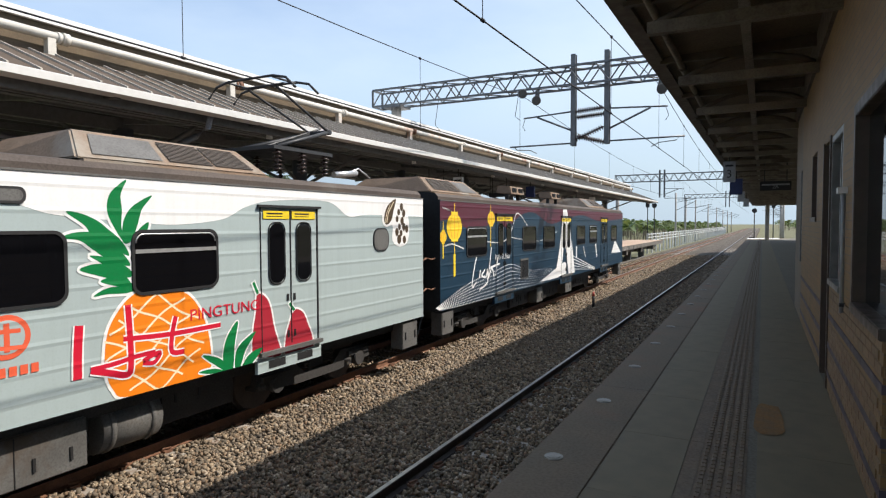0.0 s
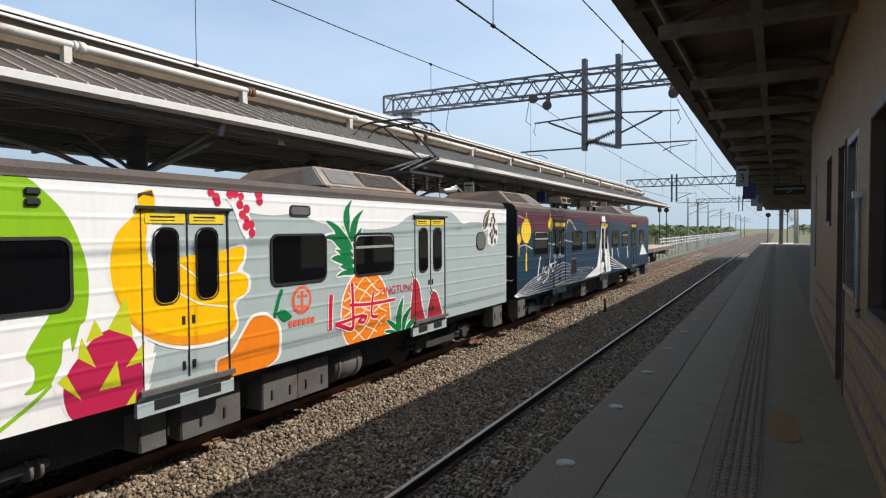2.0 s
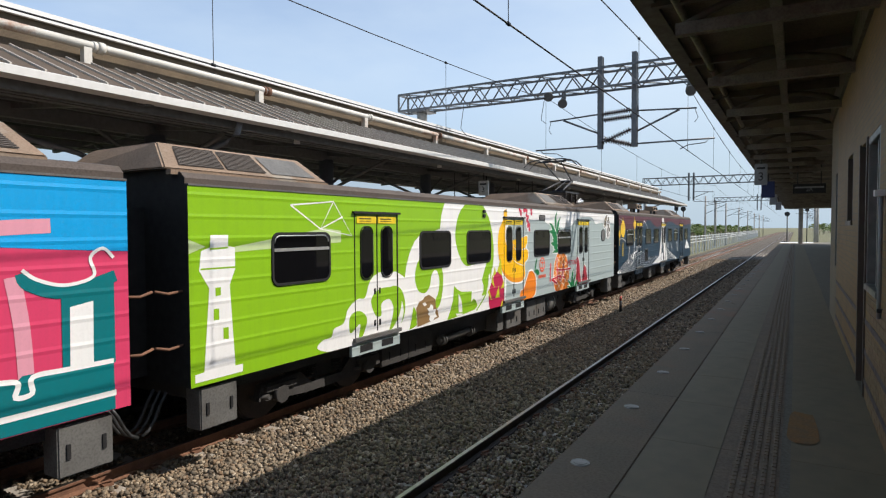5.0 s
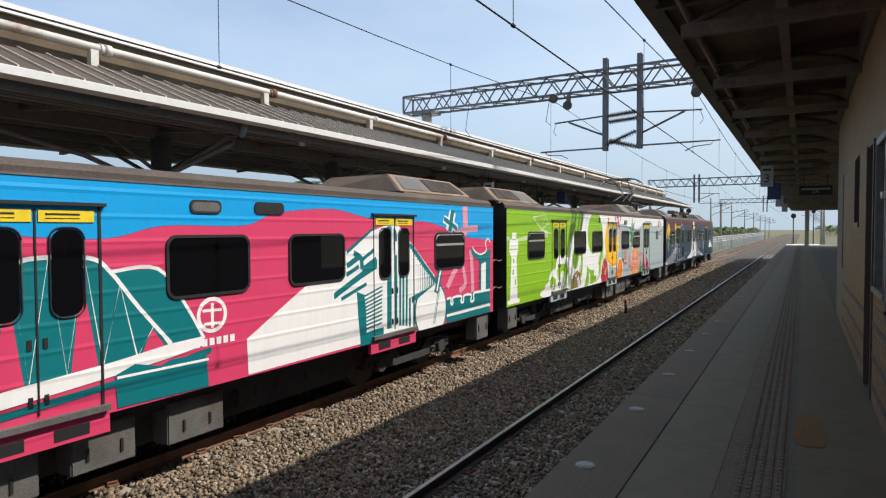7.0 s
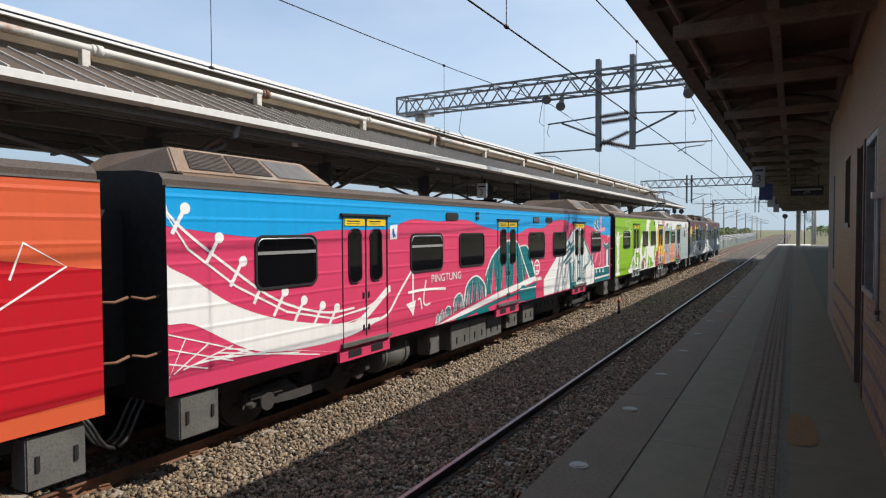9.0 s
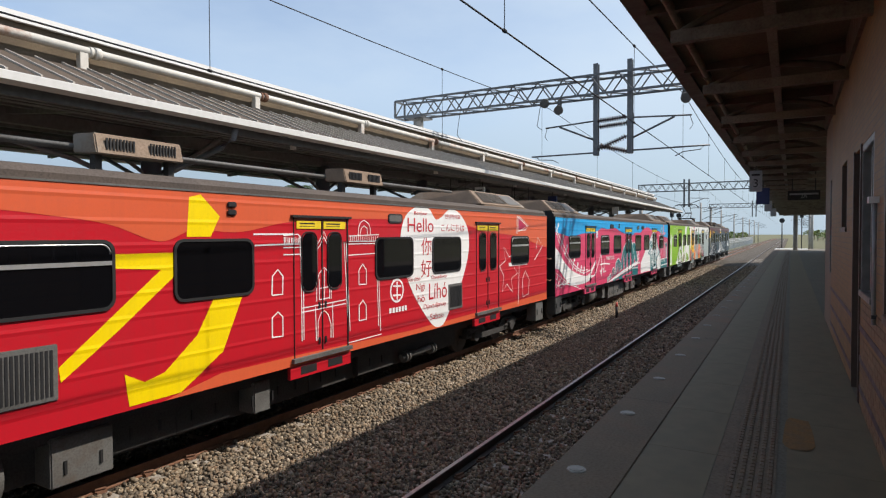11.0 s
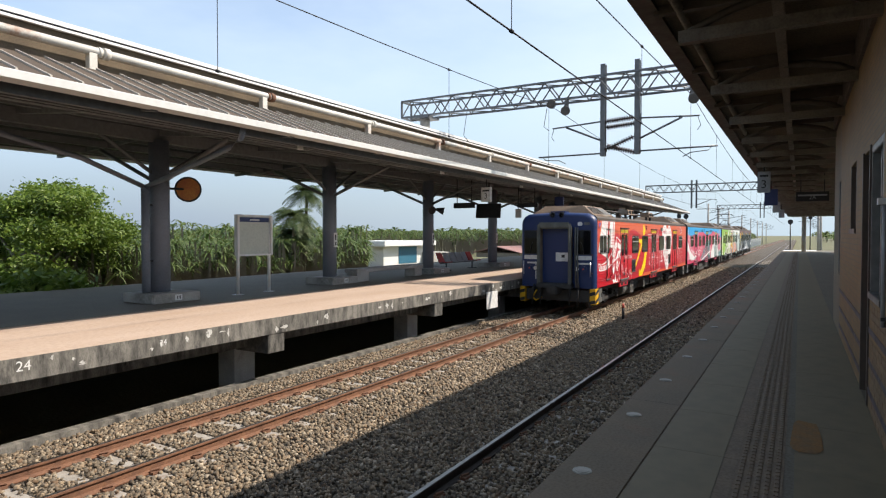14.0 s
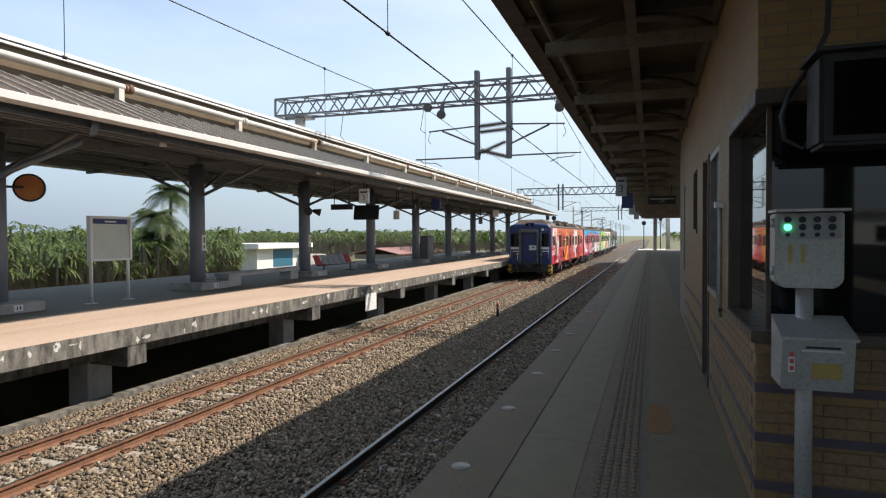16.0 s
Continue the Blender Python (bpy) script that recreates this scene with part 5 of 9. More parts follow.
def car_window(t, y, z, w, h, half=False, frame_mat="rubber", vertical=False):
    bm = bmesh.new()
    out, inn = rounded(w / 2, h / 2, 0.13), rounded(w / 2 - 0.035, h / 2 - 0.035, 0.1)
    a = [bm.verts.new((SIDE + 0.02, y + p, z + q)) for p, q in out]
    b = [bm.verts.new((SIDE + 0.02, y + p, z + q)) for p, q in inn]
    c = [bm.verts.new((SIDE - 0.004, y + p, z + q)) for p, q in out]
    d = [bm.verts.new((SIDE + 0.004, y + p, z + q)) for p, q in inn]
    n = len(out)
    for i in range(n):
        j = (i + 1) % n
        bm.faces.new((a[i], a[j], b[j], b[i]))
        bm.faces.new((c[i], c[j], a[j], a[i]))
        bm.faces.new((b[i], b[j], d[j], d[i]))
    wd = part("window", bm, M[frame_mat], t)
    bm = bmesh.new()
    bm.faces.new([bm.verts.new((SIDE + 0.0115, y + p, z + q)) for p, q in inn])
    part("pane", bm, M["dark_glass"], wd)
    if half:
        boxes("bar", M["alu"], wd, (SIDE + 0.01, SIDE + 0.024, y - w / 2 + 0.04, y + w / 2 - 0.04, z + h * 0.14, z + h * 0.2), label="bright aluminium sash bar")
        bm = bmesh.new()
        arc = rounded(w / 2 - 0.05, h / 2 - 0.05, 0.1)
        arc = [(p, q) for p, q in arc if q > h * 0.16]
        arc.sort(key=lambda p: p[0])
        add_path(bm, [(SIDE + 0.014, y + p, z + q) for p, q in arc], 0.01, 5)
        part("sash", bm, M["alu"], wd)
    return wd


def car_door(t, y, main, w=1.2, yellow=True):
    d = boxes("door", M["rubber"], t, (SIDE - 0.002, SIDE + 0.0125, y - w / 2 - 0.008, y - w / 2 + 0.004, -0.1, 1.93), (SIDE - 0.002, SIDE + 0.0125, y + w / 2 - 0.008, y + w / 2 + 0.02, -0.1, 1.93),
              (SIDE - 0.002, SIDE + 0.0122, y - 0.009, y + 0.009, -0.06, 1.9))
    boxes("drip_rail", M["rubber"], d, (SIDE, SIDE + 0.05, y - w / 2 - 0.06, y + w / 2 + 0.06, 1.93, 1.965))
    boxes("step", M["equip"], d, (SIDE - 0.03, SIDE + 0.06, y - w / 2 - 0.06, y + w / 2 + 0.06, -0.16, -0.1), label="grey steel door step")
    boxes("step_well", main, d, (SIDE - 0.06, SIDE - 0.004, y - w / 2 - 0.08, y + w / 2 + 0.08, -0.4, SILL + 0.002), label="painted step well below the door")
    for s in (-1, 1):
        bm = bmesh.new()
        bm.faces.new([bm.verts.new((SIDE + 0.014, y + s * 0.285 + p, 1.28 + q)) for p, q in rounded(0.145, 0.42, 0.11)])
        part("door_pane", bm, M["dark_glass"], d)
        bm = bmesh.new()
        o = rounded(0.165, 0.44, 0.12)
        add_path(bm, [(SIDE + 0.012, y + s * 0.285 + p, 1.28 + q) for p, q in o + o[:1]], 0.009, 5)
        part("pane_seal", bm, M["rubber"], d)
        if yellow:
            boxes("notice", M["yellow"], d, (SIDE + 0.004, SIDE + 0.013, y + s * 0.29 - 0.26, y + s * 0.29 + 0.26, 1.77, 1.885), label="yellow door notice strip")
            boxes("bar", M["rubber"], d, (SIDE + 0.0135, SIDE + 0.0145, y + s * 0.29 - 0.2, y + s * 0.29 + 0.12, 1.835, 1.855), (SIDE + 0.0135, SIDE + 0.0145, y + s * 0.29 - 0.2, y + s * 0.29 + 0.12, 1.80, 1.81))
        for z in (0.08, 0.62):
            boxes("grip", M["rubber"], d, (SIDE + 0.004, SIDE + 0.014, y + s * 0.07 - 0.02, y + s * 0.07 + 0.02, z - 0.05, z + 0.05))
        boxes("step_slot", M["rubber"], d, (SIDE - 0.01, SIDE + 0.0, y + s * 0.3 - 0.17, y + s * 0.3 + 0.17, -0.36, -0.245))
    return d


WHEELS = []


def car_running_gear(t, boxes_at):
    for by in (2.85, CAR_L - 2.85):
        bm = bmesh.new()
        for s in (-1, 1):
            add_prism(bm, [(by - 1.45, -0.78), (by - 1.4, -0.55), (by - 0.6, -0.52), (by - 0.35, -0.72), (by + 0.35, -0.72), (by + 0.6, -0.52), (by + 1.4, -0.55), (by + 1.45, -0.78), (by + 0.5, -0.86), (by - 0.5, -0.86)], "x", s * 0.98 - 0.06, s * 0.98 + 0.06)
        add_box(bm, -0.95, 0.95, by - 0.25, by + 0.25, -0.7, -0.4)
        bg_ = part("bogie", bm, M["under"], t, "grimy steel bogie frame")
        for ay in (by - 1.05, by + 1.05):
            bm = bmesh.new()
            add_tube(bm, (1.0, ay, RAIL + 0.43), (1.12, ay, RAIL + 0.43), 0.13, 14)
            part("axle_box", bm, M["under"], bg_)
            bm = bmesh.new()
            add_tube(bm, (0.85, ay - 0.4, -0.75), (1.12, ay - 0.28, -0.72), 0.04, 8)
            add_box(bm, 1.0, 1.1, ay - 0.3, ay + 0.3, -0.66, -0.58)
            part("damper", bm, M["under"], bg_)
            w = bmesh.new()
            for s in (-1, 1):
                add_tube(w, (s * 0.5, 0, 0), (s * 0.53, 0, 0), 0.46, 32)
                add_tube(w, (s * 0.53, 0, 0), (s * 0.63, 0, 0), 0.43, 32)
                for a in range(4):
                    add_box(w, s * 0.632 - 0.006, s * 0.632 + 0.006, -0.03, 0.03, 0.14, 0.3, Matrix.Rotation(radians(90 * a), 4, "X"))
            add_tube(w, (-0.6, 0, 0), (0.6, 0, 0), 0.07, 10)
            ob = part("wheelset", w, M["dark_rail"], t)
            ob.location = (0, ay, RAIL + 0.43)
            WHEELS.append((ob, ay))
        for s in (-0.3, 0.3):
            bm = bmesh.new()
            add_path(bm, [(0.97 + 0.09 * math.cos(k * 1.05), by + s + 0.09 * math.sin(k * 1.05), -0.68 + 0.0085 * k) for k in range(30)], 0.016, 5)
            part("spring", bm, M["under"], bg_)
    boxes("underframe", M["under"], t, (-1.15, 1.15, 0.2, CAR_L - 0.2, -0.42, SILL + 0.005), (-0.9, 0.9, 4.6, CAR_L - 4.6, -0.85, -0.4))
    for kind, y0, y1, z0 in boxes_at:
        if kind == "tank":
            bm = bmesh.new()
            add_tube(bm, (0.88, y0, -0.62), (0.88, y1, -0.62), 0.3, 20)
            for yy in (y0 + 0.12, y1 - 0.12):
                add_tube(bm, (0.88, yy - 0.03, -0.62), (0.88, yy + 0.03, -0.62), 0.315, 20)
            part("air_tank", bm, M["equip"], t, "grey cylindrical air tank", smooth=False)
        elif kind == "pipe":
            bm = bmesh.new()
            add_tube(bm, (0.98, y0, -0.74), (0.98, y1, -0.70), 0.06, 12)
            for yy in (y0 + 0.1, y0 + 0.2, y1 - 0.2, y1 - 0.1):
                add_tube(bm, (0.98, yy - 0.02, -0.74), (0.98, yy + 0.02, -0.74), 0.11, 14)
            part("air_pipe", bm, M["equip"], t, "grey flanged pipe")
        else:
            xo = 1.2 if kind == "box" else 1.0
            bx = boxes("equipment_box", M["equip"] if kind == "box" else M["under"], t, (0.4, xo, y0, y1, z0, SILL - 0.16), bevel=0.015, label="grey underfloor equipment box")
            n = max(1, round((y1 - y0) / 0.8))
            for i in range(n):
                c = y0 + (i + 0.5) * (y1 - y0) / n
                for q in (-0.185, 0.185):
                    boxes("panel_latch", M["rubber"], bx, (xo - 0.005, xo + 0.015, c + q - 0.015, c + q + 0.015, z0 + 0.12, z0 + 0.26))
                if i:
                    boxes("panel_gap", M["rubber"], bx, (xo - 0.005, xo + 0.006, y0 + i * (y1 - y0) / n - 0.005, y0 + i * (y1 - y0) / n + 0.005, z0 + 0.01, SILL - 0.18))


def ac_unit(t, y0, y1, grille_first):
    """Roof unit: a sloped casing with a panel of grille and a plain panel."""
    bm = bmesh.new()
    za, zb = TOP + 0.2, TOP + 0.56
    lo = [(-1.22, y0 - 0.1), (1.22, y0 - 0.1), (1.22, y1 + 0.1), (-1.22, y1 + 0.1)]
    hi = [(-0.72, y0 + 0.18), (0.78, y0 + 0.1), (0.78, y1 - 0.1), (-0.72, y1 - 0.18)]
    a = [bm.verts.new((x, y, za)) for x, y in lo]
    b = [bm.verts.new((x, y, zb)) for x, y in hi]
    for i in range(4):
        bm.faces.new((a[i], a[(i + 1) % 4], b[(i + 1) % 4], b[i]))
    bm.faces.new(b)
    bm.faces.new(a[::-1])
    u = part("air_conditioner", bm, M["ac_tan"], t, "weathered tan roof air conditioner", bevel=0.02)
    nrm = Vector((zb - za, 0, 0.44)).normalized()

    def on(f, g, lift=0.012):
        x = 1.22 + (0.78 - 1.22) * g
        inset = 0.05 + 0.22 * g
        y = (y0 - 0.1 + inset) + (y1 - y0 + 0.2 - 2 * inset) * f
        return Vector((x, y, za + (zb - za) * g)) + nrm * lift

    spans = [(0.06, 0.31, True), (0.33, 0.58, True), (0.62, 0.95, False)] if grille_first else [(0.05, 0.38, False), (0.42, 0.67, True), (0.69, 0.94, True)]
    for f0, f1, gr in spans:
        bm = bmesh.new()
        bm.faces.new([bm.verts.new(on(*q)) for q in ((f0, 0.15), (f1, 0.15), (f1, 0.86), (f0, 0.86))])
        p = part("grille" if gr else "cover_panel", bm, M["grille"] if gr else M["equip"], u)
        if gr:
            bm = bmesh.new()
            for i in range(13):
                g = 0.17 + 0.68 * i / 12
                add_tube(bm, on(f0, g, 0.016), on(f1, g, 0.016), 0.007, 4, caps=False)
            part("slats", bm, M["roof_car"], u)
    boxes("foot_rail", M["ac_tan"], u, (1.18, 1.27, y0 - 0.05, y1 + 0.05, za - 0.07, za - 0.01))


def small_roof_box(t, y):
    bm = bmesh.new()
    add_prism(bm, [(0.5, TOP + 0.42), (0.98, TOP + 0.38), (0.92, TOP + 0.62), (0.5, TOP + 0.64)], "y", y - 0.55, y + 0.55)
    u = part("roof_resistor", bm, M["ac_tan"], t, "tan louvred roof box", bevel=0.015)
    bm = bmesh.new()
    for s in (-1, 1):
        for i in range(9):
            yy = y + s * 0.27 - 0.16 + i * 0.04
            add_box(bm, 0.955, 0.975, yy - 0.01, yy + 0.01, TOP + 0.44, TOP + 0.57)
    part("louvre", bm, M["rubber"], u)
    for dy in (-0.46, 0.46):
        boxes("leg", M["under"], u, (0.75, 0.85, y + dy - 0.04, y + dy + 0.04, TOP + 0.15, TOP + 0.42))


def vestibule(t):
    """Gangway bellows and cables at both ends of a car."""
    for y, s in ((0, -1), (CAR_L, 1)):
        boxes("gangway", M["rubber"], t, (-0.6, 0.6, min(y, y + s * 0.36), max(y, y + s * 0.36), -0.15, 1.95))
        for x in (0.75, 0.88, 1.0):
            bm = bmesh.new()
            pts = [(x, y + s * 0.02, -0.3)] + [(x, y + s * (0.05 + 0.3 * u), -0.3 - 0.45 * math.sin(math.pi * u * 0.5)) for u in (0.2, 0.45, 0.7, 1.0)]
            add_path(bm, pts, 0.022, 6)
            part("jumper_cable", bm, M["dark_steel"], t, "drooping jumper cable")
        boxes("end_box", M["equip"], t, (1.1, 1.38, y - s * 0.45 - 0.28, y - s * 0.45 + 0.28, -0.78, SILL - 0.05), bevel=0.015, label="pale grey equipment box")
        for q in (-0.18, 0.18):
            boxes("panel_latch", M["rubber"], t, (1.375, 1.395, y - s * 0.45 + q - 0.02, y - s * 0.45 + q + 0.02, -0.6, -0.45))
        for z in (0.3, 0.95):
            bm = bmesh.new()
            add_path(bm, [(1.3, y - s * 0.01, z), (1.32, y + s * 0.2, z - 0.02), (1.3, y + s * 0.36, z + 0.02)], 0.018, 6)
            part("handrail", bm, M["rust"], t)


M["yellow"] = plain("yellow_notice", (0.85, 0.62, 0.02), 0.5)
DOORS = (3.7, 9.5, 15.3)
WINDOWS = (1.9, 5.65, 7.55, 11.45, 13.35, 17.25)


def base_car(label, main, n, halves, skip=(), gear=()):
    t = thing("train_car", label, "train car", "cars of the electric train")
    car_body(t, main)
    for i, y in enumerate(WINDOWS):
        if i not in skip:
            car_window(t, y, 1.265, 1.2, 0.74, i in halves)
    for y in DOORS:
        car_door(t, y, main)
    car_running_gear(t, gear)
    vestibule(t)
    boxes("drip_strip", M["equip"], t, (SIDE - 0.06, SIDE + 0.012, 0, CAR_L, TOP + 0.0, TOP + 0.022))
    return t


GEAR_A = [("dark", 5.2, 6.6, -0.8), ("box", 7.0, 7.6, -0.85), ("dark", 7.8, 9.6, -0.85), ("box", 10.2, 11.0, -0.85), ("dark", 11.4, 13.6, -0.8)]
GEAR_B = [("dark", 4.4, 6.2, -0.9), ("pipe", 6.5, 8.1, -0.8), ("box", 9.0, 9.35, -0.9), ("box", 9.55, 10.5, -0.92), ("box", 10.9, 12.35, -0.9), ("tank", 12.55, 13.3, -0.9), ("dark", 13.4, 14.2, -0.7)]
GEAR_C = [("tank", 4.5, 5.4, -0.9), ("box", 6.1, 6.5, -0.85), ("box", 7.0, 9.6, -0.92), ("box", 9.9, 10.6, -0.85), ("box", 11.0, 11.8, -0.86), ("dark", 12.2, 14.2, -0.75)]
GEAR_D = [("tank", 4.5, 5.3, -0.8), ("box", 5.7, 6.35, -0.88), ("dark", 6.45, 8.1, -0.8), ("box", 8.35, 8.65, -0.8), ("dark", 8.7, 10.6, -0.82), ("dark", 10.9, 12.0, -0.82), ("pipe", 12.3, 13.6, -0.6)]
M["p_blue"] = paint("car_navy", (0.006, 0.03, 0.058))
M["p_grey"] = paint("car_pale_grey", (0.36, 0.43, 0.43))
M["p_pink"] = paint("car_pink", (0.62, 0.05, 0.13))
M["p_red"] = paint("car_red", (0.48, 0.008, 0.018))
CARS = []
car_a = base_car("electric train car wrapped in navy and maroon night artwork", M["p_blue"], 1, (0, 4), gear=GEAR_A)
car_b = base_car("electric train car wrapped in green, white and pale grey fruit artwork", M["p_grey"], 0, (0, 4), (5,), gear=GEAR_B)
car_c = base_car("electric train car wrapped in pink, sky blue and teal bridge artwork", M["p_pink"], -1, (0, 1, 5), gear=GEAR_C)
car_d = base_car("electric train driving car in red artwork with blue cab end", M["p_red"], -2, (1, 5), (0,), gear=GEAR_D)
CARS = [(car_a, 20.0), (car_b, 0.0), (car_c, -20.0), (car_d, -40.0)]


# ---- artwork on the car sides: thin vinyl shapes in the plane of the side (along the car, height) ----
LIV = {"sky": (0.0, 0.32, 0.68), "teal": (0.0, 0.155, 0.175), "white": (0.79, 0.79, 0.78), "pale": (0.68, 0.30, 0.38), "sign_blue": (0.02, 0.13, 0.5), "orange": (0.62, 0.105, 0.04), "yellow_paint": (0.85, 0.62, 0.0),
       "p_green": (0.23, 0.46, 0.01), "pale_green": (0.50, 0.62, 0.32), "brown": (0.25, 0.15, 0.06), "crimson": (0.45, 0.015, 0.07), "lime": (0.52, 0.55, 0.02), "banana": (0.88, 0.48, 0.0),
       "banana_dark": (0.06, 0.035, 0.015), "banana_shade": (0.80, 0.30, 0.01), "berry": (0.55, 0.02, 0.06), "mango": (0.80, 0.21, 0.01), "leaf": (0.0, 0.17, 0.045), "coral": (0.70, 0.11, 0.05), "cream": (0.82, 0.70, 0.50),
       "bell": (0.36, 0.02, 0.035), "scarlet": (0.58, 0.01, 0.035), "maroon": (0.085, 0.012, 0.026), "lantern": (0.85, 0.58, 0.03)}
for k_, c_ in LIV.items():
    M[k_] = paint("vinyl_" + k_, c_)


USED = {}


def level(layer, car=None):
    """Every shape of a layer lies a hair above the one before it."""
    if car is None:
        return SIDE + 0.001 + 0.0015 * layer
    k = USED[(car.name, layer)] = USED.get((car.name, layer), 0) + 1
    return SIDE + 0.001 + 0.0015 * layer + 0.00001 * k


def shape(car, mat, pts, layer, name="artwork"):
    pts = [(min(max(y, 0.0), CAR_L), min(max(z, SILL + 0.002), TOP - 0.002)) for y, z in pts]
    clean = [p for i, p in enumerate(pts) if p != pts[i - 1]]
    if len(clean) < 3:
        return None
    bm = bmesh.new()
    x = level(layer, car)
    f = bm.faces.new([bm.verts.new((x, y, z)) for y, z in clean])
    f.normal_update()
    if f.normal.x < 0:
        f.normal_flip()
    bmesh.ops.triangulate(bm, faces=[f])
    me = bpy.data.meshes.new(name)
    bm.to_mesh(me)
    bm.free()
    me.materials.append(M[mat])
    ob = new(name, me)
    ob.parent = car
    return ob


def poly(car, mat, pts, layer):
    return shape(car, mat, pts, layer)


def curve_of(pts, closed, n=6):
    """A smooth line through the points."""
    P = [Vector(p) for p in pts]
    k = len(P)
    out = []
    for i in range(k if closed else k - 1):
        if closed:
            a, b, c, d = P[i - 1], P[i], P[(i + 1) % k], P[(i + 2) % k]
        else:
            a, b, c, d = P[max(i - 1, 0)], P[i], P[i + 1], P[min(i + 2, k - 1)]
        for j in range(n):
            t = j / n
            q = 0.5 * ((2 * b) + (c - a) * t + (2 * a - 5 * b + 4 * c - d) * t * t + (3 * b - a - 3 * c + d) * t ** 3)
            out.append((q.x, q.y))
    if not closed:
        out.append((P[-1].x, P[-1].y))
    return out


def blobc(car, mat, pts, layer):
    return shape(car, mat, curve_of(pts, True), layer)


def zone(car, mat, wave, layer):
    line = curve_of(wave, False)
    return shape(car, mat, line + [(line[-1][0], TOP), (line[0][0], TOP)], layer, "colour_band")


def disc(car, mat, pts, layer, tall=1.0):
    (cy, cz), (ey, _) = pts
    r = abs(ey - cy)
    return shape(car, mat, [(cy + r * math.cos(6.2832 * i / 28), cz + tall * r * math.sin(6.2832 * i / 28)) for i in range(28)], layer)


def stroke(car, mat, pts, layer, width):
    line = curve_of(pts, False, 5) if len(pts) > 2 and width > 0.03 else pts
    L, R = [], []
    for i, p in enumerate(line):
        a, b = Vector(line[max(i - 1, 0)]), Vector(line[min(i + 1, len(line) - 1)])
        d = (b - a)
        d = d.normalized() if d.length > 1e-6 else Vector((1, 0))
        nrm = Vector((-d.y, d.x)) * width / 2
        L.append((p[0] + nrm.x, p[1] + nrm.y))
        R.append((p[0] - nrm.x, p[1] - nrm.y))
    bm = bmesh.new()
    x = level(layer, car)
    lim = lambda q: (x, min(max(q[0], 0), CAR_L), min(max(q[1], SILL + 0.002), TOP - 0.002))
    l, r = [bm.verts.new(lim(q)) for q in L], [bm.verts.new(lim(q)) for q in R]
    for i in range(len(line) - 1):
        f = bm.faces.new((l[i], r[i], r[i + 1], l[i + 1]))
        f.normal_update()
        if f.normal.x < 0:
            f.normal_flip()
    me = bpy.data.meshes.new("artwork_line")
    bm.to_mesh(me)
    bm.free()
    me.materials.append(M[mat])
    ob = new("artwork_line", me)
    ob.parent = car
    return ob


def outlined(car, mat, pts, layer, rim):
    """A smooth closed shape on a slightly larger white one."""
    line = curve_of(pts, True)
    area = sum(p[0] * line[(i + 1) % len(line)][1] - line[(i + 1) % len(line)][0] * p[1] for i, p in enumerate(line))
    grown = []
    for i, p in enumerate(line):
        d = Vector(line[(i + 1) % len(line)]) - Vector(line[i - 1])
        d = d.normalized() if d.length > 1e-6 else Vector((1, 0))
        sg = 1 if area > 0 else -1
        grown.append((p[0] + sg * d.y * rim, p[1] - sg * d.x * rim))
    shape(car, "white", grown, layer)
    return shape(car, mat, line, layer + 1)


def lattice(car, mat, centre, ry, rz, step, layer, width):
    """Two families of slanting lines kept inside an oval."""
    for sg in (-1, 1):
        k = -12
        while k <= 12:
            line = []
            for i in range(41):
                u = -1.6 + 3.2 * i / 40
                a, b = u * ry, sg * u * ry * 0.62 + k * step
                b += 0.03 * math.sin(9 * a + k)
                if (a / ry) ** 2 + (b / rz) ** 2 < 0.96:
                    line.append((centre[0] + a, centre[1] + b))
            if len(line) > 3:
                stroke(car, mat, line, layer, width)
            k += 1


def dots(car, mat, pts, layer, r):
    line = curve_of(pts, False, 14)
    bm = bmesh.new()
    x = level(layer, car)
    for y, z in line:
        z = min(max(z, SILL + r), TOP - r)
        bm.faces.new([bm.verts.new((x, y + 1.6 * r * math.cos(1.0472 * i), z + r * math.sin(1.0472 * i))) for i in range(6)])
    o = part("artwork_dots", bm, M[mat], car)
    o["kind"] = "stuff"
    return o


def side_text(car, text, y0, y1, z, size, mat, layer):
    me = as_mesh(text, 1.0)
    xs = [v.co.x for v in me.vertices]
    ys = [v.co.y for v in me.vertices]
    if not xs:
        return None
    w, h = max(xs) - min(xs), max(ys) - min(ys)
    cx, cy = (max(xs) + min(xs)) / 2, (max(ys) + min(ys)) / 2
    for v in me.vertices:
        v.co = (0, (v.co.x - cx) / w * (y1 - y0), (v.co.y - cy) / h * size)
    me.materials.append(M[mat])
    ob = new("lettering", me)
    ob.parent = car
    ob.location = (level(layer, car), (y0 + y1) / 2, z)
    return ob


def bars(car, mat, y0, y1, z0, z1, n, layer):
    for i in range(n):
        a = y0 + (y1 - y0) * i / n
        shape(car, mat, [(a, z0), (a + (y1 - y0) / n * 0.7, z0), (a + (y1 - y0) / n * 0.7, z1), (a, z1)], layer, "writing_bar")


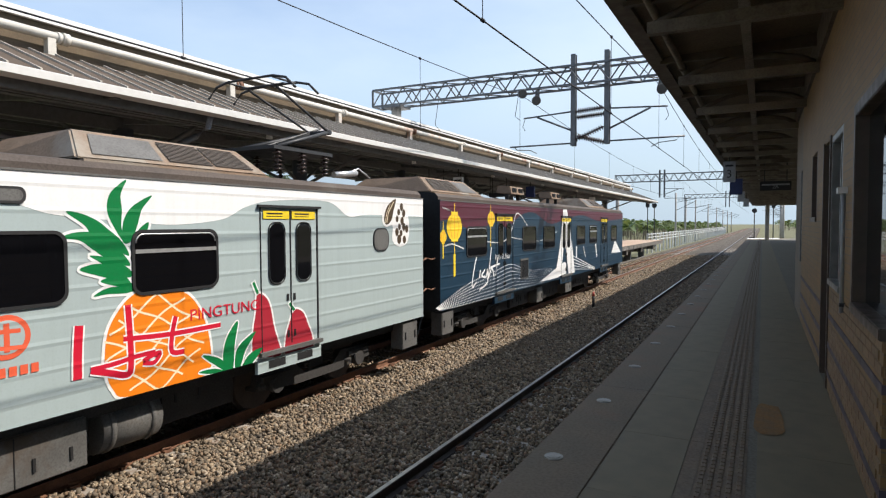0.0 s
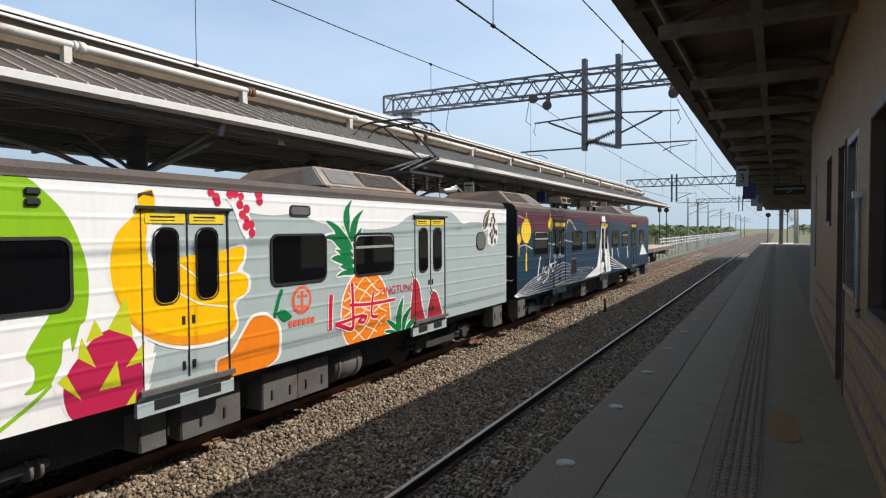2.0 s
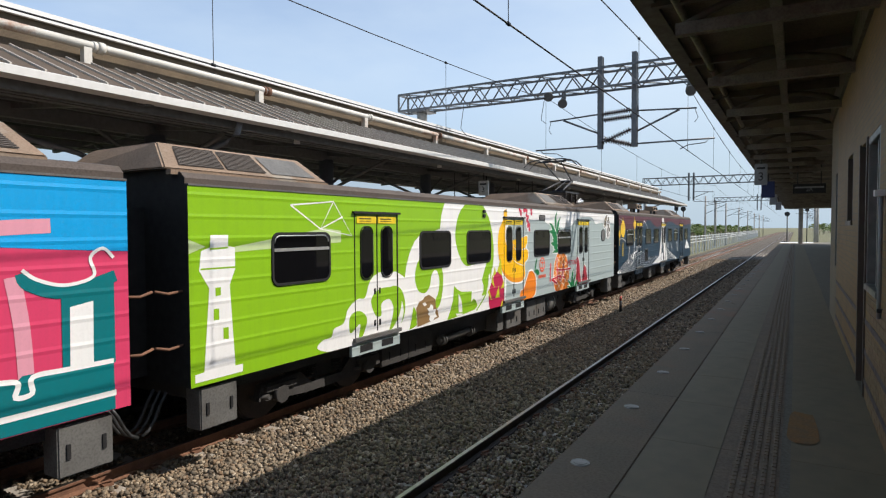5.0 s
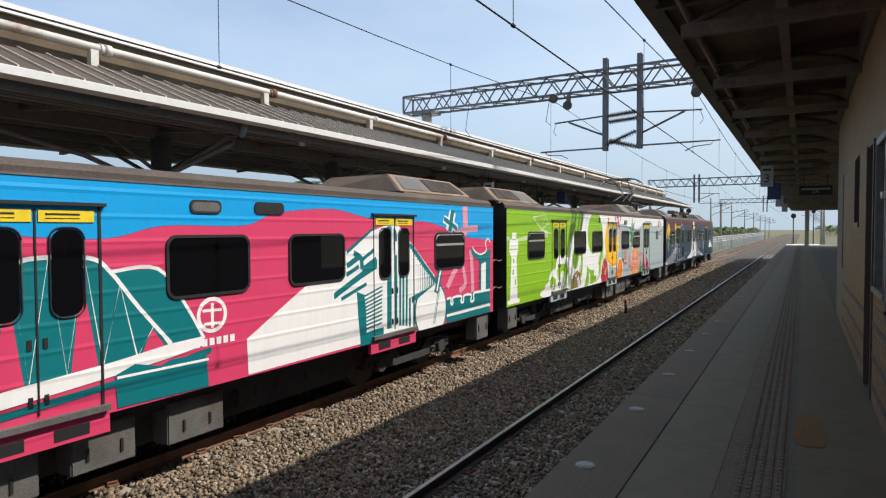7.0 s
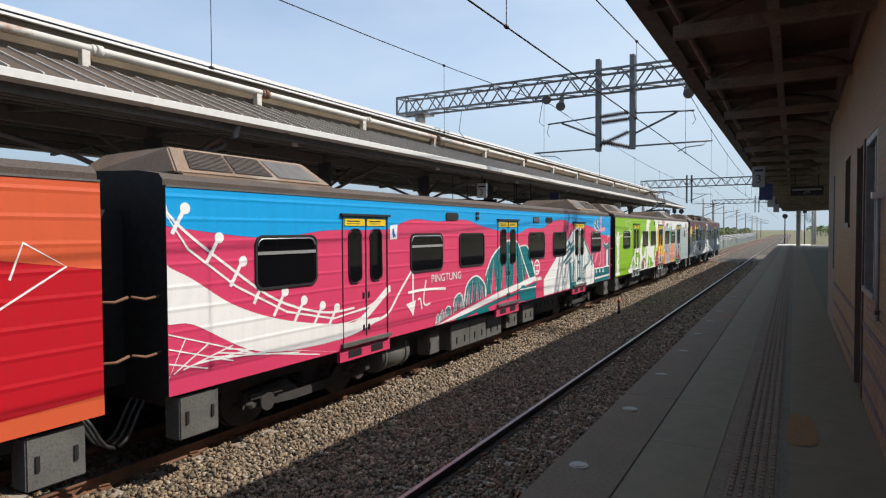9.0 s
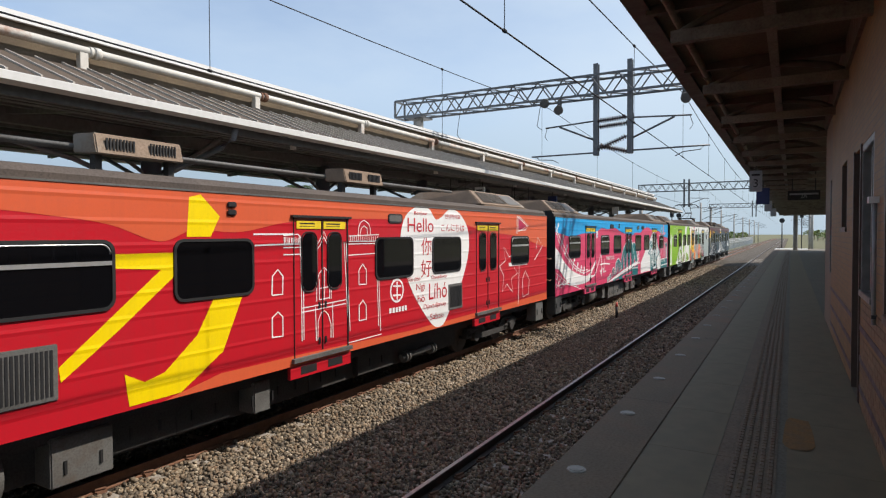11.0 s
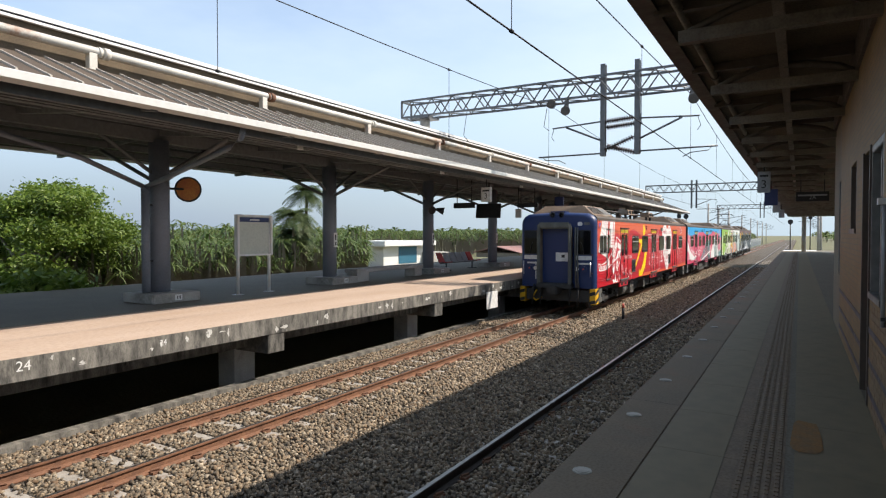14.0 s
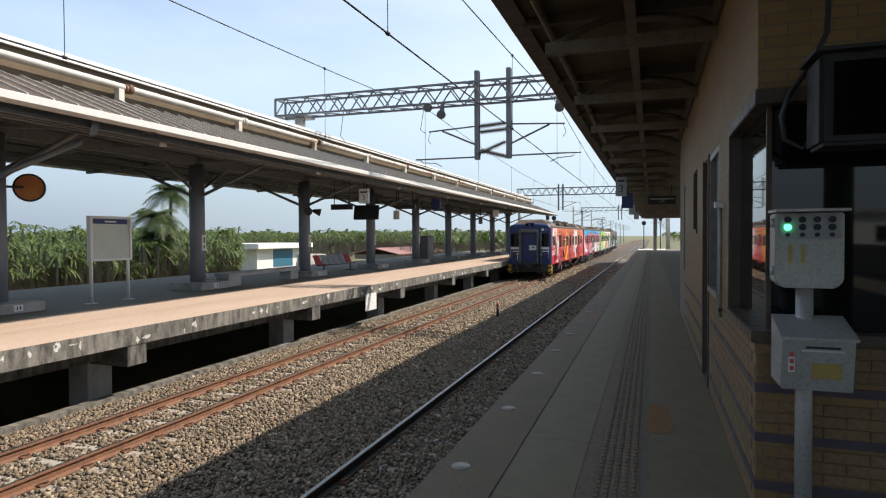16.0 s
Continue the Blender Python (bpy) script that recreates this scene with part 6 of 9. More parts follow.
# colour fields
zone(car_c, "sky", [(0,1.75),(1.5,1.6),(2.8,1.7),(4.25,1.71),(4.85,1.85),(5.3,1.91),(6.07,1.87),(7.2,1.92),(8.24,1.76),(10.0,1.6),(10.83,1.74),(11.97,1.75),(12.52,1.92),(13.63,2.01),(14.46,1.9),(15.27,1.81),(16.2,1.85),(16.96,1.75),(17.79,1.56),(18.41,1.5),(19.25,1.45)], 1)
zone(car_d, "orange", [(1.9,1.6),(2.5,1.75),(3.0,1.65),(4.11,1.54),(4.39,1.63),(4.59,1.8),(5.08,1.91),(5.64,1.87),(6.21,1.79),(6.78,1.61),(7.24,1.74),(7.95,1.72),(9.0,1.88),(11.0,1.95),(14.0,1.9),(15.0,1.75),(16.4,1.68),(17.4,1.6),(18.2,1.45),(19.25,1.3)], 1)
poly(car_d, "orange", [(6.8,-0.21),(7.6,-0.05),(9.0,-0.06),(12.0,-0.12),(16.0,-0.08),(19.25,0.0),(19.25,-0.21)], 1)
poly(car_b, "white", [(4.3,-0.21),(8.9,-0.21),(9.05,0.4),(8.85,1.0),(9.0,1.5),(9.3,1.95),(10.88,1.95),(10.88,2.2),(4.3,2.2)], 0)
zone(car_b, "white", [(10.4,1.93),(10.9,1.89),(11.46,1.92),(11.94,1.79),(12.68,1.73),(13.32,1.69),(14.04,1.76),(14.45,1.93),(15.0,2.03),(16.18,2.05),(16.74,1.82),(17.35,1.86),(19.25,1.84)], 1)
poly(car_b, "p_green", [(0,-0.21),(6.6,-0.21),(6.6,2.2),(0,2.2)], 0.5)
zone(car_a, "maroon", [(0,1.76),(0.62,1.79),(1.47,1.57),(2.42,1.63),(3.12,1.77),(3.88,1.6),(4.92,1.94),(6.08,2.03),(7.68,1.7),(9.55,1.87),(11.74,2.02),(14.39,1.81),(19.25,1.94)], 1)

poly(car_c, "white", [(11.99,0.28),(12.84,0.75),(13.82,1.27),(14.61,1.66),(15.34,1.84),(15.97,1.34),(16.67,0.77),(15.96,-0.13),(14.36,-0.17),(12.88,-0.18),(12.01,-0.19)], 2)
disc(car_c, "teal", [(16.51,0.13),(17.11,-0.01)], 2)
disc(car_c, "white", [(16.52,0.13),(17.07,-0.0)], 3)
poly(car_c, "teal", [(17.09,0.24),(17.22,0.27),(17.25,0.31),(17.71,0.27),(17.78,0.31),(18.15,0.28),(18.2,0.33),(18.59,0.33),(19.07,0.31),(19.08,-0.2),(17.1,-0.2),(17.08,-0.0)], 3)
stroke(car_c, "white", [(17.11,-0.05),(19.09,-0.03)], 4, 0.06)
stroke(car_c, "white", [(17.12,0.29),(17.27,0.29),(17.28,0.17),(17.36,0.17),(17.36,0.29),(17.71,0.29),(17.7,0.17),(17.81,0.17),(17.84,0.29),(18.15,0.28),(18.14,0.14),(18.28,0.15),(18.29,0.3),(18.59,0.31),(19.07,0.31)], 4, 0.05)
poly(car_c, "teal", [(18.56,1.01),(19.09,1.14),(19.09,0.29),(18.86,0.29),(18.87,0.84),(18.73,0.82),(18.72,0.29),(18.56,0.3)], 3)
poly(car_c, "white", [(18.64,0.92),(18.87,0.96),(18.86,0.32),(18.63,0.3)], 4)
stroke(car_c, "teal", [(18.22,1.28),(18.28,1.17),(18.6,1.07),(19.11,1.2)], 3, 0.12)
stroke(car_c, "white", [(18.22,1.31),(18.35,1.21),(18.6,1.14),(18.88,1.21),(18.85,1.4),(18.98,1.49),(19.09,1.39)], 4, 0.035)
stroke(car_c, "teal", [(16.93,0.88),(16.64,-0.15)], 4, 0.02)
stroke(car_c, "teal", [(16.89,0.88),(16.59,-0.14)], 4, 0.02)
stroke(car_c, "teal", [(16.87,0.92),(16.7,0.45)], 4, 0.16)
stroke(car_c, "white", [(16.87,0.89),(16.72,0.48)], 5, 0.05)
stroke(car_c, "white", [(17.37,2.06),(17.21,1.65)], 2, 0.26)
stroke(car_c, "teal", [(17.36,2.08),(17.24,1.65)], 3, 0.13)
stroke(car_c, "white", [(17.0,1.91),(17.56,1.71)], 2, 0.17)
stroke(car_c, "teal", [(17.02,1.91),(17.54,1.71)], 3, 0.09)
stroke(car_c, "pale", [(17.89,2.18),(17.9,1.72),(17.73,1.59)], 2, 0.22)
stroke(car_c, "pale", [(17.47,1.6),(17.96,1.69),(18.48,1.72)], 2, 0.14)
stroke(car_c, "pale", [(18.14,1.25),(18.21,0.77),(18.24,0.21)], 2, 0.14)
stroke(car_c, "pale", [(17.54,0.9),(17.34,0.74),(17.14,0.52)], 2, 0.14)
stroke(car_c, "pale", [(17.79,0.91),(17.9,0.54),(17.64,0.41)], 2, 0.12)
stroke(car_c, "white", [(3.95,0.15),(4.19,0.19),(4.39,0.28),(4.68,0.57),(5.05,0.9),(5.13,0.93),(5.13,0.1)], 3, 0.05)
stroke(car_c, "white", [(4.97,0.54),(5.54,0.55),(6.37,0.5)], 3, 0.05)
poly(car_c, "white", [(4.9,0.33),(5.23,0.38),(5.14,0.09)], 3)
stroke(car_c, "white", [(5.6,0.73),(5.51,0.39),(5.56,0.25),(5.75,0.26)], 3, 0.04)
stroke(car_c, "white", [(5.3,0.38),(5.39,0.38),(5.44,0.19)], 3, 0.04)
stroke(car_c, "white", [(2.92,0.03),(3.14,0.11),(3.5,0.18),(3.9,0.4),(4.28,0.63),(4.4,0.67)], 3, 0.12)
stroke(car_c, "white", [(2.93,0.23),(3.2,0.22),(3.7,0.27),(4.24,0.61)], 3, 0.02)
stroke(car_c, "white", [(2.93,0.34),(3.26,0.36),(3.7,0.39),(4.24,0.61)], 3, 0.02)
poly(car_c, "white", [(4.4,1.78),(4.63,1.8),(4.62,1.54),(4.4,1.53)], 3)
poly(car_c, "sign_blue", [(4.47,1.71),(4.51,1.74),(4.54,1.65),(4.58,1.59),(4.5,1.56),(4.47,1.62)], 4)
disc(car_c, "white", [(11.46,0.66),(11.68,0.63)], 3)
disc(car_c, "p_pink", [(11.46,0.66),(11.63,0.63)], 4)
stroke(car_c, "white", [(11.46,0.8),(11.46,0.5)], 5, 0.04)
stroke(car_c, "white", [(11.32,0.72),(11.6,0.71)], 5, 0.035)
stroke(car_c, "white", [(11.34,0.56),(11.58,0.55)], 5, 0.035)
poly(car_d, "yellow_paint", [(7.17,2.13),(7.33,2.17),(7.61,1.91),(7.47,1.66),(7.13,1.66)], 2)
poly(car_d, "yellow_paint", [(6.24,1.48),(7.13,1.48),(7.13,1.34),(6.27,0.66),(5.69,0.24),(5.67,0.39),(6.79,1.29),(6.26,1.33)], 2)
poly(car_d, "yellow_paint", [(7.53,0.94),(7.97,0.92),(7.64,0.22),(7.03,-0.16),(6.39,-0.17),(6.34,0.19),(6.57,0.06),(6.82,0.12),(7.26,0.48)], 2)
poly(car_d, "yellow_paint", [(4.93,0.13),(5.13,0.03),(5.11,0.01),(4.97,0.07)], 2)
stroke(car_d, "white", [(8.15,1.69),(8.89,1.69),(8.89,1.55),(8.17,1.54)], 3, 0.022)
stroke(car_d, "white", [(8.47,0.85),(8.48,1.11),(8.58,1.2),(8.68,1.1),(8.67,0.85),(8.47,0.85)], 3, 0.022)
stroke(car_d, "white", [(8.47,0.27),(8.47,0.54),(8.58,0.61),(8.67,0.53),(8.67,0.26),(8.47,0.27)], 3, 0.022)
stroke(car_d, "white", [(10.4,0.86),(10.4,1.1),(10.5,1.19),(10.6,1.09),(10.6,0.85),(10.4,0.86)], 3, 0.022)
stroke(car_d, "white", [(10.4,0.26),(10.4,0.51),(10.5,0.59),(10.59,0.49),(10.59,0.26),(10.4,0.26)], 3, 0.022)
blobc(car_d, "white", [(11.63,1.65),(11.8,2.02),(12.22,2.22),(12.62,2.19),(12.88,1.99),(13.11,2.03),(13.49,2.21),(13.95,2.1),(14.3,1.74),(14.29,1.21),(13.93,0.58),(13.46,0.1),(13.18,-0.16),(12.82,-0.15),(12.36,0.23),(11.94,0.72),(11.68,1.26)], 2)
disc(car_d, "white", [(11.51,0.67),(11.73,0.64)], 2)
disc(car_d, "p_red", [(11.51,0.67),(11.69,0.64)], 3)
stroke(car_d, "white", [(11.51,0.83),(11.51,0.5)], 4, 0.04)
stroke(car_d, "white", [(11.38,0.76),(11.64,0.74)], 4, 0.035)
stroke(car_d, "white", [(11.39,0.59),(11.63,0.58)], 4, 0.035)
stroke(car_d, "white", [(17.12,-0.14),(17.19,0.92)], 3, 0.022)
stroke(car_d, "white", [(15.95,0.9),(16.31,1.02),(16.22,1.36),(16.53,1.11),(16.97,1.19),(16.77,0.9),(17.07,0.67),(16.67,0.55),(16.77,0.19),(16.39,0.43),(16.12,0.26),(16.21,0.64),(15.95,0.9)], 3, 0.022)
stroke(car_d, "white", [(17.4,0.49),(17.61,0.69),(17.88,0.45),(17.83,0.07),(17.44,0.01),(17.4,0.49)], 3, 0.022)
stroke(car_d, "white", [(17.14,1.75),(17.14,2.16),(17.82,1.92),(17.14,1.75)], 3, 0.022)
stroke(car_d, "white", [(18.28,0.97),(18.9,1.35),(18.52,1.59),(18.4,1.25)], 3, 0.022)
poly(car_d, "white", [(16.49,0.96),(17.7,0.95),(17.75,0.86),(16.53,0.87)], 3)
poly(car_b, "white", [(0.31,1.61),(0.58,1.61),(0.57,1.47),(0.68,1.45),(0.68,1.18),(0.59,0.98),(0.66,-0.06),(0.78,-0.06),(0.78,-0.16),(0.06,-0.16),(0.06,-0.06),(0.19,-0.05),(0.28,0.96),(0.14,1.18),(0.17,1.42),(0.3,1.46)], 2)
poly(car_b, "p_green", [(0.34,0.7),(0.42,0.7),(0.42,0.56),(0.34,0.56)], 3)
poly(car_b, "p_green", [(0.48,0.45),(0.56,0.45),(0.56,0.3),(0.48,0.31)], 3)
poly(car_b, "p_green", [(0.37,0.96),(0.45,0.96),(0.45,0.86),(0.37,0.86)], 3)
stroke(car_b, "p_green", [(0.16,1.2),(0.68,1.2)], 3, 0.02)
stroke(car_b, "p_green", [(0.3,1.44),(0.57,1.45)], 3, 0.02)
poly(car_b, "pale_green", [(-0.14,1.56),(0.24,1.47),(-0.14,1.39)], 2)
poly(car_b, "pale_green", [(0.68,1.46),(2.39,1.69),(2.76,1.65),(2.76,1.47),(0.68,1.39)], 2)
stroke(car_b, "white", [(1.67,2.02),(2.59,2.1),(3.03,1.57),(2.29,1.68),(2.59,2.1)], 2, 0.022)
stroke(car_b, "white", [(1.67,2.02),(2.29,1.68),(2.81,1.87)], 2, 0.022)
blobc(car_b, "white", [(8.86,2.08),(9.06,2.16),(9.09,1.93),(9.0,1.61),(9.08,1.33),(9.47,1.35),(10.01,1.43),(10.39,1.5),(10.41,1.31),(10.35,1.17),(10.47,1.08),(10.47,0.88),(10.24,0.72),(10.27,0.44),(10.05,0.26),(9.49,0.26),(9.06,0.4),(8.76,0.63),(8.6,0.92),(8.51,1.27),(8.58,1.66),(8.83,1.92)], 3)
blobc(car_b, "banana", [(8.88,2.08),(9.05,2.14),(9.07,1.93),(8.96,1.61),(9.03,1.33),(9.47,1.38),(10.01,1.43),(10.35,1.47),(10.37,1.31),(10.26,1.16),(10.43,1.06),(10.4,0.86),(10.19,0.75),(10.23,0.45),(10.02,0.31),(9.49,0.31),(9.06,0.44),(8.8,0.65),(8.62,0.92),(8.54,1.27),(8.61,1.64),(8.86,1.9)], 4)
poly(car_b, "banana_dark", [(8.87,2.1),(9.05,2.14),(9.06,2.07),(8.94,2.09),(8.87,2.04)], 5)
blobc(car_b, "banana_shade", [(8.59,1.05),(8.76,0.74),(9.06,0.54),(9.49,0.42),(9.99,0.42),(10.22,0.5),(10.02,0.31),(9.49,0.31),(9.06,0.44),(8.76,0.68)], 5)
stroke(car_b, "white", [(8.98,1.75),(8.99,1.33),(9.31,0.98),(9.66,0.79),(10.12,0.7)], 5, 0.02)
stroke(car_b, "white", [(9.36,1.31),(9.67,1.09),(10.35,1.15)], 5, 0.02)
disc(car_b, "berry", [(9.86,2.16),(9.91,2.17)], 4)
disc(car_b, "berry", [(9.94,2.1),(10.0,2.11)], 4)
disc(car_b, "berry", [(9.96,2.04),(10.01,2.04)], 4)
disc(car_b, "berry", [(10.24,2.16),(10.3,2.16)], 4)
disc(car_b, "berry", [(10.34,2.13),(10.39,2.14)], 4)
disc(car_b, "berry", [(10.32,2.02),(10.38,2.03)], 4)
disc(car_b, "berry", [(10.43,1.97),(10.49,1.98)], 4)
disc(car_b, "berry", [(10.36,1.89),(10.42,1.89)], 4)
disc(car_b, "berry", [(10.43,1.83),(10.48,1.84)], 4)
disc(car_b, "berry", [(10.51,1.76),(10.57,1.76)], 4)
disc(car_b, "berry", [(10.42,1.74),(10.48,1.74)], 4)
disc(car_b, "berry", [(10.52,1.65),(10.58,1.65)], 4)
disc(car_b, "berry", [(10.65,2.18),(10.72,2.18)], 4)
disc(car_b, "berry", [(10.67,2.08),(10.73,2.09)], 4)
disc(car_b, "berry", [(10.16,2.15),(10.22,2.16)], 4)
stroke(car_b, "white", [(10.15,2.18),(10.3,2.02),(10.42,1.75),(10.51,1.63)], 3, 0.22)
blobc(car_b, "white", [(9.88,0.05),(10.1,0.11),(10.33,0.37),(10.49,0.54),(10.77,0.55),(11.02,0.35),(11.05,0.07),(10.96,-0.15),(10.41,-0.29),(9.97,-0.23)], 3)
blobc(car_b, "mango", [(9.92,0.02),(10.15,0.1),(10.37,0.36),(10.53,0.51),(10.77,0.5),(10.97,0.34),(11.0,0.08),(10.9,-0.15),(10.41,-0.26),(9.97,-0.23)], 4)
stroke(car_b, "leaf", [(10.91,0.45),(10.99,0.68),(11.07,0.84)], 5, 0.06)
blobc(car_b, "leaf", [(10.97,0.51),(11.1,0.55),(11.26,0.43),(11.1,0.38)], 5)
disc(car_b, "coral", [(11.48,0.65),(11.69,0.63)], 3)
disc(car_b, "p_grey", [(11.48,0.65),(11.64,0.63)], 4)
stroke(car_b, "coral", [(11.48,0.78),(11.48,0.51)], 5, 0.05)
stroke(car_b, "coral", [(11.37,0.71),(11.6,0.7)], 5, 0.04)
stroke(car_b, "coral", [(11.35,0.56),(11.61,0.54)], 5, 0.04)
poly(car_d, "orange", [(0.12,2.19),(0.46,2.19),(0.26,1.74),(0.03,1.12)], 2)
poly(car_d, "sign_blue", [(0.1,2.07),(0.27,2.15),(0.29,2.07),(0.22,2.03),(0.15,1.95),(0.12,1.92)], 3)
poly(car_d, "white", [(0.46,2.19),(1.26,2.19),(1.22,1.83),(1.15,0.81),(0.02,1.07),(0.09,1.32),(0.26,1.74)], 2)
poly(car_d, "white", [(1.52,2.18),(2.19,2.19),(2.11,1.17),(1.47,1.18),(1.44,1.83)], 2)
poly(car_d, "orange", [(1.28,2.18),(1.48,2.18),(1.37,1.87)], 3)
stroke(car_d, "p_red", [(0.44,2.16),(1.19,1.87)], 3, 0.018)
stroke(car_d, "p_red", [(0.37,1.99),(1.19,1.69)], 3, 0.018)
stroke(car_d, "p_red", [(0.31,1.81),(1.19,1.52)], 3, 0.018)
stroke(car_d, "p_red", [(0.25,1.64),(1.19,1.35)], 3, 0.018)
stroke(car_d, "p_red", [(0.18,1.48),(1.19,1.18)], 3, 0.018)
stroke(car_d, "p_red", [(0.12,1.31),(1.18,1.0)], 3, 0.018)
stroke(car_d, "p_red", [(1.48,1.73),(2.13,1.77)], 3, 0.016)
stroke(car_d, "p_red", [(1.48,1.63),(2.13,1.66)], 3, 0.016)
stroke(car_d, "p_red", [(1.48,1.52),(2.13,1.55)], 3, 0.016)
stroke(car_d, "p_red", [(1.48,1.42),(2.13,1.43)], 3, 0.016)
stroke(car_d, "p_red", [(1.47,1.31),(2.13,1.32)], 3, 0.016)
stroke(car_d, "p_red", [(1.47,1.21),(2.13,1.21)], 3, 0.016)
stroke(car_d, "p_red", [(0.56,2.19),(1.17,1.94)], 3, 0.018)
stroke(car_d, "p_red", [(0.8,2.19),(1.2,2.05)], 3, 0.018)
stroke(car_d, "p_red", [(1.03,2.19),(1.22,2.12)], 3, 0.018)
stroke(car_d, "p_red", [(1.98,2.18),(1.93,1.16)], 3, 0.07)
stroke(car_d, "p_red", [(1.31,2.19),(1.29,1.67)], 3, 0.06)
poly(car_d, "white", [(0.0,0.63),(0.04,0.65),(0.25,0.63),(0.27,0.59),(0.78,0.65),(1.25,0.76),(1.7,0.96),(2.07,1.2),(2.34,1.4),(2.45,1.6),(3.14,1.42),(3.14,1.05),(3.05,0.94),(2.82,0.96),(2.7,0.76),(2.33,0.7),(1.94,0.58),(1.35,0.43),(0.82,0.37),(0.22,0.36),(0.09,0.4)], 3)
poly(car_d, "p_red", [(0.04,0.61),(0.22,0.6),(0.25,0.56),(0.78,0.61),(1.3,0.71),(1.76,0.94),(2.14,1.17),(2.4,1.4),(2.49,1.56),(3.08,1.39),(3.08,1.08),(2.72,1.05),(2.49,0.84),(2.29,0.73),(1.88,0.61),(1.3,0.47),(0.81,0.42),(0.22,0.4),(0.1,0.43)], 4)
poly(car_d, "white", [(0.14,0.53),(0.27,0.53),(0.25,0.41),(0.13,0.41)], 5)
poly(car_d, "white", [(0.33,0.54),(0.46,0.54),(0.45,0.42),(0.33,0.41)], 5)
poly(car_d, "white", [(0.53,0.54),(0.67,0.55),(0.66,0.43),(0.53,0.42)], 5)
poly(car_d, "white", [(0.74,0.55),(0.89,0.56),(0.88,0.44),(0.74,0.42)], 5)
poly(car_d, "white", [(0.96,0.56),(1.11,0.58),(1.1,0.45),(0.96,0.43)], 5)
poly(car_d, "white", [(1.21,0.66),(1.47,0.75),(1.46,0.54),(1.21,0.5)], 5)
stroke(car_d, "white", [(17.05,2.16),(17.04,1.69)], 3, 0.035)
stroke(car_d, "white", [(17.09,2.14),(17.76,1.89),(17.63,1.8),(17.13,1.77)], 3, 0.02)
poly(car_d, "crimson", [(17.11,2.11),(17.67,1.89),(17.54,1.82),(17.13,1.79)], 2)
blobc(car_c, "white", [(-0.2,1.84),(-0.17,1.42),(0.34,1.12),(0.99,0.73),(1.88,0.43),(3.08,0.22),(4.1,0.19),(3.2,-0.01),(1.88,0.0),(1.16,0.15),(0.34,0.58),(-0.17,0.74)], 2)
stroke(car_c, "white", [(-0.17,2.2),(0.1,1.81),(0.83,1.27),(1.7,0.73),(2.66,0.45),(3.38,0.44)], 3, 0.035)
stroke(car_c, "white", [(-0.17,1.88),(0.28,1.48),(0.99,0.98),(1.88,0.55),(2.87,0.33),(3.73,0.41),(4.29,0.59)], 3, 0.03)
stroke(car_c, "white", [(0.07,1.66),(0.22,1.92)], 3, 0.05)
disc(car_c, "white", [(0.25,1.96),(0.32,1.96)], 3)
stroke(car_c, "white", [(0.53,1.3),(0.7,1.57)], 3, 0.05)
disc(car_c, "white", [(0.73,1.61),(0.80,1.61)], 3)
stroke(car_c, "white", [(0.89,0.99),(1.06,1.26)], 3, 0.05)
disc(car_c, "white", [(1.1,1.3),(1.17,1.3)], 3)
stroke(car_c, "white", [(1.27,0.73),(1.44,1.01)], 3, 0.05)
disc(car_c, "white", [(1.48,1.05),(1.55,1.05)], 3)
stroke(car_c, "white", [(1.62,0.52),(1.81,0.8)], 3, 0.05)
disc(car_c, "white", [(1.84,0.84),(1.91,0.84)], 3)
stroke(car_c, "white", [(1.99,0.35),(2.18,0.63)], 3, 0.05)
disc(car_c, "white", [(2.22,0.68),(2.29,0.68)], 3)
stroke(car_c, "white", [(2.38,0.23),(2.58,0.52)], 3, 0.05)
disc(car_c, "white", [(2.62,0.56),(2.69,0.56)], 3)
stroke(car_c, "white", [(2.7,0.16),(2.91,0.45)], 3, 0.05)
disc(car_c, "white", [(2.95,0.49),(3.02,0.49)], 3)
stroke(car_c, "white", [(-0.11,0.51),(-0.18,-0.01)], 3, 0.018)
stroke(car_c, "white", [(0.22,0.42),(-0.06,0.01)], 3, 0.018)
stroke(car_c, "white", [(0.56,0.33),(0.06,0.04)], 3, 0.018)
stroke(car_c, "white", [(0.92,0.24),(0.19,0.07)], 3, 0.018)
stroke(car_c, "white", [(1.3,0.14),(0.31,0.1)], 3, 0.018)
stroke(car_c, "white", [(1.7,0.04),(0.44,0.12)], 3, 0.018)
stroke(car_c, "white", [(2.11,-0.06),(0.56,0.15)], 3, 0.018)
stroke(car_c, "white", [(2.54,-0.17),(0.69,0.18)], 3, 0.018)
stroke(car_c, "white", [(2.99,-0.29),(0.82,0.21)], 3, 0.018)
stroke(car_c, "white", [(-0.17,0.51),(1.34,0.05)], 3, 0.018)
stroke(car_c, "white", [(-0.17,0.34),(0.92,0.04)], 3, 0.018)
stroke(car_c, "white", [(-0.18,0.17),(0.53,0.02)], 3, 0.018)

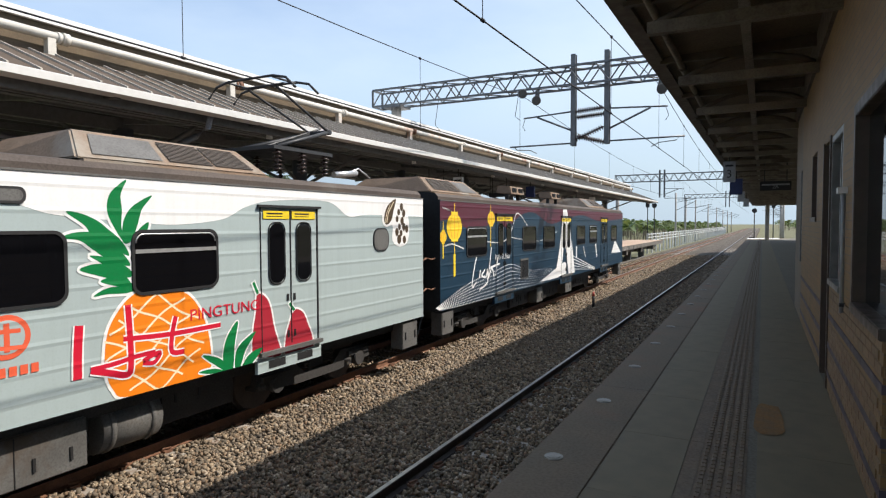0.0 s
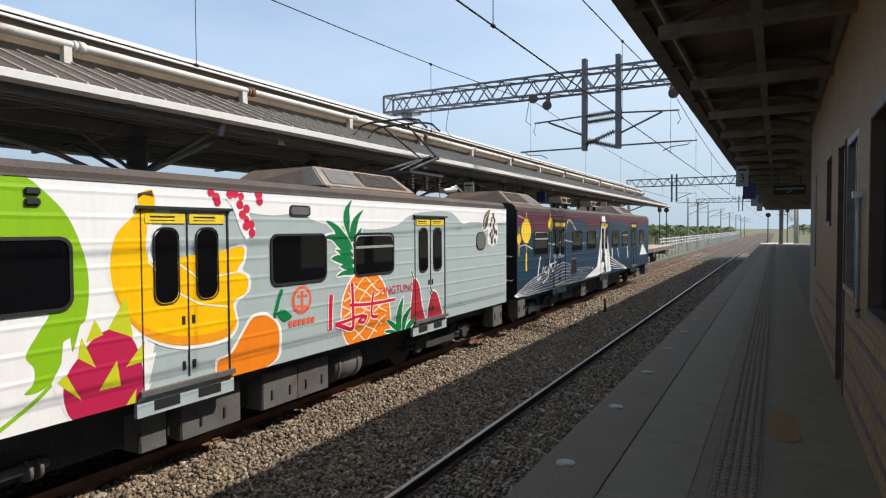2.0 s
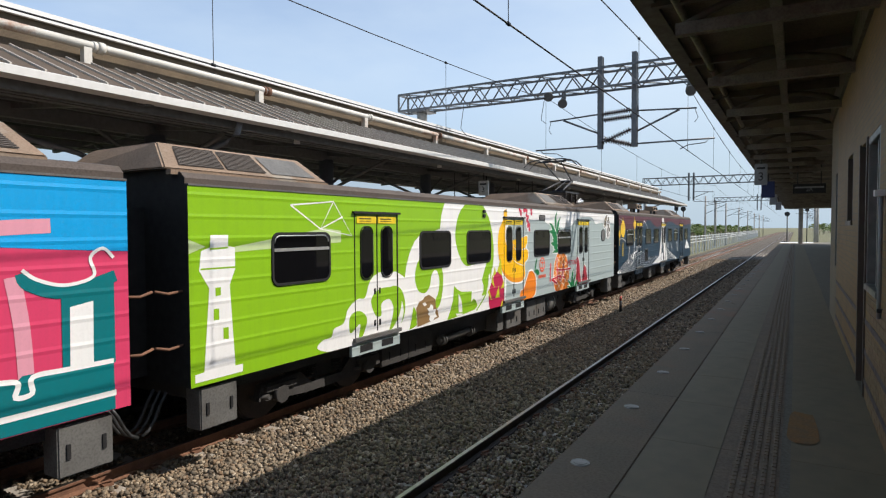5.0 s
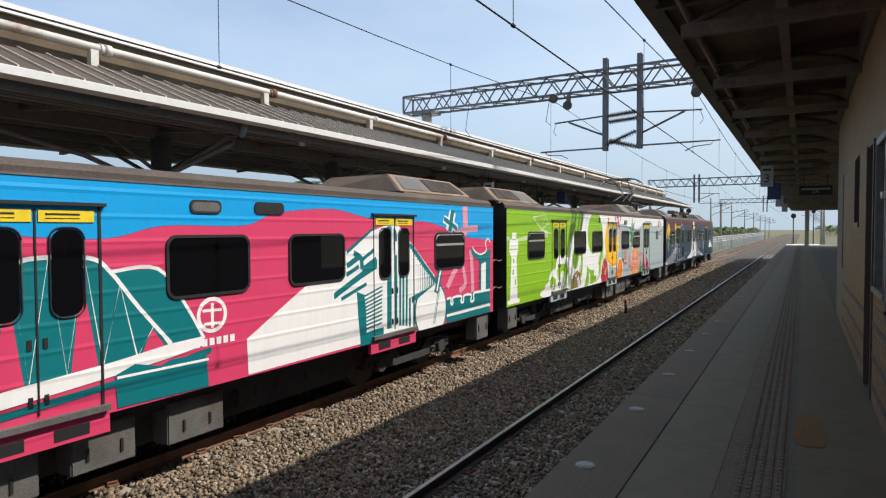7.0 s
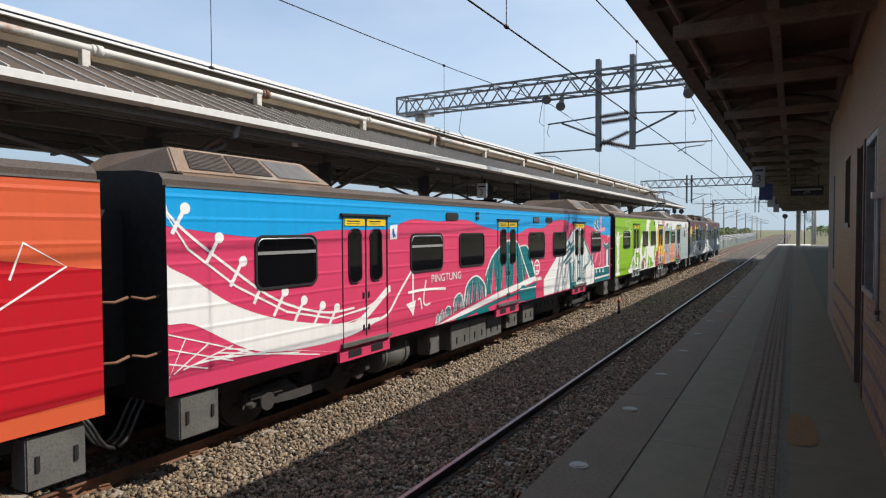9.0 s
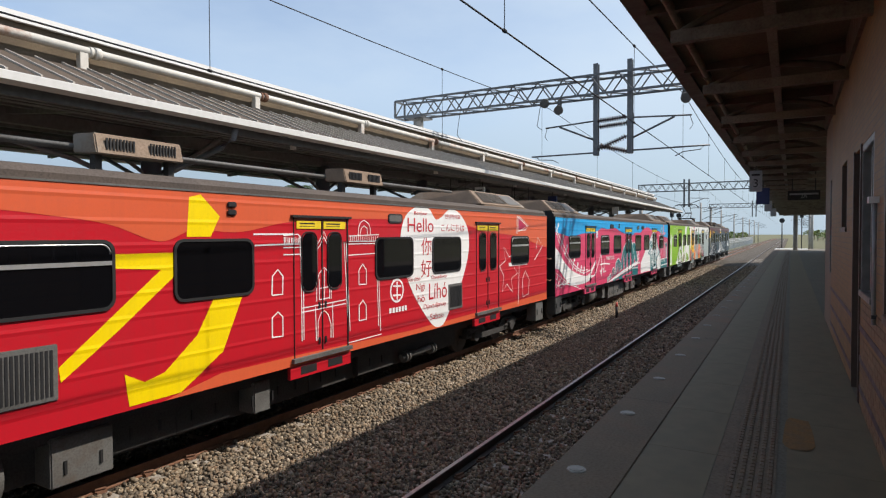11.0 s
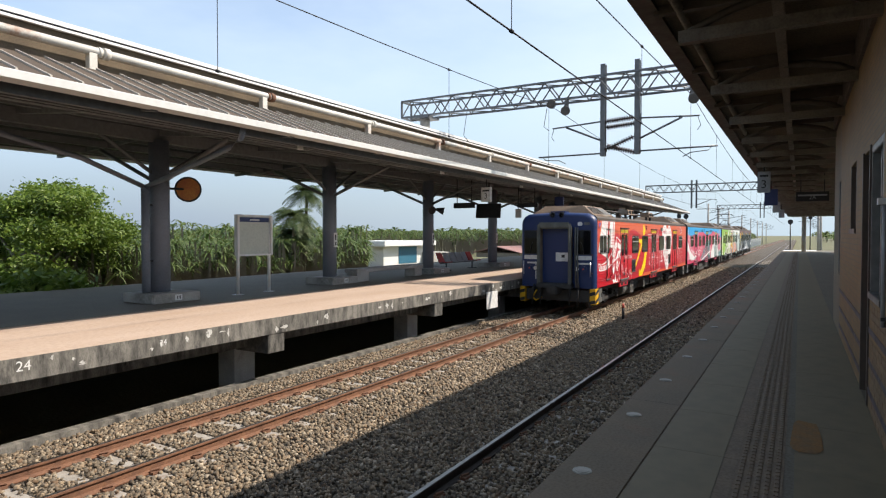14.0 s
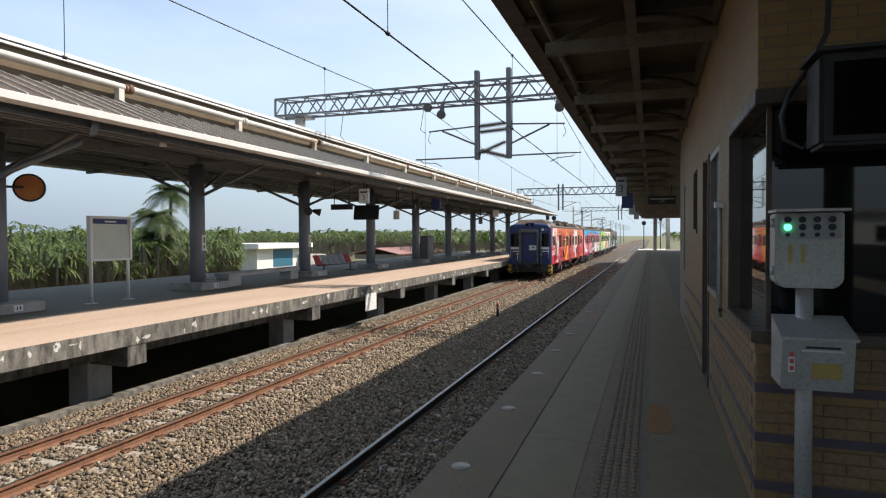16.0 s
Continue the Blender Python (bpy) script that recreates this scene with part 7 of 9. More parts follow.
outlined(car_b, "mango", [(12.41,0.24),(12.45,0.53),(12.56,0.73),(12.72,0.89),(12.93,0.96),(13.23,0.93),(13.47,0.85),(13.64,0.66),(13.76,0.39),(13.81,0.10),(13.80,-0.12),(13.61,-0.23),(13.20,-0.26),(12.63,-0.20),(12.50,-0.09),(12.43,0.08)], 3, 0.035)
lattice(car_b, "cream", (13.06, 0.33), 0.67, 0.59, 0.27, 5, 0.024)
outlined(car_b, "leaf", [(12.66,1.51),(12.53,1.71),(12.48,1.86),(12.51,2.01),(12.59,2.10),(12.71,2.18),(12.64,2.02),(12.65,1.86),(12.64,1.68)], 3, 0.03)
outlined(car_b, "leaf", [(12.65,1.51),(12.66,1.71),(12.74,1.86),(12.88,1.96),(13.02,2.02),(12.89,1.86),(12.83,1.68),(12.74,1.50)], 3, 0.03)
outlined(car_b, "leaf", [(12.05,1.82),(12.19,1.81),(12.36,1.74),(12.48,1.65),(12.64,1.51),(12.72,1.35),(12.54,1.44),(12.33,1.53),(12.24,1.68)], 3, 0.03)
outlined(car_b, "leaf", [(12.00,1.56),(12.12,1.61),(12.30,1.61),(12.48,1.52),(12.64,1.39),(12.73,1.24),(12.51,1.30),(12.32,1.43),(12.18,1.53)], 3, 0.03)
outlined(car_b, "leaf", [(12.28,1.37),(12.44,1.35),(12.60,1.29),(12.76,1.16),(12.70,1.11),(12.54,1.19),(12.38,1.30)], 3, 0.03)
outlined(car_b, "leaf", [(12.17,1.23),(12.32,1.28),(12.47,1.26),(12.63,1.18),(12.74,1.03),(12.67,1.02),(12.53,1.10),(12.35,1.16)], 3, 0.03)
outlined(car_b, "leaf", [(12.39,1.09),(12.57,1.14),(12.70,1.08),(12.80,0.97),(12.63,1.01)], 3, 0.03)
outlined(car_b, "leaf", [(12.31,0.94),(12.44,1.01),(12.60,1.02),(12.78,0.97),(12.67,0.94),(12.47,0.95)], 3, 0.03)
outlined(car_b, "leaf", [(12.78,1.49),(12.84,1.63),(12.97,1.72),(12.94,1.60),(12.86,1.49)], 3, 0.03)
outlined(car_b, "leaf", [(14.10,-0.22),(14.00,-0.08),(14.06,0.20),(14.26,0.41),(14.20,0.10),(14.17,-0.19)], 4, 0.02)
outlined(car_b, "leaf", [(14.20,-0.22),(14.25,0.05),(14.58,0.22),(14.39,-0.01),(14.28,-0.23)], 4, 0.02)
outlined(car_b, "leaf", [(14.29,-0.26),(14.45,-0.08),(14.70,-0.03),(14.53,-0.19),(14.36,-0.27)], 4, 0.02)
outlined(car_b, "leaf", [(14.10,-0.25),(13.92,-0.14),(13.68,0.05),(13.92,-0.02),(14.17,-0.22)], 4, 0.02)
outlined(car_b, "leaf", [(14.15,-0.28),(13.91,-0.23),(13.62,-0.15),(13.87,-0.15)], 4, 0.02)
outlined(car_b, "bell", [(14.62,0.73),(14.78,0.67),(14.87,0.51),(14.94,0.21),(15.07,-0.18),(14.88,-0.20),(14.66,-0.15),(14.52,-0.10),(14.53,0.20),(14.59,0.50)], 3, 0.03)
outlined(car_b, "bell", [(15.36,0.42),(15.55,0.36),(15.67,0.15),(15.77,-0.09),(15.73,-0.33),(15.20,-0.26),(15.17,0.01),(15.26,0.25)], 3, 0.03)
stroke(car_b, "white", [(14.54,0.91),(14.63,0.72)], 4, 0.09)
stroke(car_b, "leaf", [(14.55,0.90),(14.63,0.73)], 5, 0.045)
stroke(car_b, "white", [(15.25,0.54),(15.36,0.40)], 4, 0.09)
stroke(car_b, "leaf", [(15.26,0.53),(15.36,0.41)], 5, 0.045)
stroke(car_b, "white", [(12.15,0.66),(12.13,0.41),(12.12,0.11)], 5.5, 0.125)
stroke(car_b, "scarlet", [(12.15,0.66),(12.13,0.41),(12.12,0.11)], 6, 0.09)
stroke(car_b, "white", [(12.69,0.81),(12.71,0.43),(12.71,0.11),(12.65,0.04),(12.47,0.10),(12.26,0.17)], 5.5, 0.10500000000000001)
stroke(car_b, "scarlet", [(12.69,0.81),(12.71,0.43),(12.71,0.11),(12.65,0.04),(12.47,0.10),(12.26,0.17)], 6, 0.07)
stroke(car_b, "white", [(12.26,0.18),(12.51,0.19),(12.78,0.22),(13.02,0.23)], 5.5, 0.085)
stroke(car_b, "scarlet", [(12.26,0.18),(12.51,0.19),(12.78,0.22),(13.02,0.23)], 6, 0.05)
stroke(car_b, "white", [(12.63,0.44),(13.22,0.40),(13.97,0.40)], 5.5, 0.09)
stroke(car_b, "scarlet", [(12.63,0.44),(13.22,0.40),(13.97,0.40)], 6, 0.055)
stroke(car_b, "white", [(12.86,0.15),(12.93,0.18),(13.08,0.21),(13.00,0.11),(12.86,0.13)], 5.5, 0.085)
stroke(car_b, "scarlet", [(12.86,0.15),(12.93,0.18),(13.08,0.21),(13.00,0.11),(12.86,0.13)], 6, 0.05)
stroke(car_b, "white", [(13.30,0.60),(13.25,0.41),(13.24,0.19),(13.41,0.16)], 5.5, 0.095)
stroke(car_b, "scarlet", [(13.30,0.60),(13.25,0.41),(13.24,0.19),(13.41,0.16)], 6, 0.06)
blobc(car_b, "white", [(18.17,2.21),(17.82,2.06),(17.74,1.76),(17.87,1.64),(18.09,1.66),(18.08,1.39),(18.32,1.26),(18.61,1.33),(18.70,1.60),(18.62,1.99),(18.54,2.19)], 3)
blobc(car_b, "banana_dark", [(18.21,2.17),(17.92,2.03),(17.80,1.79),(17.89,1.68),(18.05,1.77),(18.15,2.00)], 4)
stroke(car_b, "cream", [(18.13,2.11),(17.95,1.91),(17.89,1.72)], 5, 0.02)
stroke(car_b, "cream", [(18.01,2.06),(17.88,1.87),(17.85,1.72)], 5, 0.015)
disc(car_b, "banana_dark",[(18.41,2.02),(18.47,2.02)],4,1.3)
disc(car_b, "banana_dark",[(18.31,1.92),(18.36,1.92)],4,1.3)
disc(car_b, "banana_dark",[(18.49,1.9),(18.55,1.9)],4,1.3)
disc(car_b, "banana_dark",[(18.25,1.79),(18.3,1.79)],4,1.3)
disc(car_b, "banana_dark",[(18.43,1.75),(18.49,1.75)],4,1.3)
disc(car_b, "banana_dark",[(18.33,1.64),(18.38,1.64)],4,1.3)
disc(car_b, "banana_dark",[(18.49,1.64),(18.55,1.64)],4,1.3)
disc(car_b, "banana_dark",[(18.24,1.54),(18.3,1.54)],4,1.3)
disc(car_b, "banana_dark",[(18.39,1.52),(18.44,1.52)],4,1.3)
disc(car_b, "banana_dark",[(18.6,1.6),(18.66,1.6)],4,1.3)
disc(car_b, "banana_dark",[(18.32,1.4),(18.39,1.4)],4,1.3)
disc(car_b, "banana_dark",[(18.51,1.39),(18.57,1.39)],4,1.3)
poly(car_b, "white", [(6.01,2.20),(5.88,1.96),(5.82,1.67),(5.47,1.61),(5.06,1.55),(4.87,1.43),(4.72,1.24),(4.60,1.00),(4.55,0.78),(4.44,0.84),(4.30,0.90),(4.21,0.92),(4.03,0.87),(3.88,0.70),(3.80,0.50),(3.77,-0.29),(8.92,-0.38),(8.98,2.39)], 1)
blobc(car_b, "white", [(2.21,-0.13),(2.31,-0.01),(2.51,0.01),(2.58,0.13),(2.81,0.19),(2.92,0.40),(3.16,0.53),(3.36,0.54),(3.50,0.80),(3.76,0.93),(4.12,0.90),(4.40,0.71),(4.66,0.39),(4.56,-0.22),(4.33,-0.29),(3.58,-0.30),(2.76,-0.27)], 2)
blobc(car_b, "p_green", [(3.64,0.21),(3.53,0.48),(3.76,0.64),(4.18,0.63),(4.43,0.41),(4.33,0.08),(4.05,-0.12),(4.18,0.23),(4.06,0.44),(3.82,0.39),(3.81,0.19)], 3)
blobc(car_b, "p_green", [(2.97,-0.00),(2.97,0.27),(3.22,0.33),(3.41,0.17),(3.30,-0.08),(3.19,-0.10),(3.22,0.12)], 3)
blobc(car_b, "p_green", [(4.07,0.64),(4.29,0.65),(4.46,0.54),(4.55,0.33),(4.53,0.12),(4.42,-0.04),(4.50,0.16),(4.46,0.35),(4.33,0.43),(4.19,0.39),(4.06,0.46)], 3)
blobc(car_b, "p_green", [(7.69,2.21),(7.90,2.07),(8.12,1.82),(8.27,1.44),(8.31,1.10),(8.26,0.76),(8.09,0.41),(7.86,0.17),(7.68,0.15),(7.76,0.24),(7.77,0.38),(7.70,0.51),(7.82,0.72),(7.91,0.90),(7.60,0.90),(7.24,0.88),(7.00,0.86),(6.77,0.95),(6.59,1.15),(6.48,1.37),(6.45,1.56),(6.50,1.77),(6.61,1.98),(6.77,2.12),(6.94,2.20),(7.30,2.22)], 2)
poly(car_b, "p_green", [(6.39,0.48),(6.53,0.39),(6.73,0.32),(7.19,0.29),(7.16,0.06),(7.28,0.12),(7.38,0.07),(7.47,-0.05),(7.34,-0.13),(6.78,-0.17),(6.13,-0.23),(6.11,-0.19),(6.22,-0.04),(6.35,0.19)], 2)
poly(car_b, "white", [(6.58,0.29),(6.65,0.23),(6.72,0.10),(6.75,-0.12),(6.58,-0.10)], 3)
poly(car_b, "white", [(6.44,-0.11),(6.78,-0.15),(6.72,-0.18),(6.51,-0.17)], 3)
stroke(car_b, "p_green", [(7.94,0.21),(7.75,0.05),(7.41,-0.16)], 3, 0.04)
blobc(car_b, "p_green", [(5.06,1.10),(4.94,0.97),(4.89,0.77),(4.93,0.60),(5.04,0.48),(5.25,0.44),(5.41,0.55),(5.48,0.75),(5.58,0.85),(5.71,0.82),(5.79,0.62),(5.74,0.40),(5.64,0.26),(5.66,0.08),(5.80,0.16),(5.90,0.37),(5.94,0.66),(5.91,0.83),(5.84,0.94),(5.51,0.96),(5.17,1.03)], 2)
poly(car_b, "p_green", [(4.83,0.22),(4.93,0.11),(4.94,-0.15),(4.69,-0.20),(4.77,0.01)], 3)
poly(car_b, "brown", [(4.92,0.17),(5.03,0.29),(5.15,0.31),(5.24,0.37),(5.38,0.39),(5.62,0.28),(5.64,0.13),(5.71,0.04),(5.76,-0.10),(5.45,-0.14),(5.11,-0.17),(4.96,-0.18),(4.95,0.02)], 4)
poly(car_b, "white", [(5.14,0.24),(5.24,0.26),(5.30,0.20),(5.21,0.18)], 5)
poly(car_b, "white", [(5.31,0.13),(5.40,0.13),(5.44,0.20),(5.53,0.16),(5.54,0.08),(5.64,0.08),(5.61,0.01),(5.69,-0.08),(5.59,-0.09),(5.48,-0.16),(5.37,-0.10),(5.42,-0.04),(5.33,0.02),(5.39,0.05)], 5)
poly(car_b, "white", [(7.92,0.20),(8.02,0.38),(8.04,0.59),(8.11,0.62),(8.13,0.44),(8.21,0.73),(8.30,0.79),(8.39,0.73),(8.51,0.80),(8.71,1.03),(8.76,0.74),(8.84,0.62),(8.87,0.50),(8.94,0.51),(8.95,0.27),(9.06,0.31),(8.96,-0.06),(9.01,0.00),(8.90,-0.21),(8.70,-0.33),(8.08,-0.24),(7.99,-0.00)], 3)
blobc(car_b, "crimson", [(8.08,-0.16),(8.03,0.06),(8.07,0.25),(8.21,0.43),(8.38,0.60),(8.59,0.64),(8.77,0.51),(8.87,0.25),(8.89,-0.05),(8.77,-0.24),(8.49,-0.26),(8.20,-0.25)], 4)
poly(car_b, "lime", [(8.71,0.98),(8.50,0.65),(8.78,0.52)], 5)
poly(car_b, "lime", [(8.22,0.61),(8.18,0.40),(8.36,0.27)], 5)
poly(car_b, "lime", [(8.59,0.30),(8.39,0.02),(8.63,0.02)], 5)
poly(car_b, "lime", [(7.97,0.20),(8.21,-0.04),(8.06,0.26)], 5)
poly(car_b, "lime", [(8.92,0.46),(8.69,0.21),(8.89,0.23)], 5)
poly(car_b, "lime", [(8.36,0.77),(8.26,0.54),(8.45,0.60)], 5)
poly(car_b, "lime", [(8.81,-0.05),(8.68,-0.24),(8.79,-0.23)], 5)
disc(car_a, "lantern", [(0.68, 1.62), (1.06, 1.62)], 3, 0.82)
stroke(car_a, "banana_shade", [(0.57,1.90),(0.46,1.63),(0.57,1.35)], 4, 0.025)
stroke(car_a, "banana_shade", [(0.68,1.90),(0.68,1.62),(0.68,1.35)], 4, 0.025)
stroke(car_a, "banana_shade", [(0.80,1.90),(0.91,1.62),(0.79,1.35)], 4, 0.025)
poly(car_a, "lantern", [(0.52,1.97),(0.85,1.97),(0.85,1.89),(0.52,1.88)], 4)
poly(car_a, "lantern", [(0.52,1.37),(0.85,1.36),(0.85,1.29),(0.52,1.30)], 4)
disc(car_a, "lantern", [(0.13, 1.41), (0.29, 1.4)], 3, 0.81)
stroke(car_a, "banana_shade", [(0.09,1.53),(0.04,1.41),(0.09,1.28)], 4, 0.025)
stroke(car_a, "banana_shade", [(0.13,1.53),(0.13,1.41),(0.13,1.28)], 4, 0.025)
stroke(car_a, "banana_shade", [(0.18,1.53),(0.23,1.40),(0.18,1.28)], 4, 0.025)
poly(car_a, "lantern", [(0.06,1.56),(0.21,1.56),(0.21,1.52),(0.06,1.52)], 4)
poly(car_a, "lantern", [(0.06,1.29),(0.20,1.29),(0.20,1.26),(0.06,1.26)], 4)
disc(car_a, "lantern", [(2.78, 1.82), (3.02, 1.82)], 3, 0.71)
stroke(car_a, "banana_shade", [(2.70,1.97),(2.63,1.82),(2.70,1.66)], 4, 0.025)
stroke(car_a, "banana_shade", [(2.78,1.97),(2.78,1.82),(2.78,1.66)], 4, 0.025)
stroke(car_a, "banana_shade", [(2.85,1.97),(2.92,1.82),(2.85,1.66)], 4, 0.025)
poly(car_a, "lantern", [(2.67,2.01),(2.88,2.01),(2.88,1.97),(2.67,1.96)], 4)
poly(car_a, "lantern", [(2.67,1.67),(2.88,1.67),(2.88,1.63),(2.67,1.63)], 4)
stroke(car_a, "lantern", [(0.69,2.16),(0.68,1.93)], 3, 0.03)
stroke(car_a, "lantern", [(0.68,1.33),(0.68,1.01)], 3, 0.03)
stroke(car_a, "lantern", [(0.68,1.01),(0.68,0.50)], 3, 0.1)
stroke(car_a, "lantern", [(0.14,1.75),(0.13,1.54)], 3, 0.03)
stroke(car_a, "lantern", [(0.13,1.27),(0.13,0.94)], 3, 0.05)
stroke(car_a, "lantern", [(2.74,2.19),(2.74,1.98)], 3, 0.03)
stroke(car_a, "lantern", [(2.74,1.64),(2.74,1.12)], 3, 0.04)
stroke(car_a, "white", [(1.87,0.89),(1.71,0.55),(1.61,0.18),(1.87,0.27)], 4, 0.05)
stroke(car_a, "white", [(2.10,0.55),(2.04,0.36)], 4, 0.05)
stroke(car_a, "white", [(2.38,0.54),(2.17,0.41),(2.45,0.36),(2.52,0.55),(2.52,0.21),(2.04,0.07)], 4, 0.05)
stroke(car_a, "white", [(2.78,1.09),(2.67,0.63),(2.59,0.32),(2.81,0.55),(2.96,0.32)], 4, 0.05)
stroke(car_a, "white", [(3.19,0.78),(3.07,0.34)], 4, 0.05)
stroke(car_a, "white", [(2.70,0.57),(3.34,0.64)], 4, 0.05)
dots(car_a, "white", [(-0.19,-0.12),(0.85,0.15),(1.77,0.32),(3.19,0.48),(4.20,0.57),(5.58,0.32),(7.76,0.21)], 3, 0.015)
dots(car_a, "white", [(-0.17,-0.12),(0.87,0.10),(1.82,0.24),(3.19,0.38),(4.23,0.47),(5.65,0.25),(7.85,0.16)], 3, 0.015)
dots(car_a, "white", [(-0.15,-0.13),(0.89,0.05),(1.86,0.17),(3.19,0.28),(4.26,0.37),(5.72,0.18),(7.94,0.11)], 3, 0.015)
dots(car_a, "white", [(-0.12,-0.14),(0.91,-0.00),(1.91,0.10),(3.19,0.19),(4.29,0.27),(5.79,0.11),(8.03,0.06)], 3, 0.015)
dots(car_a, "white", [(-0.10,-0.15),(0.93,-0.05),(1.96,0.03),(3.19,0.09),(4.33,0.16),(5.87,0.04),(8.11,0.01)], 3, 0.015)
dots(car_a, "white", [(-0.08,-0.16),(0.95,-0.10),(2.01,-0.04),(3.19,-0.01),(4.36,0.06),(5.94,-0.03),(8.20,-0.04)], 3, 0.015)
dots(car_a, "white", [(-0.06,-0.16),(0.97,-0.15),(2.05,-0.12),(3.19,-0.11),(4.39,-0.04),(6.01,-0.10),(8.30,-0.09)], 3, 0.015)
dots(car_a, "white", [(-0.04,-0.17),(0.99,-0.20),(2.10,-0.19),(3.19,-0.21),(4.42,-0.15),(6.09,-0.17),(8.39,-0.14)], 3, 0.015)
dots(car_a, "white", [(0.11,2.05),(0.43,2.00),(0.57,1.95)], 3, 0.018)
dots(car_a, "white", [(0.16,1.20),(0.57,1.24),(1.15,1.12)], 3, 0.018)
dots(car_a, "white", [(2.38,1.26),(3.19,1.20),(3.78,1.26),(4.20,1.51),(4.63,1.99),(5.33,1.72),(5.82,1.29)], 3, 0.018)
dots(car_a, "white", [(4.20,1.32),(5.33,1.22),(6.88,1.18),(8.37,1.43)], 3, 0.018)
poly(car_a, "white", [(9.07,2.19),(9.55,2.24),(9.92,1.62),(10.30,0.79),(10.62,-0.11),(9.81,-0.11),(9.44,0.82),(9.15,1.62)], 3)
poly(car_a, "white", [(9.08,1.92),(8.70,0.85),(8.32,0.13),(8.91,0.01),(9.23,1.03)], 3)
poly(car_a, "white", [(6.62,-0.13),(8.38,0.20),(9.24,0.35),(9.52,0.29),(9.52,-0.07),(8.39,-0.14)], 3)
stroke(car_a, "white", [(10.23,0.54),(13.62,-0.13)], 3, 0.03)
stroke(car_a, "white", [(10.24,0.42),(13.62,-0.17)], 3, 0.03)
stroke(car_a, "white", [(10.24,0.29),(13.62,-0.20)], 3, 0.03)
stroke(car_a, "white", [(10.24,0.17),(13.62,-0.24)], 3, 0.03)
stroke(car_a, "white", [(10.24,0.04),(13.62,-0.28)], 3, 0.03)
stroke(car_a, "white", [(10.84,0.85),(10.84,0.45)], 3, 0.14)
stroke(car_a, "white", [(11.80,0.82),(12.15,0.39)], 3, 0.05)
stroke(car_a, "white", [(13.78,0.85),(13.99,0.30)], 3, 0.12)
stroke(car_a, "white", [(14.98,1.35),(15.64,0.84)], 3, 0.04)
poly(car_a, "white", [(17.50,0.93),(16.79,0.34),(18.80,0.31)], 3)
poly(car_c, "teal", [(14.00,1.37),(14.72,1.75),(14.92,1.82),(14.72,1.71),(14.00,1.30)], 3)
stroke(car_c, "teal", [(14.00,1.12),(14.33,1.26)], 3, 0.09)
stroke(car_c, "teal", [(14.17,1.32),(14.35,1.23),(14.38,1.05)], 3, 0.09)
stroke(car_c, "teal", [(13.99,0.98),(14.30,1.10)], 3, 0.07)
stroke(car_c, "teal", [(13.86,0.61),(14.50,0.80)], 3, 0.06)
stroke(car_c, "teal", [(14.38,1.05),(14.76,1.21)], 3, 0.06)
stroke(car_c, "teal", [(14.38,1.20),(14.71,1.36)], 3, 0.06)
poly(car_c, "teal", [(13.69,0.72),(14.30,0.98),(14.79,1.20),(14.79,1.04),(14.35,0.89),(13.69,0.62)], 3)
poly(car_c, "teal", [(14.24,0.69),(14.43,0.63),(14.47,0.40),(14.49,-0.01),(14.68,0.01),(14.96,0.02),(14.96,-0.26),(14.34,-0.24),(14.29,0.16)], 4)
stroke(car_c, "teal", [(14.44,0.60),(14.93,0.72)], 3, 0.03)
stroke(car_c, "teal", [(14.44,0.53),(14.93,0.65)], 3, 0.03)
stroke(car_c, "teal", [(14.44,0.47),(14.93,0.58)], 3, 0.03)
stroke(car_c, "teal", [(14.44,0.41),(14.92,0.51)], 3, 0.03)
stroke(car_c, "teal", [(14.44,0.35),(14.92,0.45)], 3, 0.03)
stroke(car_c, "teal", [(14.44,0.29),(14.92,0.38)], 3, 0.03)
stroke(car_c, "teal", [(14.43,0.23),(14.92,0.31)], 3, 0.03)
stroke(car_c, "teal", [(14.43,0.17),(14.92,0.24)], 3, 0.03)
stroke(car_c, "teal", [(14.43,0.11),(14.92,0.17)], 3, 0.03)
stroke(car_c, "teal", [(14.43,0.05),(14.91,0.10)], 3, 0.03)
stroke(car_c, "teal", [(15.15,1.75),(15.14,0.86),(15.13,-0.03)], 3, 0.13)
poly(car_c, "teal", [(15.27,1.71),(15.35,1.68),(15.38,1.49),(15.31,1.49),(15.31,1.30),(15.27,1.31)], 3)
stroke(car_c, "teal", [(15.35,0.91),(15.34,0.01)], 3, 0.06)
stroke(car_c, "teal", [(15.47,0.90),(15.46,-0.02)], 3, 0.06)
stroke(car_c, "teal", [(15.57,0.89),(15.56,-0.04)], 3, 0.06)
stroke(car_c, "teal", [(15.68,0.88),(15.66,-0.06)], 3, 0.06)
stroke(car_c, "teal", [(15.78,0.87),(15.77,-0.09)], 3, 0.06)
stroke(car_c, "teal", [(15.34,1.24),(15.33,0.01)], 3, 0.06)
poly(car_c, "teal", [(15.70,1.46),(15.84,1.43),(16.72,0.70),(16.67,0.63),(16.08,0.42),(15.84,0.34)], 3)
stroke(car_c, "white", [(15.76,1.37),(15.74,0.44)], 4, 0.075)
stroke(car_c, "white", [(15.82,1.33),(15.80,0.45)], 4, 0.071)
stroke(car_c, "white", [(15.87,1.28),(15.86,0.46)], 4, 0.067)
stroke(car_c, "white", [(15.93,1.23),(15.92,0.47)], 4, 0.063)
stroke(car_c, "white", [(15.99,1.18),(15.98,0.49)], 4, 0.059)
stroke(car_c, "white", [(16.05,1.13),(16.04,0.50)], 4, 0.05499999999999999)
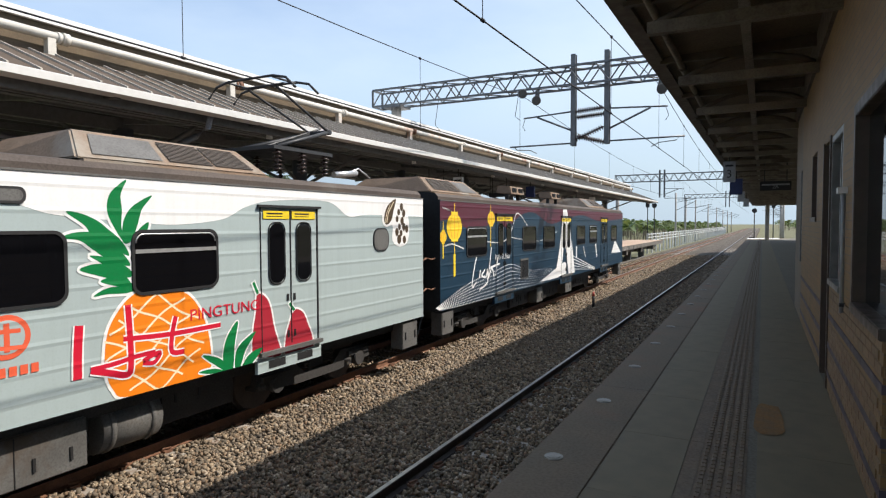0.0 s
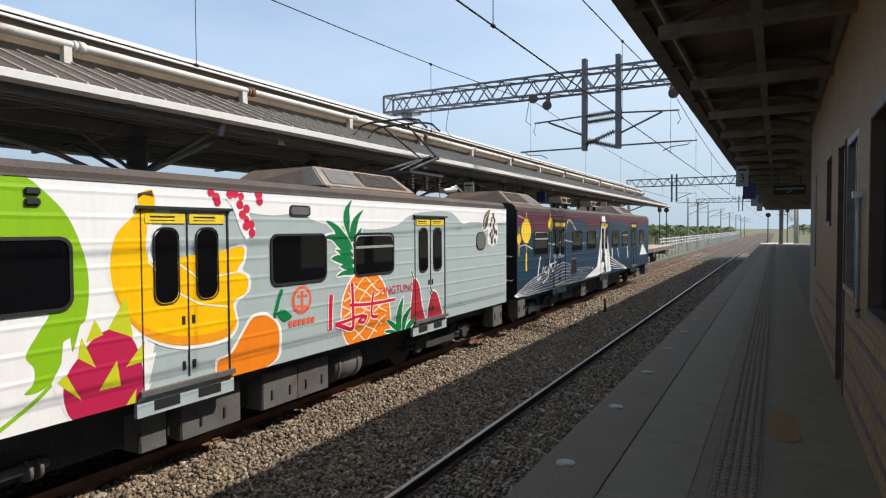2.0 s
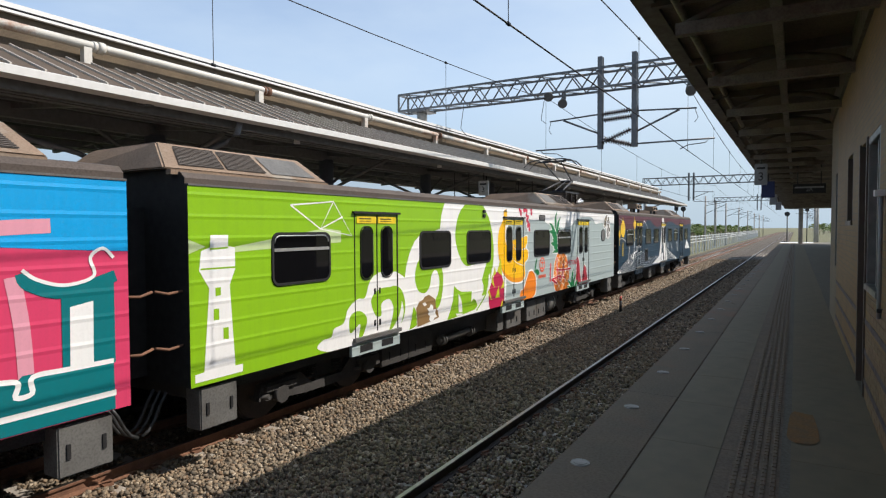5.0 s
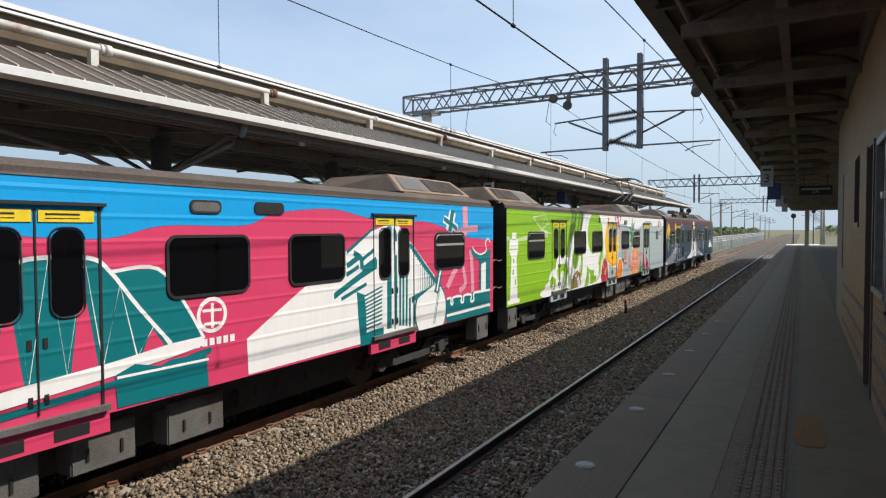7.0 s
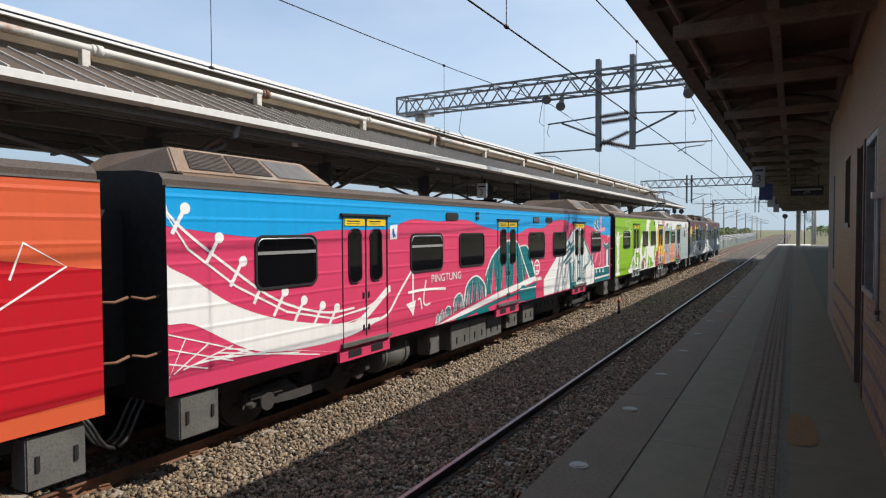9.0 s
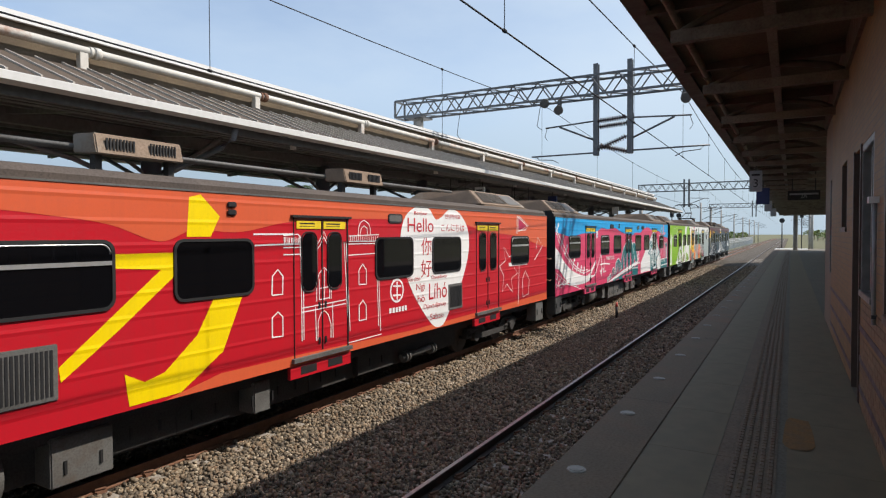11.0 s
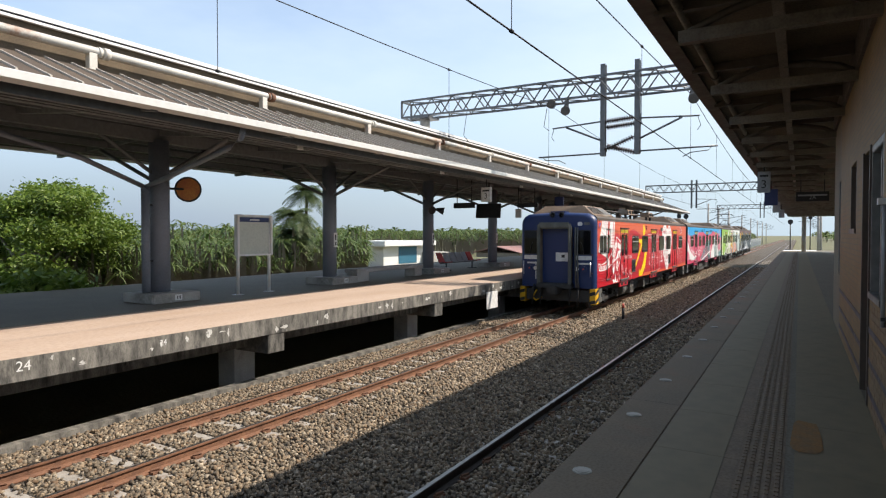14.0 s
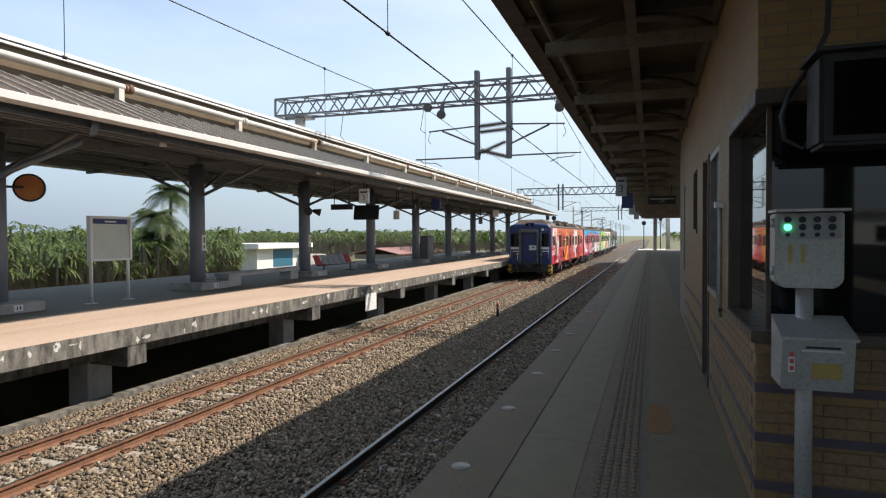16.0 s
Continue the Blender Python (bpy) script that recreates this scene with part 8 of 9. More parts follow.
stroke(car_c, "white", [(16.11,1.08),(16.10,0.51)], 4, 0.051)
stroke(car_c, "white", [(16.17,1.03),(16.16,0.53)], 4, 0.047)
stroke(car_c, "white", [(16.23,0.98),(16.23,0.54)], 4, 0.043)
stroke(car_c, "white", [(16.30,0.93),(16.29,0.55)], 4, 0.03899999999999999)
stroke(car_c, "white", [(16.36,0.88),(16.36,0.57)], 4, 0.034999999999999996)
stroke(car_c, "white", [(16.43,0.83),(16.42,0.58)], 4, 0.031)
stroke(car_c, "white", [(16.49,0.77),(16.49,0.60)], 4, 0.026999999999999996)
stroke(car_c, "white", [(16.56,0.72),(16.56,0.61)], 4, 0.022999999999999993)
stroke(car_c, "white", [(16.63,0.66),(16.63,0.63)], 4, 0.02)
poly(car_d, "white", [(2.51,1.50),(2.53,1.31),(2.48,1.14),(2.36,0.93),(2.25,0.80),(2.15,0.83),(2.25,0.73),(2.24,0.64),(2.30,0.61),(2.24,0.47),(2.19,0.37),(2.16,0.23),(2.08,0.20),(2.08,0.13),(2.00,0.17),(1.96,0.25),(1.90,0.34),(1.85,0.43),(1.84,0.88),(2.11,1.02),(2.34,1.26)], 5)
disc(car_d, "p_red", [(2.03, 0.75), (2.12, 0.73)], 5.5, 1.0)
disc(car_d, "white", [(2.03, 0.75), (2.09, 0.74)], 5.8, 1.0)
disc(car_d, "p_red", [(2.03, 0.75), (2.06, 0.74)], 6.1, 1.0)
stroke(car_d, "p_red", [(1.85,0.49),(2.30,0.61)], 6, 0.05)
stroke(car_d, "p_red", [(1.86,0.56),(2.28,0.65)], 6, 0.05)
stroke(car_d, "p_red", [(1.85,0.41),(2.24,0.52)], 6, 0.05)
stroke(car_d, "p_red", [(1.88,0.70),(1.93,0.75),(1.90,0.81),(1.86,0.79)], 6, 0.05)
stroke(car_d, "p_red", [(2.01,0.90),(2.08,0.93),(2.15,0.95),(2.18,0.98)], 6, 0.06)
stroke(car_d, "p_red", [(2.24,1.05),(2.25,1.11),(2.31,1.13),(2.34,1.08),(2.39,1.11),(2.43,1.15),(2.46,1.21)], 6, 0.03)
stroke(car_d, "p_red", [(2.25,1.07),(2.30,1.06),(2.35,1.02),(2.41,1.03)], 6, 0.03)
stroke(car_d, "p_red", [(2.14,0.80),(2.20,0.88),(2.30,0.83)], 6, 0.03)
poly(car_d, "p_red", [(2.01,0.18),(2.09,0.19),(2.09,0.16),(2.02,0.14)], 6)
disc(car_d, "p_red", [(2.3, 0.93), (2.33, 0.93)], 6, 1.0)
stroke(car_d, "white", [(1.83,0.92),(2.11,1.06),(2.31,1.26),(2.39,1.40),(2.47,1.59),(2.79,1.50),(3.13,1.39),(3.15,1.15),(3.11,0.87),(2.98,0.61),(2.83,0.51),(2.62,0.35)], 5, 0.045)
poly(car_d, "white", [(2.63,1.39),(3.09,1.27),(3.07,1.06),(2.63,1.18)], 5)
poly(car_d, "white", [(2.63,1.04),(3.03,0.97),(2.86,0.76),(2.75,0.80),(2.90,0.92),(2.63,0.99)], 5)
stroke(car_d, "white", [(2.51,0.80),(2.85,0.77)], 5, 0.025)
poly(car_d, "white", [(2.44,0.61),(2.50,0.63),(2.53,0.69),(2.60,0.72),(2.61,0.65),(2.69,0.65),(2.73,0.56),(2.65,0.53),(2.69,0.41),(2.64,0.34),(2.67,0.25),(2.57,0.30),(2.53,0.26),(2.51,0.40),(2.45,0.38),(2.40,0.27),(2.38,0.39),(2.45,0.48)], 5)
stroke(car_d, "p_red", [(2.54,0.57),(2.62,0.52)], 6, 0.04)
stroke(car_d, "p_red", [(2.57,0.45),(2.64,0.40)], 6, 0.04)
stroke(car_d, "p_red", [(2.48,0.50),(2.52,0.44)], 6, 0.04)
poly(car_d, "white", [(2.26,0.19),(2.29,0.06),(2.25,-0.04),(2.13,-0.07),(1.97,-0.01),(1.94,-0.07),(2.02,-0.18),(2.29,-0.17),(2.76,-0.19),(2.62,-0.02),(2.62,-0.12),(2.53,-0.14),(2.44,-0.07),(2.41,0.04)], 4)
stroke(car_d, "white", [(3.15,0.07),(3.19,0.25),(3.26,0.43),(3.34,0.54),(3.42,0.34),(3.48,0.07),(3.56,0.18),(3.62,0.10),(3.66,0.16),(3.68,0.05),(3.85,0.13),(3.93,0.24),(3.99,0.35),(4.03,0.09),(3.97,0.02)], 5, 0.024)
stroke(car_d, "white", [(4.13,0.08),(4.33,0.04),(4.39,-0.06),(4.48,-0.10),(4.55,0.11),(4.71,0.22),(4.79,0.02),(4.93,0.11),(4.98,-0.19)], 5, 0.024)
stroke(car_d, "white", [(2.62,0.35),(2.67,0.17),(2.73,0.09),(2.79,0.29),(2.88,0.13),(2.84,-0.00),(2.94,-0.10),(3.00,0.14),(3.03,-0.04),(3.10,0.01),(3.15,0.07)], 5, 0.024)
poly(car_c, "teal", [(8.22,0.63),(8.34,0.81),(8.58,1.06),(8.92,1.25),(9.29,1.38),(9.52,1.43),(10.00,1.41),(10.21,1.26),(10.52,0.85),(10.90,0.40),(10.90,0.35),(8.24,0.18)], 2)
poly(car_c, "p_pink", [(8.55,0.20),(8.65,0.98),(8.77,0.21)], 2.5)
poly(car_c, "p_pink", [(9.14,0.24),(9.25,1.21),(9.38,0.25)], 2.5)
poly(car_c, "p_pink", [(9.80,0.28),(9.92,1.25),(10.07,0.30)], 2.5)
poly(car_c, "p_pink", [(10.54,0.33),(10.67,0.60),(10.85,0.35)], 2.5)
stroke(car_c, "white", [(8.24,0.18),(8.39,0.86),(8.52,0.19),(8.67,1.11),(8.80,0.21),(8.97,1.27),(9.10,0.23),(9.28,1.37),(9.42,0.25),(9.61,1.42),(9.76,0.28),(9.95,1.41),(10.12,0.30),(10.31,1.12),(10.49,0.32),(10.70,0.65),(10.90,0.35)], 3, 0.02)
stroke(car_c, "white", [(8.22,0.63),(8.34,0.81),(8.58,1.06),(8.92,1.25),(9.29,1.38),(9.52,1.43),(10.00,1.41),(10.21,1.26),(10.52,0.85),(10.90,0.40)], 3, 0.045)
poly(car_c, "teal", [(10.22,1.26),(10.75,1.26),(11.10,0.81),(11.34,0.39),(11.34,0.39),(10.90,0.35)], 2)
stroke(car_c, "white", [(10.22,1.26),(10.75,1.26),(11.10,0.81),(11.34,0.39)], 3, 0.04)
poly(car_c, "teal", [(7.16,0.15),(7.23,0.40),(7.37,0.56),(7.59,0.65),(7.81,0.66),(8.01,0.57),(8.19,0.42),(8.22,0.16),(8.22,0.15),(7.18,0.01)], 2)
poly(car_c, "p_pink", [(7.30,0.03),(7.34,0.46),(7.38,0.04)], 2.5)
poly(car_c, "p_pink", [(7.51,0.06),(7.56,0.56),(7.60,0.07)], 2.5)
poly(car_c, "p_pink", [(7.74,0.09),(7.79,0.58),(7.83,0.10)], 2.5)
poly(car_c, "p_pink", [(7.98,0.12),(8.03,0.48),(8.08,0.13)], 2.5)
stroke(car_c, "white", [(7.18,0.01),(7.24,0.42),(7.28,0.03),(7.35,0.53),(7.39,0.04),(7.46,0.60),(7.50,0.05),(7.57,0.64),(7.61,0.07),(7.68,0.65),(7.73,0.08),(7.80,0.66),(7.85,0.10),(7.92,0.61),(7.97,0.11),(8.04,0.54),(8.09,0.13),(8.16,0.44),(8.22,0.15)], 3, 0.02)
stroke(car_c, "white", [(7.16,0.15),(7.23,0.40),(7.37,0.56),(7.59,0.65),(7.81,0.66),(8.01,0.57),(8.19,0.42),(8.22,0.16)], 3, 0.035)
poly(car_c, "teal", [(6.68,0.09),(6.73,0.25),(6.85,0.33),(6.99,0.35),(7.08,0.27),(7.13,0.06),(7.13,0.01),(6.70,-0.05)], 2)
poly(car_c, "p_pink", [(6.77,-0.04),(6.79,0.25),(6.81,-0.03)], 2.5)
poly(car_c, "p_pink", [(6.89,-0.02),(6.91,0.29),(6.93,-0.02)], 2.5)
poly(car_c, "p_pink", [(7.01,-0.01),(7.03,0.26),(7.06,-0.00)], 2.5)
stroke(car_c, "white", [(6.70,-0.05),(6.73,0.26),(6.76,-0.04),(6.79,0.29),(6.82,-0.03),(6.85,0.33),(6.88,-0.02),(6.92,0.34),(6.94,-0.02),(6.98,0.35),(7.00,-0.01),(7.04,0.31),(7.06,-0.00),(7.10,0.20),(7.13,0.01)], 3, 0.02)
stroke(car_c, "white", [(6.68,0.09),(6.73,0.25),(6.85,0.33),(6.99,0.35),(7.08,0.27),(7.13,0.06)], 3, 0.03)
poly(car_c, "teal", [(6.32,-0.01),(6.37,0.09),(6.46,0.13),(6.56,0.10),(6.59,-0.03),(6.59,-0.07),(6.33,-0.11)], 2)
stroke(car_c, "white", [(6.33,-0.11),(6.36,0.07),(6.38,-0.10),(6.41,0.11),(6.43,-0.10),(6.46,0.13),(6.49,-0.09),(6.52,0.11),(6.54,-0.08),(6.57,0.07),(6.59,-0.07)], 3, 0.02)
stroke(car_c, "white", [(6.32,-0.01),(6.37,0.09),(6.46,0.13),(6.56,0.10),(6.59,-0.03)], 3, 0.026)
poly(car_c, "teal", [(6.10,-0.11),(6.16,0.03),(6.23,0.08),(6.28,0.00),(6.29,-0.09),(6.29,-0.12),(6.12,-0.16)], 2)
stroke(car_c, "white", [(6.12,-0.16),(6.14,-0.00),(6.16,-0.15),(6.19,0.05),(6.20,-0.14),(6.23,0.08),(6.25,-0.13),(6.27,0.01),(6.29,-0.12)], 3, 0.02)
stroke(car_c, "white", [(6.10,-0.11),(6.16,0.03),(6.23,0.08),(6.28,0.00),(6.29,-0.09)], 3, 0.022)
poly(car_c, "teal", [(5.95,-0.18),(5.99,-0.03),(6.04,0.02),(6.10,-0.05),(6.10,-0.13),(6.10,-0.17),(5.96,-0.21)], 2)
stroke(car_c, "white", [(5.96,-0.21),(5.98,-0.05),(6.00,-0.20),(6.02,-0.00),(6.03,-0.19),(6.05,0.00),(6.07,-0.18),(6.09,-0.04),(6.10,-0.17)], 3, 0.02)
stroke(car_c, "white", [(5.95,-0.18),(5.99,-0.03),(6.04,0.02),(6.10,-0.05),(6.10,-0.13)], 3, 0.02)
poly(car_c, "white", [(5.99,-0.22),(6.98,-0.06),(8.18,0.10),(9.27,0.24),(10.25,0.32),(10.90,0.40),(11.34,0.42),(11.34,0.31),(10.89,0.24),(10.24,0.17),(9.27,0.08),(8.18,-0.02),(6.98,-0.16),(6.02,-0.26)], 4)
stroke(car_c, "teal", [(6.79,-0.20),(8.18,-0.08),(9.27,0.01),(10.61,0.12),(11.44,0.24)], 4, 0.07)
poly(car_c, "teal", [(10.24,0.17),(10.46,0.25),(10.76,0.17),(10.89,0.22),(11.36,0.21),(11.40,-0.20),(10.26,-0.18)], 4)
poly(car_c, "teal", [(7.82,-0.12),(8.00,-0.09),(8.18,-0.08),(8.37,-0.13),(8.43,-0.23),(7.84,-0.23)], 4)
stroke(car_c, "white", [(10.26,0.14),(11.40,0.13)], 5, 0.03)
stroke(car_d, "white", [(8.69,1.67),(8.98,1.69),(9.06,1.62)], 4, 0.016)
stroke(car_d, "white", [(8.69,1.54),(9.05,1.55)], 4, 0.016)
stroke(car_d, "white", [(8.69,1.50),(9.06,1.50)], 4, 0.016)
stroke(car_d, "white", [(8.69,1.40),(9.07,1.40)], 4, 0.016)
stroke(car_d, "white", [(9.02,1.67),(9.03,1.37)], 4, 0.016)
stroke(car_d, "white", [(9.04,1.37),(9.05,0.13)], 4, 0.016)
stroke(car_d, "white", [(9.09,1.37),(9.09,0.14)], 4, 0.016)
stroke(car_d, "white", [(10.39,1.67),(10.39,1.78),(10.44,1.88),(10.54,1.92),(10.66,1.87),(10.71,1.79),(10.72,1.68)], 4, 0.016)
stroke(car_d, "white", [(10.43,1.67),(10.46,1.77),(10.54,1.83),(10.62,1.79),(10.64,1.68)], 4, 0.016)
stroke(car_d, "white", [(10.14,1.66),(10.96,1.68)], 4, 0.016)
stroke(car_d, "white", [(10.14,1.57),(10.98,1.57)], 4, 0.016)
stroke(car_d, "white", [(10.13,1.53),(10.98,1.53)], 4, 0.016)
stroke(car_d, "white", [(10.13,1.35),(10.88,1.36)], 4, 0.016)
stroke(car_d, "white", [(10.95,0.93),(10.98,0.37),(11.00,0.01)], 4, 0.016)
stroke(car_d, "white", [(10.90,0.94),(10.93,0.38),(10.94,0.10)], 4, 0.016)
stroke(car_d, "white", [(10.10,-0.06),(10.37,-0.06),(11.02,-0.05)], 4, 0.016)
stroke(car_d, "white", [(9.36,1.50),(9.44,1.59),(9.54,1.73),(9.62,1.61),(9.71,1.52)], 4, 0.016)
stroke(car_d, "white", [(9.37,1.44),(9.45,1.52),(9.54,1.65),(9.62,1.53),(9.70,1.46)], 4, 0.016)
stroke(car_d, "white", [(9.39,0.10),(9.40,0.39),(9.47,0.50),(9.55,0.52),(9.63,0.45),(9.69,0.30),(9.69,0.09)], 4, 0.016)
stroke(car_d, "white", [(9.05,0.61),(10.05,0.64)], 4, 0.016)
stroke(car_d, "white", [(9.05,0.55),(10.05,0.58)], 4, 0.016)
stroke(car_d, "white", [(10.02,1.57),(10.06,1.01),(10.11,0.13)], 4, 0.016)
stroke(car_d, "white", [(10.07,1.57),(10.11,1.01),(10.16,0.12)], 4, 0.016)
stroke(car_d, "white", [(9.37,0.68),(9.37,0.96),(9.43,1.10),(9.54,1.18),(9.64,1.11),(9.70,0.96),(9.70,0.69)], 4, 0.016)
stroke(car_d, "white", [(9.43,0.87),(9.66,0.88)], 4, 0.016)
stroke(car_d, "white", [(9.43,0.70),(9.66,0.71)], 4, 0.016)
stroke(car_d, "white", [(9.43,1.01),(9.43,0.70)], 4, 0.016)
stroke(car_d, "white", [(9.67,1.04),(9.66,0.69)], 4, 0.016)
stroke(car_d, "white", [(9.55,1.15),(9.54,0.68)], 4, 0.016)
stroke(car_d, "white", [(9.73,0.62),(9.74,0.08)], 4, 0.016)
stroke(car_d, "white", [(9.34,0.60),(9.36,0.08)], 4, 0.016)
stroke(car_d, "white", [(10.18,1.66),(10.18,1.58)], 4, 0.014)
stroke(car_d, "white", [(10.23,1.66),(10.23,1.58)], 4, 0.014)
stroke(car_d, "white", [(10.28,1.66),(10.28,1.58)], 4, 0.014)
stroke(car_d, "white", [(10.34,1.66),(10.34,1.58)], 4, 0.014)
stroke(car_d, "white", [(10.39,1.66),(10.39,1.58)], 4, 0.014)
stroke(car_d, "white", [(10.45,1.66),(10.45,1.58)], 4, 0.014)
stroke(car_d, "white", [(10.50,1.65),(10.50,1.58)], 4, 0.014)
stroke(car_d, "white", [(10.56,1.65),(10.56,1.58)], 4, 0.014)
stroke(car_d, "white", [(10.62,1.65),(10.62,1.57)], 4, 0.014)
stroke(car_d, "white", [(10.68,1.65),(10.68,1.57)], 4, 0.014)
stroke(car_d, "white", [(10.74,1.65),(10.74,1.57)], 4, 0.014)
stroke(car_d, "white", [(10.80,1.65),(10.80,1.57)], 4, 0.014)
stroke(car_d, "white", [(10.86,1.65),(10.86,1.57)], 4, 0.014)
stroke(car_d, "white", [(10.92,1.65),(10.92,1.57)], 4, 0.014)
stroke(car_d, "white", [(8.71,1.65),(8.71,1.55)], 4, 0.014)
stroke(car_d, "white", [(8.74,1.65),(8.74,1.55)], 4, 0.014)
stroke(car_d, "white", [(8.78,1.64),(8.78,1.55)], 4, 0.014)
stroke(car_d, "white", [(8.81,1.64),(8.81,1.55)], 4, 0.014)
stroke(car_d, "white", [(8.85,1.64),(8.85,1.55)], 4, 0.014)
stroke(car_d, "white", [(8.88,1.64),(8.88,1.55)], 4, 0.014)
stroke(car_d, "white", [(8.92,1.64),(8.92,1.55)], 4, 0.014)
stroke(car_d, "white", [(8.96,1.64),(8.96,1.55)], 4, 0.014)
stroke(car_d, "white", [(9.00,1.64),(8.99,1.55)], 4, 0.014)

# words on the sides
side_text(car_b, "PINGTUNG", 13.51, 14.64, 0.585, 0.14, "scarlet", 6)
side_text(car_c, "PINGTUNG", 5.8, 7.02, 0.74, 0.15, "white", 6)
side_text(car_d, "PING", 3.74, 4.26, 0.775, 0.14, "white", 6)
side_text(car_d, "TUNG", 4.36, 4.93, 0.765, 0.14, "white", 6)
side_text(car_a, "ING TUNG", 3.03, 4.05, 0.82, 0.14, "white", 6)
for w, a, b, z, s in (("Bonjour", 11.89, 12.37, 2.08, 0.09), ("Hello", 11.66, 12.6, 1.86, 0.26), ("\u4f60", 12.14, 12.52, 1.45, 0.34), ("\u597d", 12.13, 12.52, 1.02, 0.34), ("L\u00edh\u00f3", 12.42, 13.13, 0.55, 0.32),
                      ("\u3053\u3093\u306b\u3061\u306f", 12.9, 13.9, 1.82, 0.15), ("\uc548\ub155\ud558\uc138\uc694", 13.07, 13.72, 2.05, 0.1), ("Xin ch\u00e0o", 11.66, 12.1, 0.84, 0.08), ("Ng\u00ef", 11.95, 12.28, 0.66, 0.16), ("h\u00f2", 12.0, 12.26, 0.45, 0.14),
                      ("Davadavay", 12.52, 13.14, 0.82, 0.09), ("Djavadjavay", 12.22, 13.1, 0.26, 0.12), ("Sabau", 12.46, 12.98, 0.05, 0.12)):
    side_text(car_d, w, a + 0.2, b + 0.2, z, s, "p_red", 5)
bars(car_b, "coral", 11.2, 11.78, 0.28, 0.37, 6, 5)
bars(car_c, "white", 11.21, 11.82, 0.29, 0.38, 6, 5)
bars(car_d, "white", 11.26, 11.85, 0.28, 0.37, 6, 5)



# ---- roofs, small side fittings, pantograph ----
def side_box(car, y, z, w, h, mat, name, label=""):
    bm = bmesh.new()
    out = rounded(w / 2, h / 2, min(w, h) * 0.4)
    add_prism(bm, [(y + p, z + q) for p, q in out], "x", SIDE - 0.004, SIDE + 0.018)
    o = part(name, bm, M["rubber"], car, label)
    bm = bmesh.new()
    inn = rounded(w / 2 - 0.025, h / 2 - 0.025, min(w, h) * 0.32)
    bm.faces.new([bm.verts.new((SIDE + 0.0195, y + p, z + q)) for p, q in inn])
    part("face", bm, M[mat], o)
    return o


for car, y in ((car_b, 11.46), (car_c, 11.39), (car_d, 11.46)):
    side_box(car, y, 1.97, 0.44, 0.16, "equip", "side_lamp", "small oval side lamp panel")
for y in (6.64, 12.4):
    side_box(car_c, y, 1.98, 0.52, 0.16, "black", "destination_display", "dark destination display")
side_box(car_b, 17.7, 1.41, 0.5, 0.42, "equip", "toilet_window", "small frosted window")
for car in (car_b, car_c, car_d):
    for z in (1.93, 2.03):
        boxes("side_light", M["black"], car, (SIDE, SIDE + 0.035, 7.72, 7.86, z, z + 0.07), bevel=0.012)


def side_grille(car, y0, y1, z0, z1):
    o = boxes("side_grille", M["equip"], car, (SIDE, SIDE + 0.02, y0, y1, z0, z1), bevel=0.008, label="louvred intake grille")
    bm = bmesh.new()
    n = 13
    for i in range(n):
        a = y0 + 0.04 + (y1 - y0 - 0.08) * (i + 0.15) / n
        add_box(bm, SIDE + 0.019, SIDE + 0.026, a, a + (y1 - y0 - 0.08) / n * 0.6, z0 + 0.05, z1 - 0.05)
    part("louvre", bm, M["black"], o)


side_grille(car_d, 5.02, 5.66, 0.08, 0.63)
side_grille(car_d, 13.4, 14.0, 0.1, 0.64)
side_grille(car_a, 4.9, 5.55, 0.08, 0.68)
ac_unit(car_b, 12.4, 15.0, False)
ac_unit(car_b, -0.05, 2.6, True)
ac_unit(car_c, 15.9, 18.5, False)
ac_unit(car_c, 0.4, 3.0, True)
ac_unit(car_d, 0.2, 2.75, True)
ac_unit(car_d, 15.5, 18.1, True)
ac_unit(car_a, 0.1, 2.6, True)
ac_unit(car_a, 13.4, 16.2, False)
for car, ys in ((car_d, (6.9, 11.2)), (car_a, (5.9, 9.8))):
    for y in ys:
        small_roof_box(car, y)
bm = bmesh.new()
add_path(bm, [(0.5, 3.2, TOP + 0.5), (0.5, 15.2, TOP + 0.5)], 0.03, 8)
add_path(bm, [(0.2, 3.2, TOP + 0.52), (0.2, 15.2, TOP + 0.52)], 0.025, 8)
part("roof_conduit", bm, M["equip"], car_d)


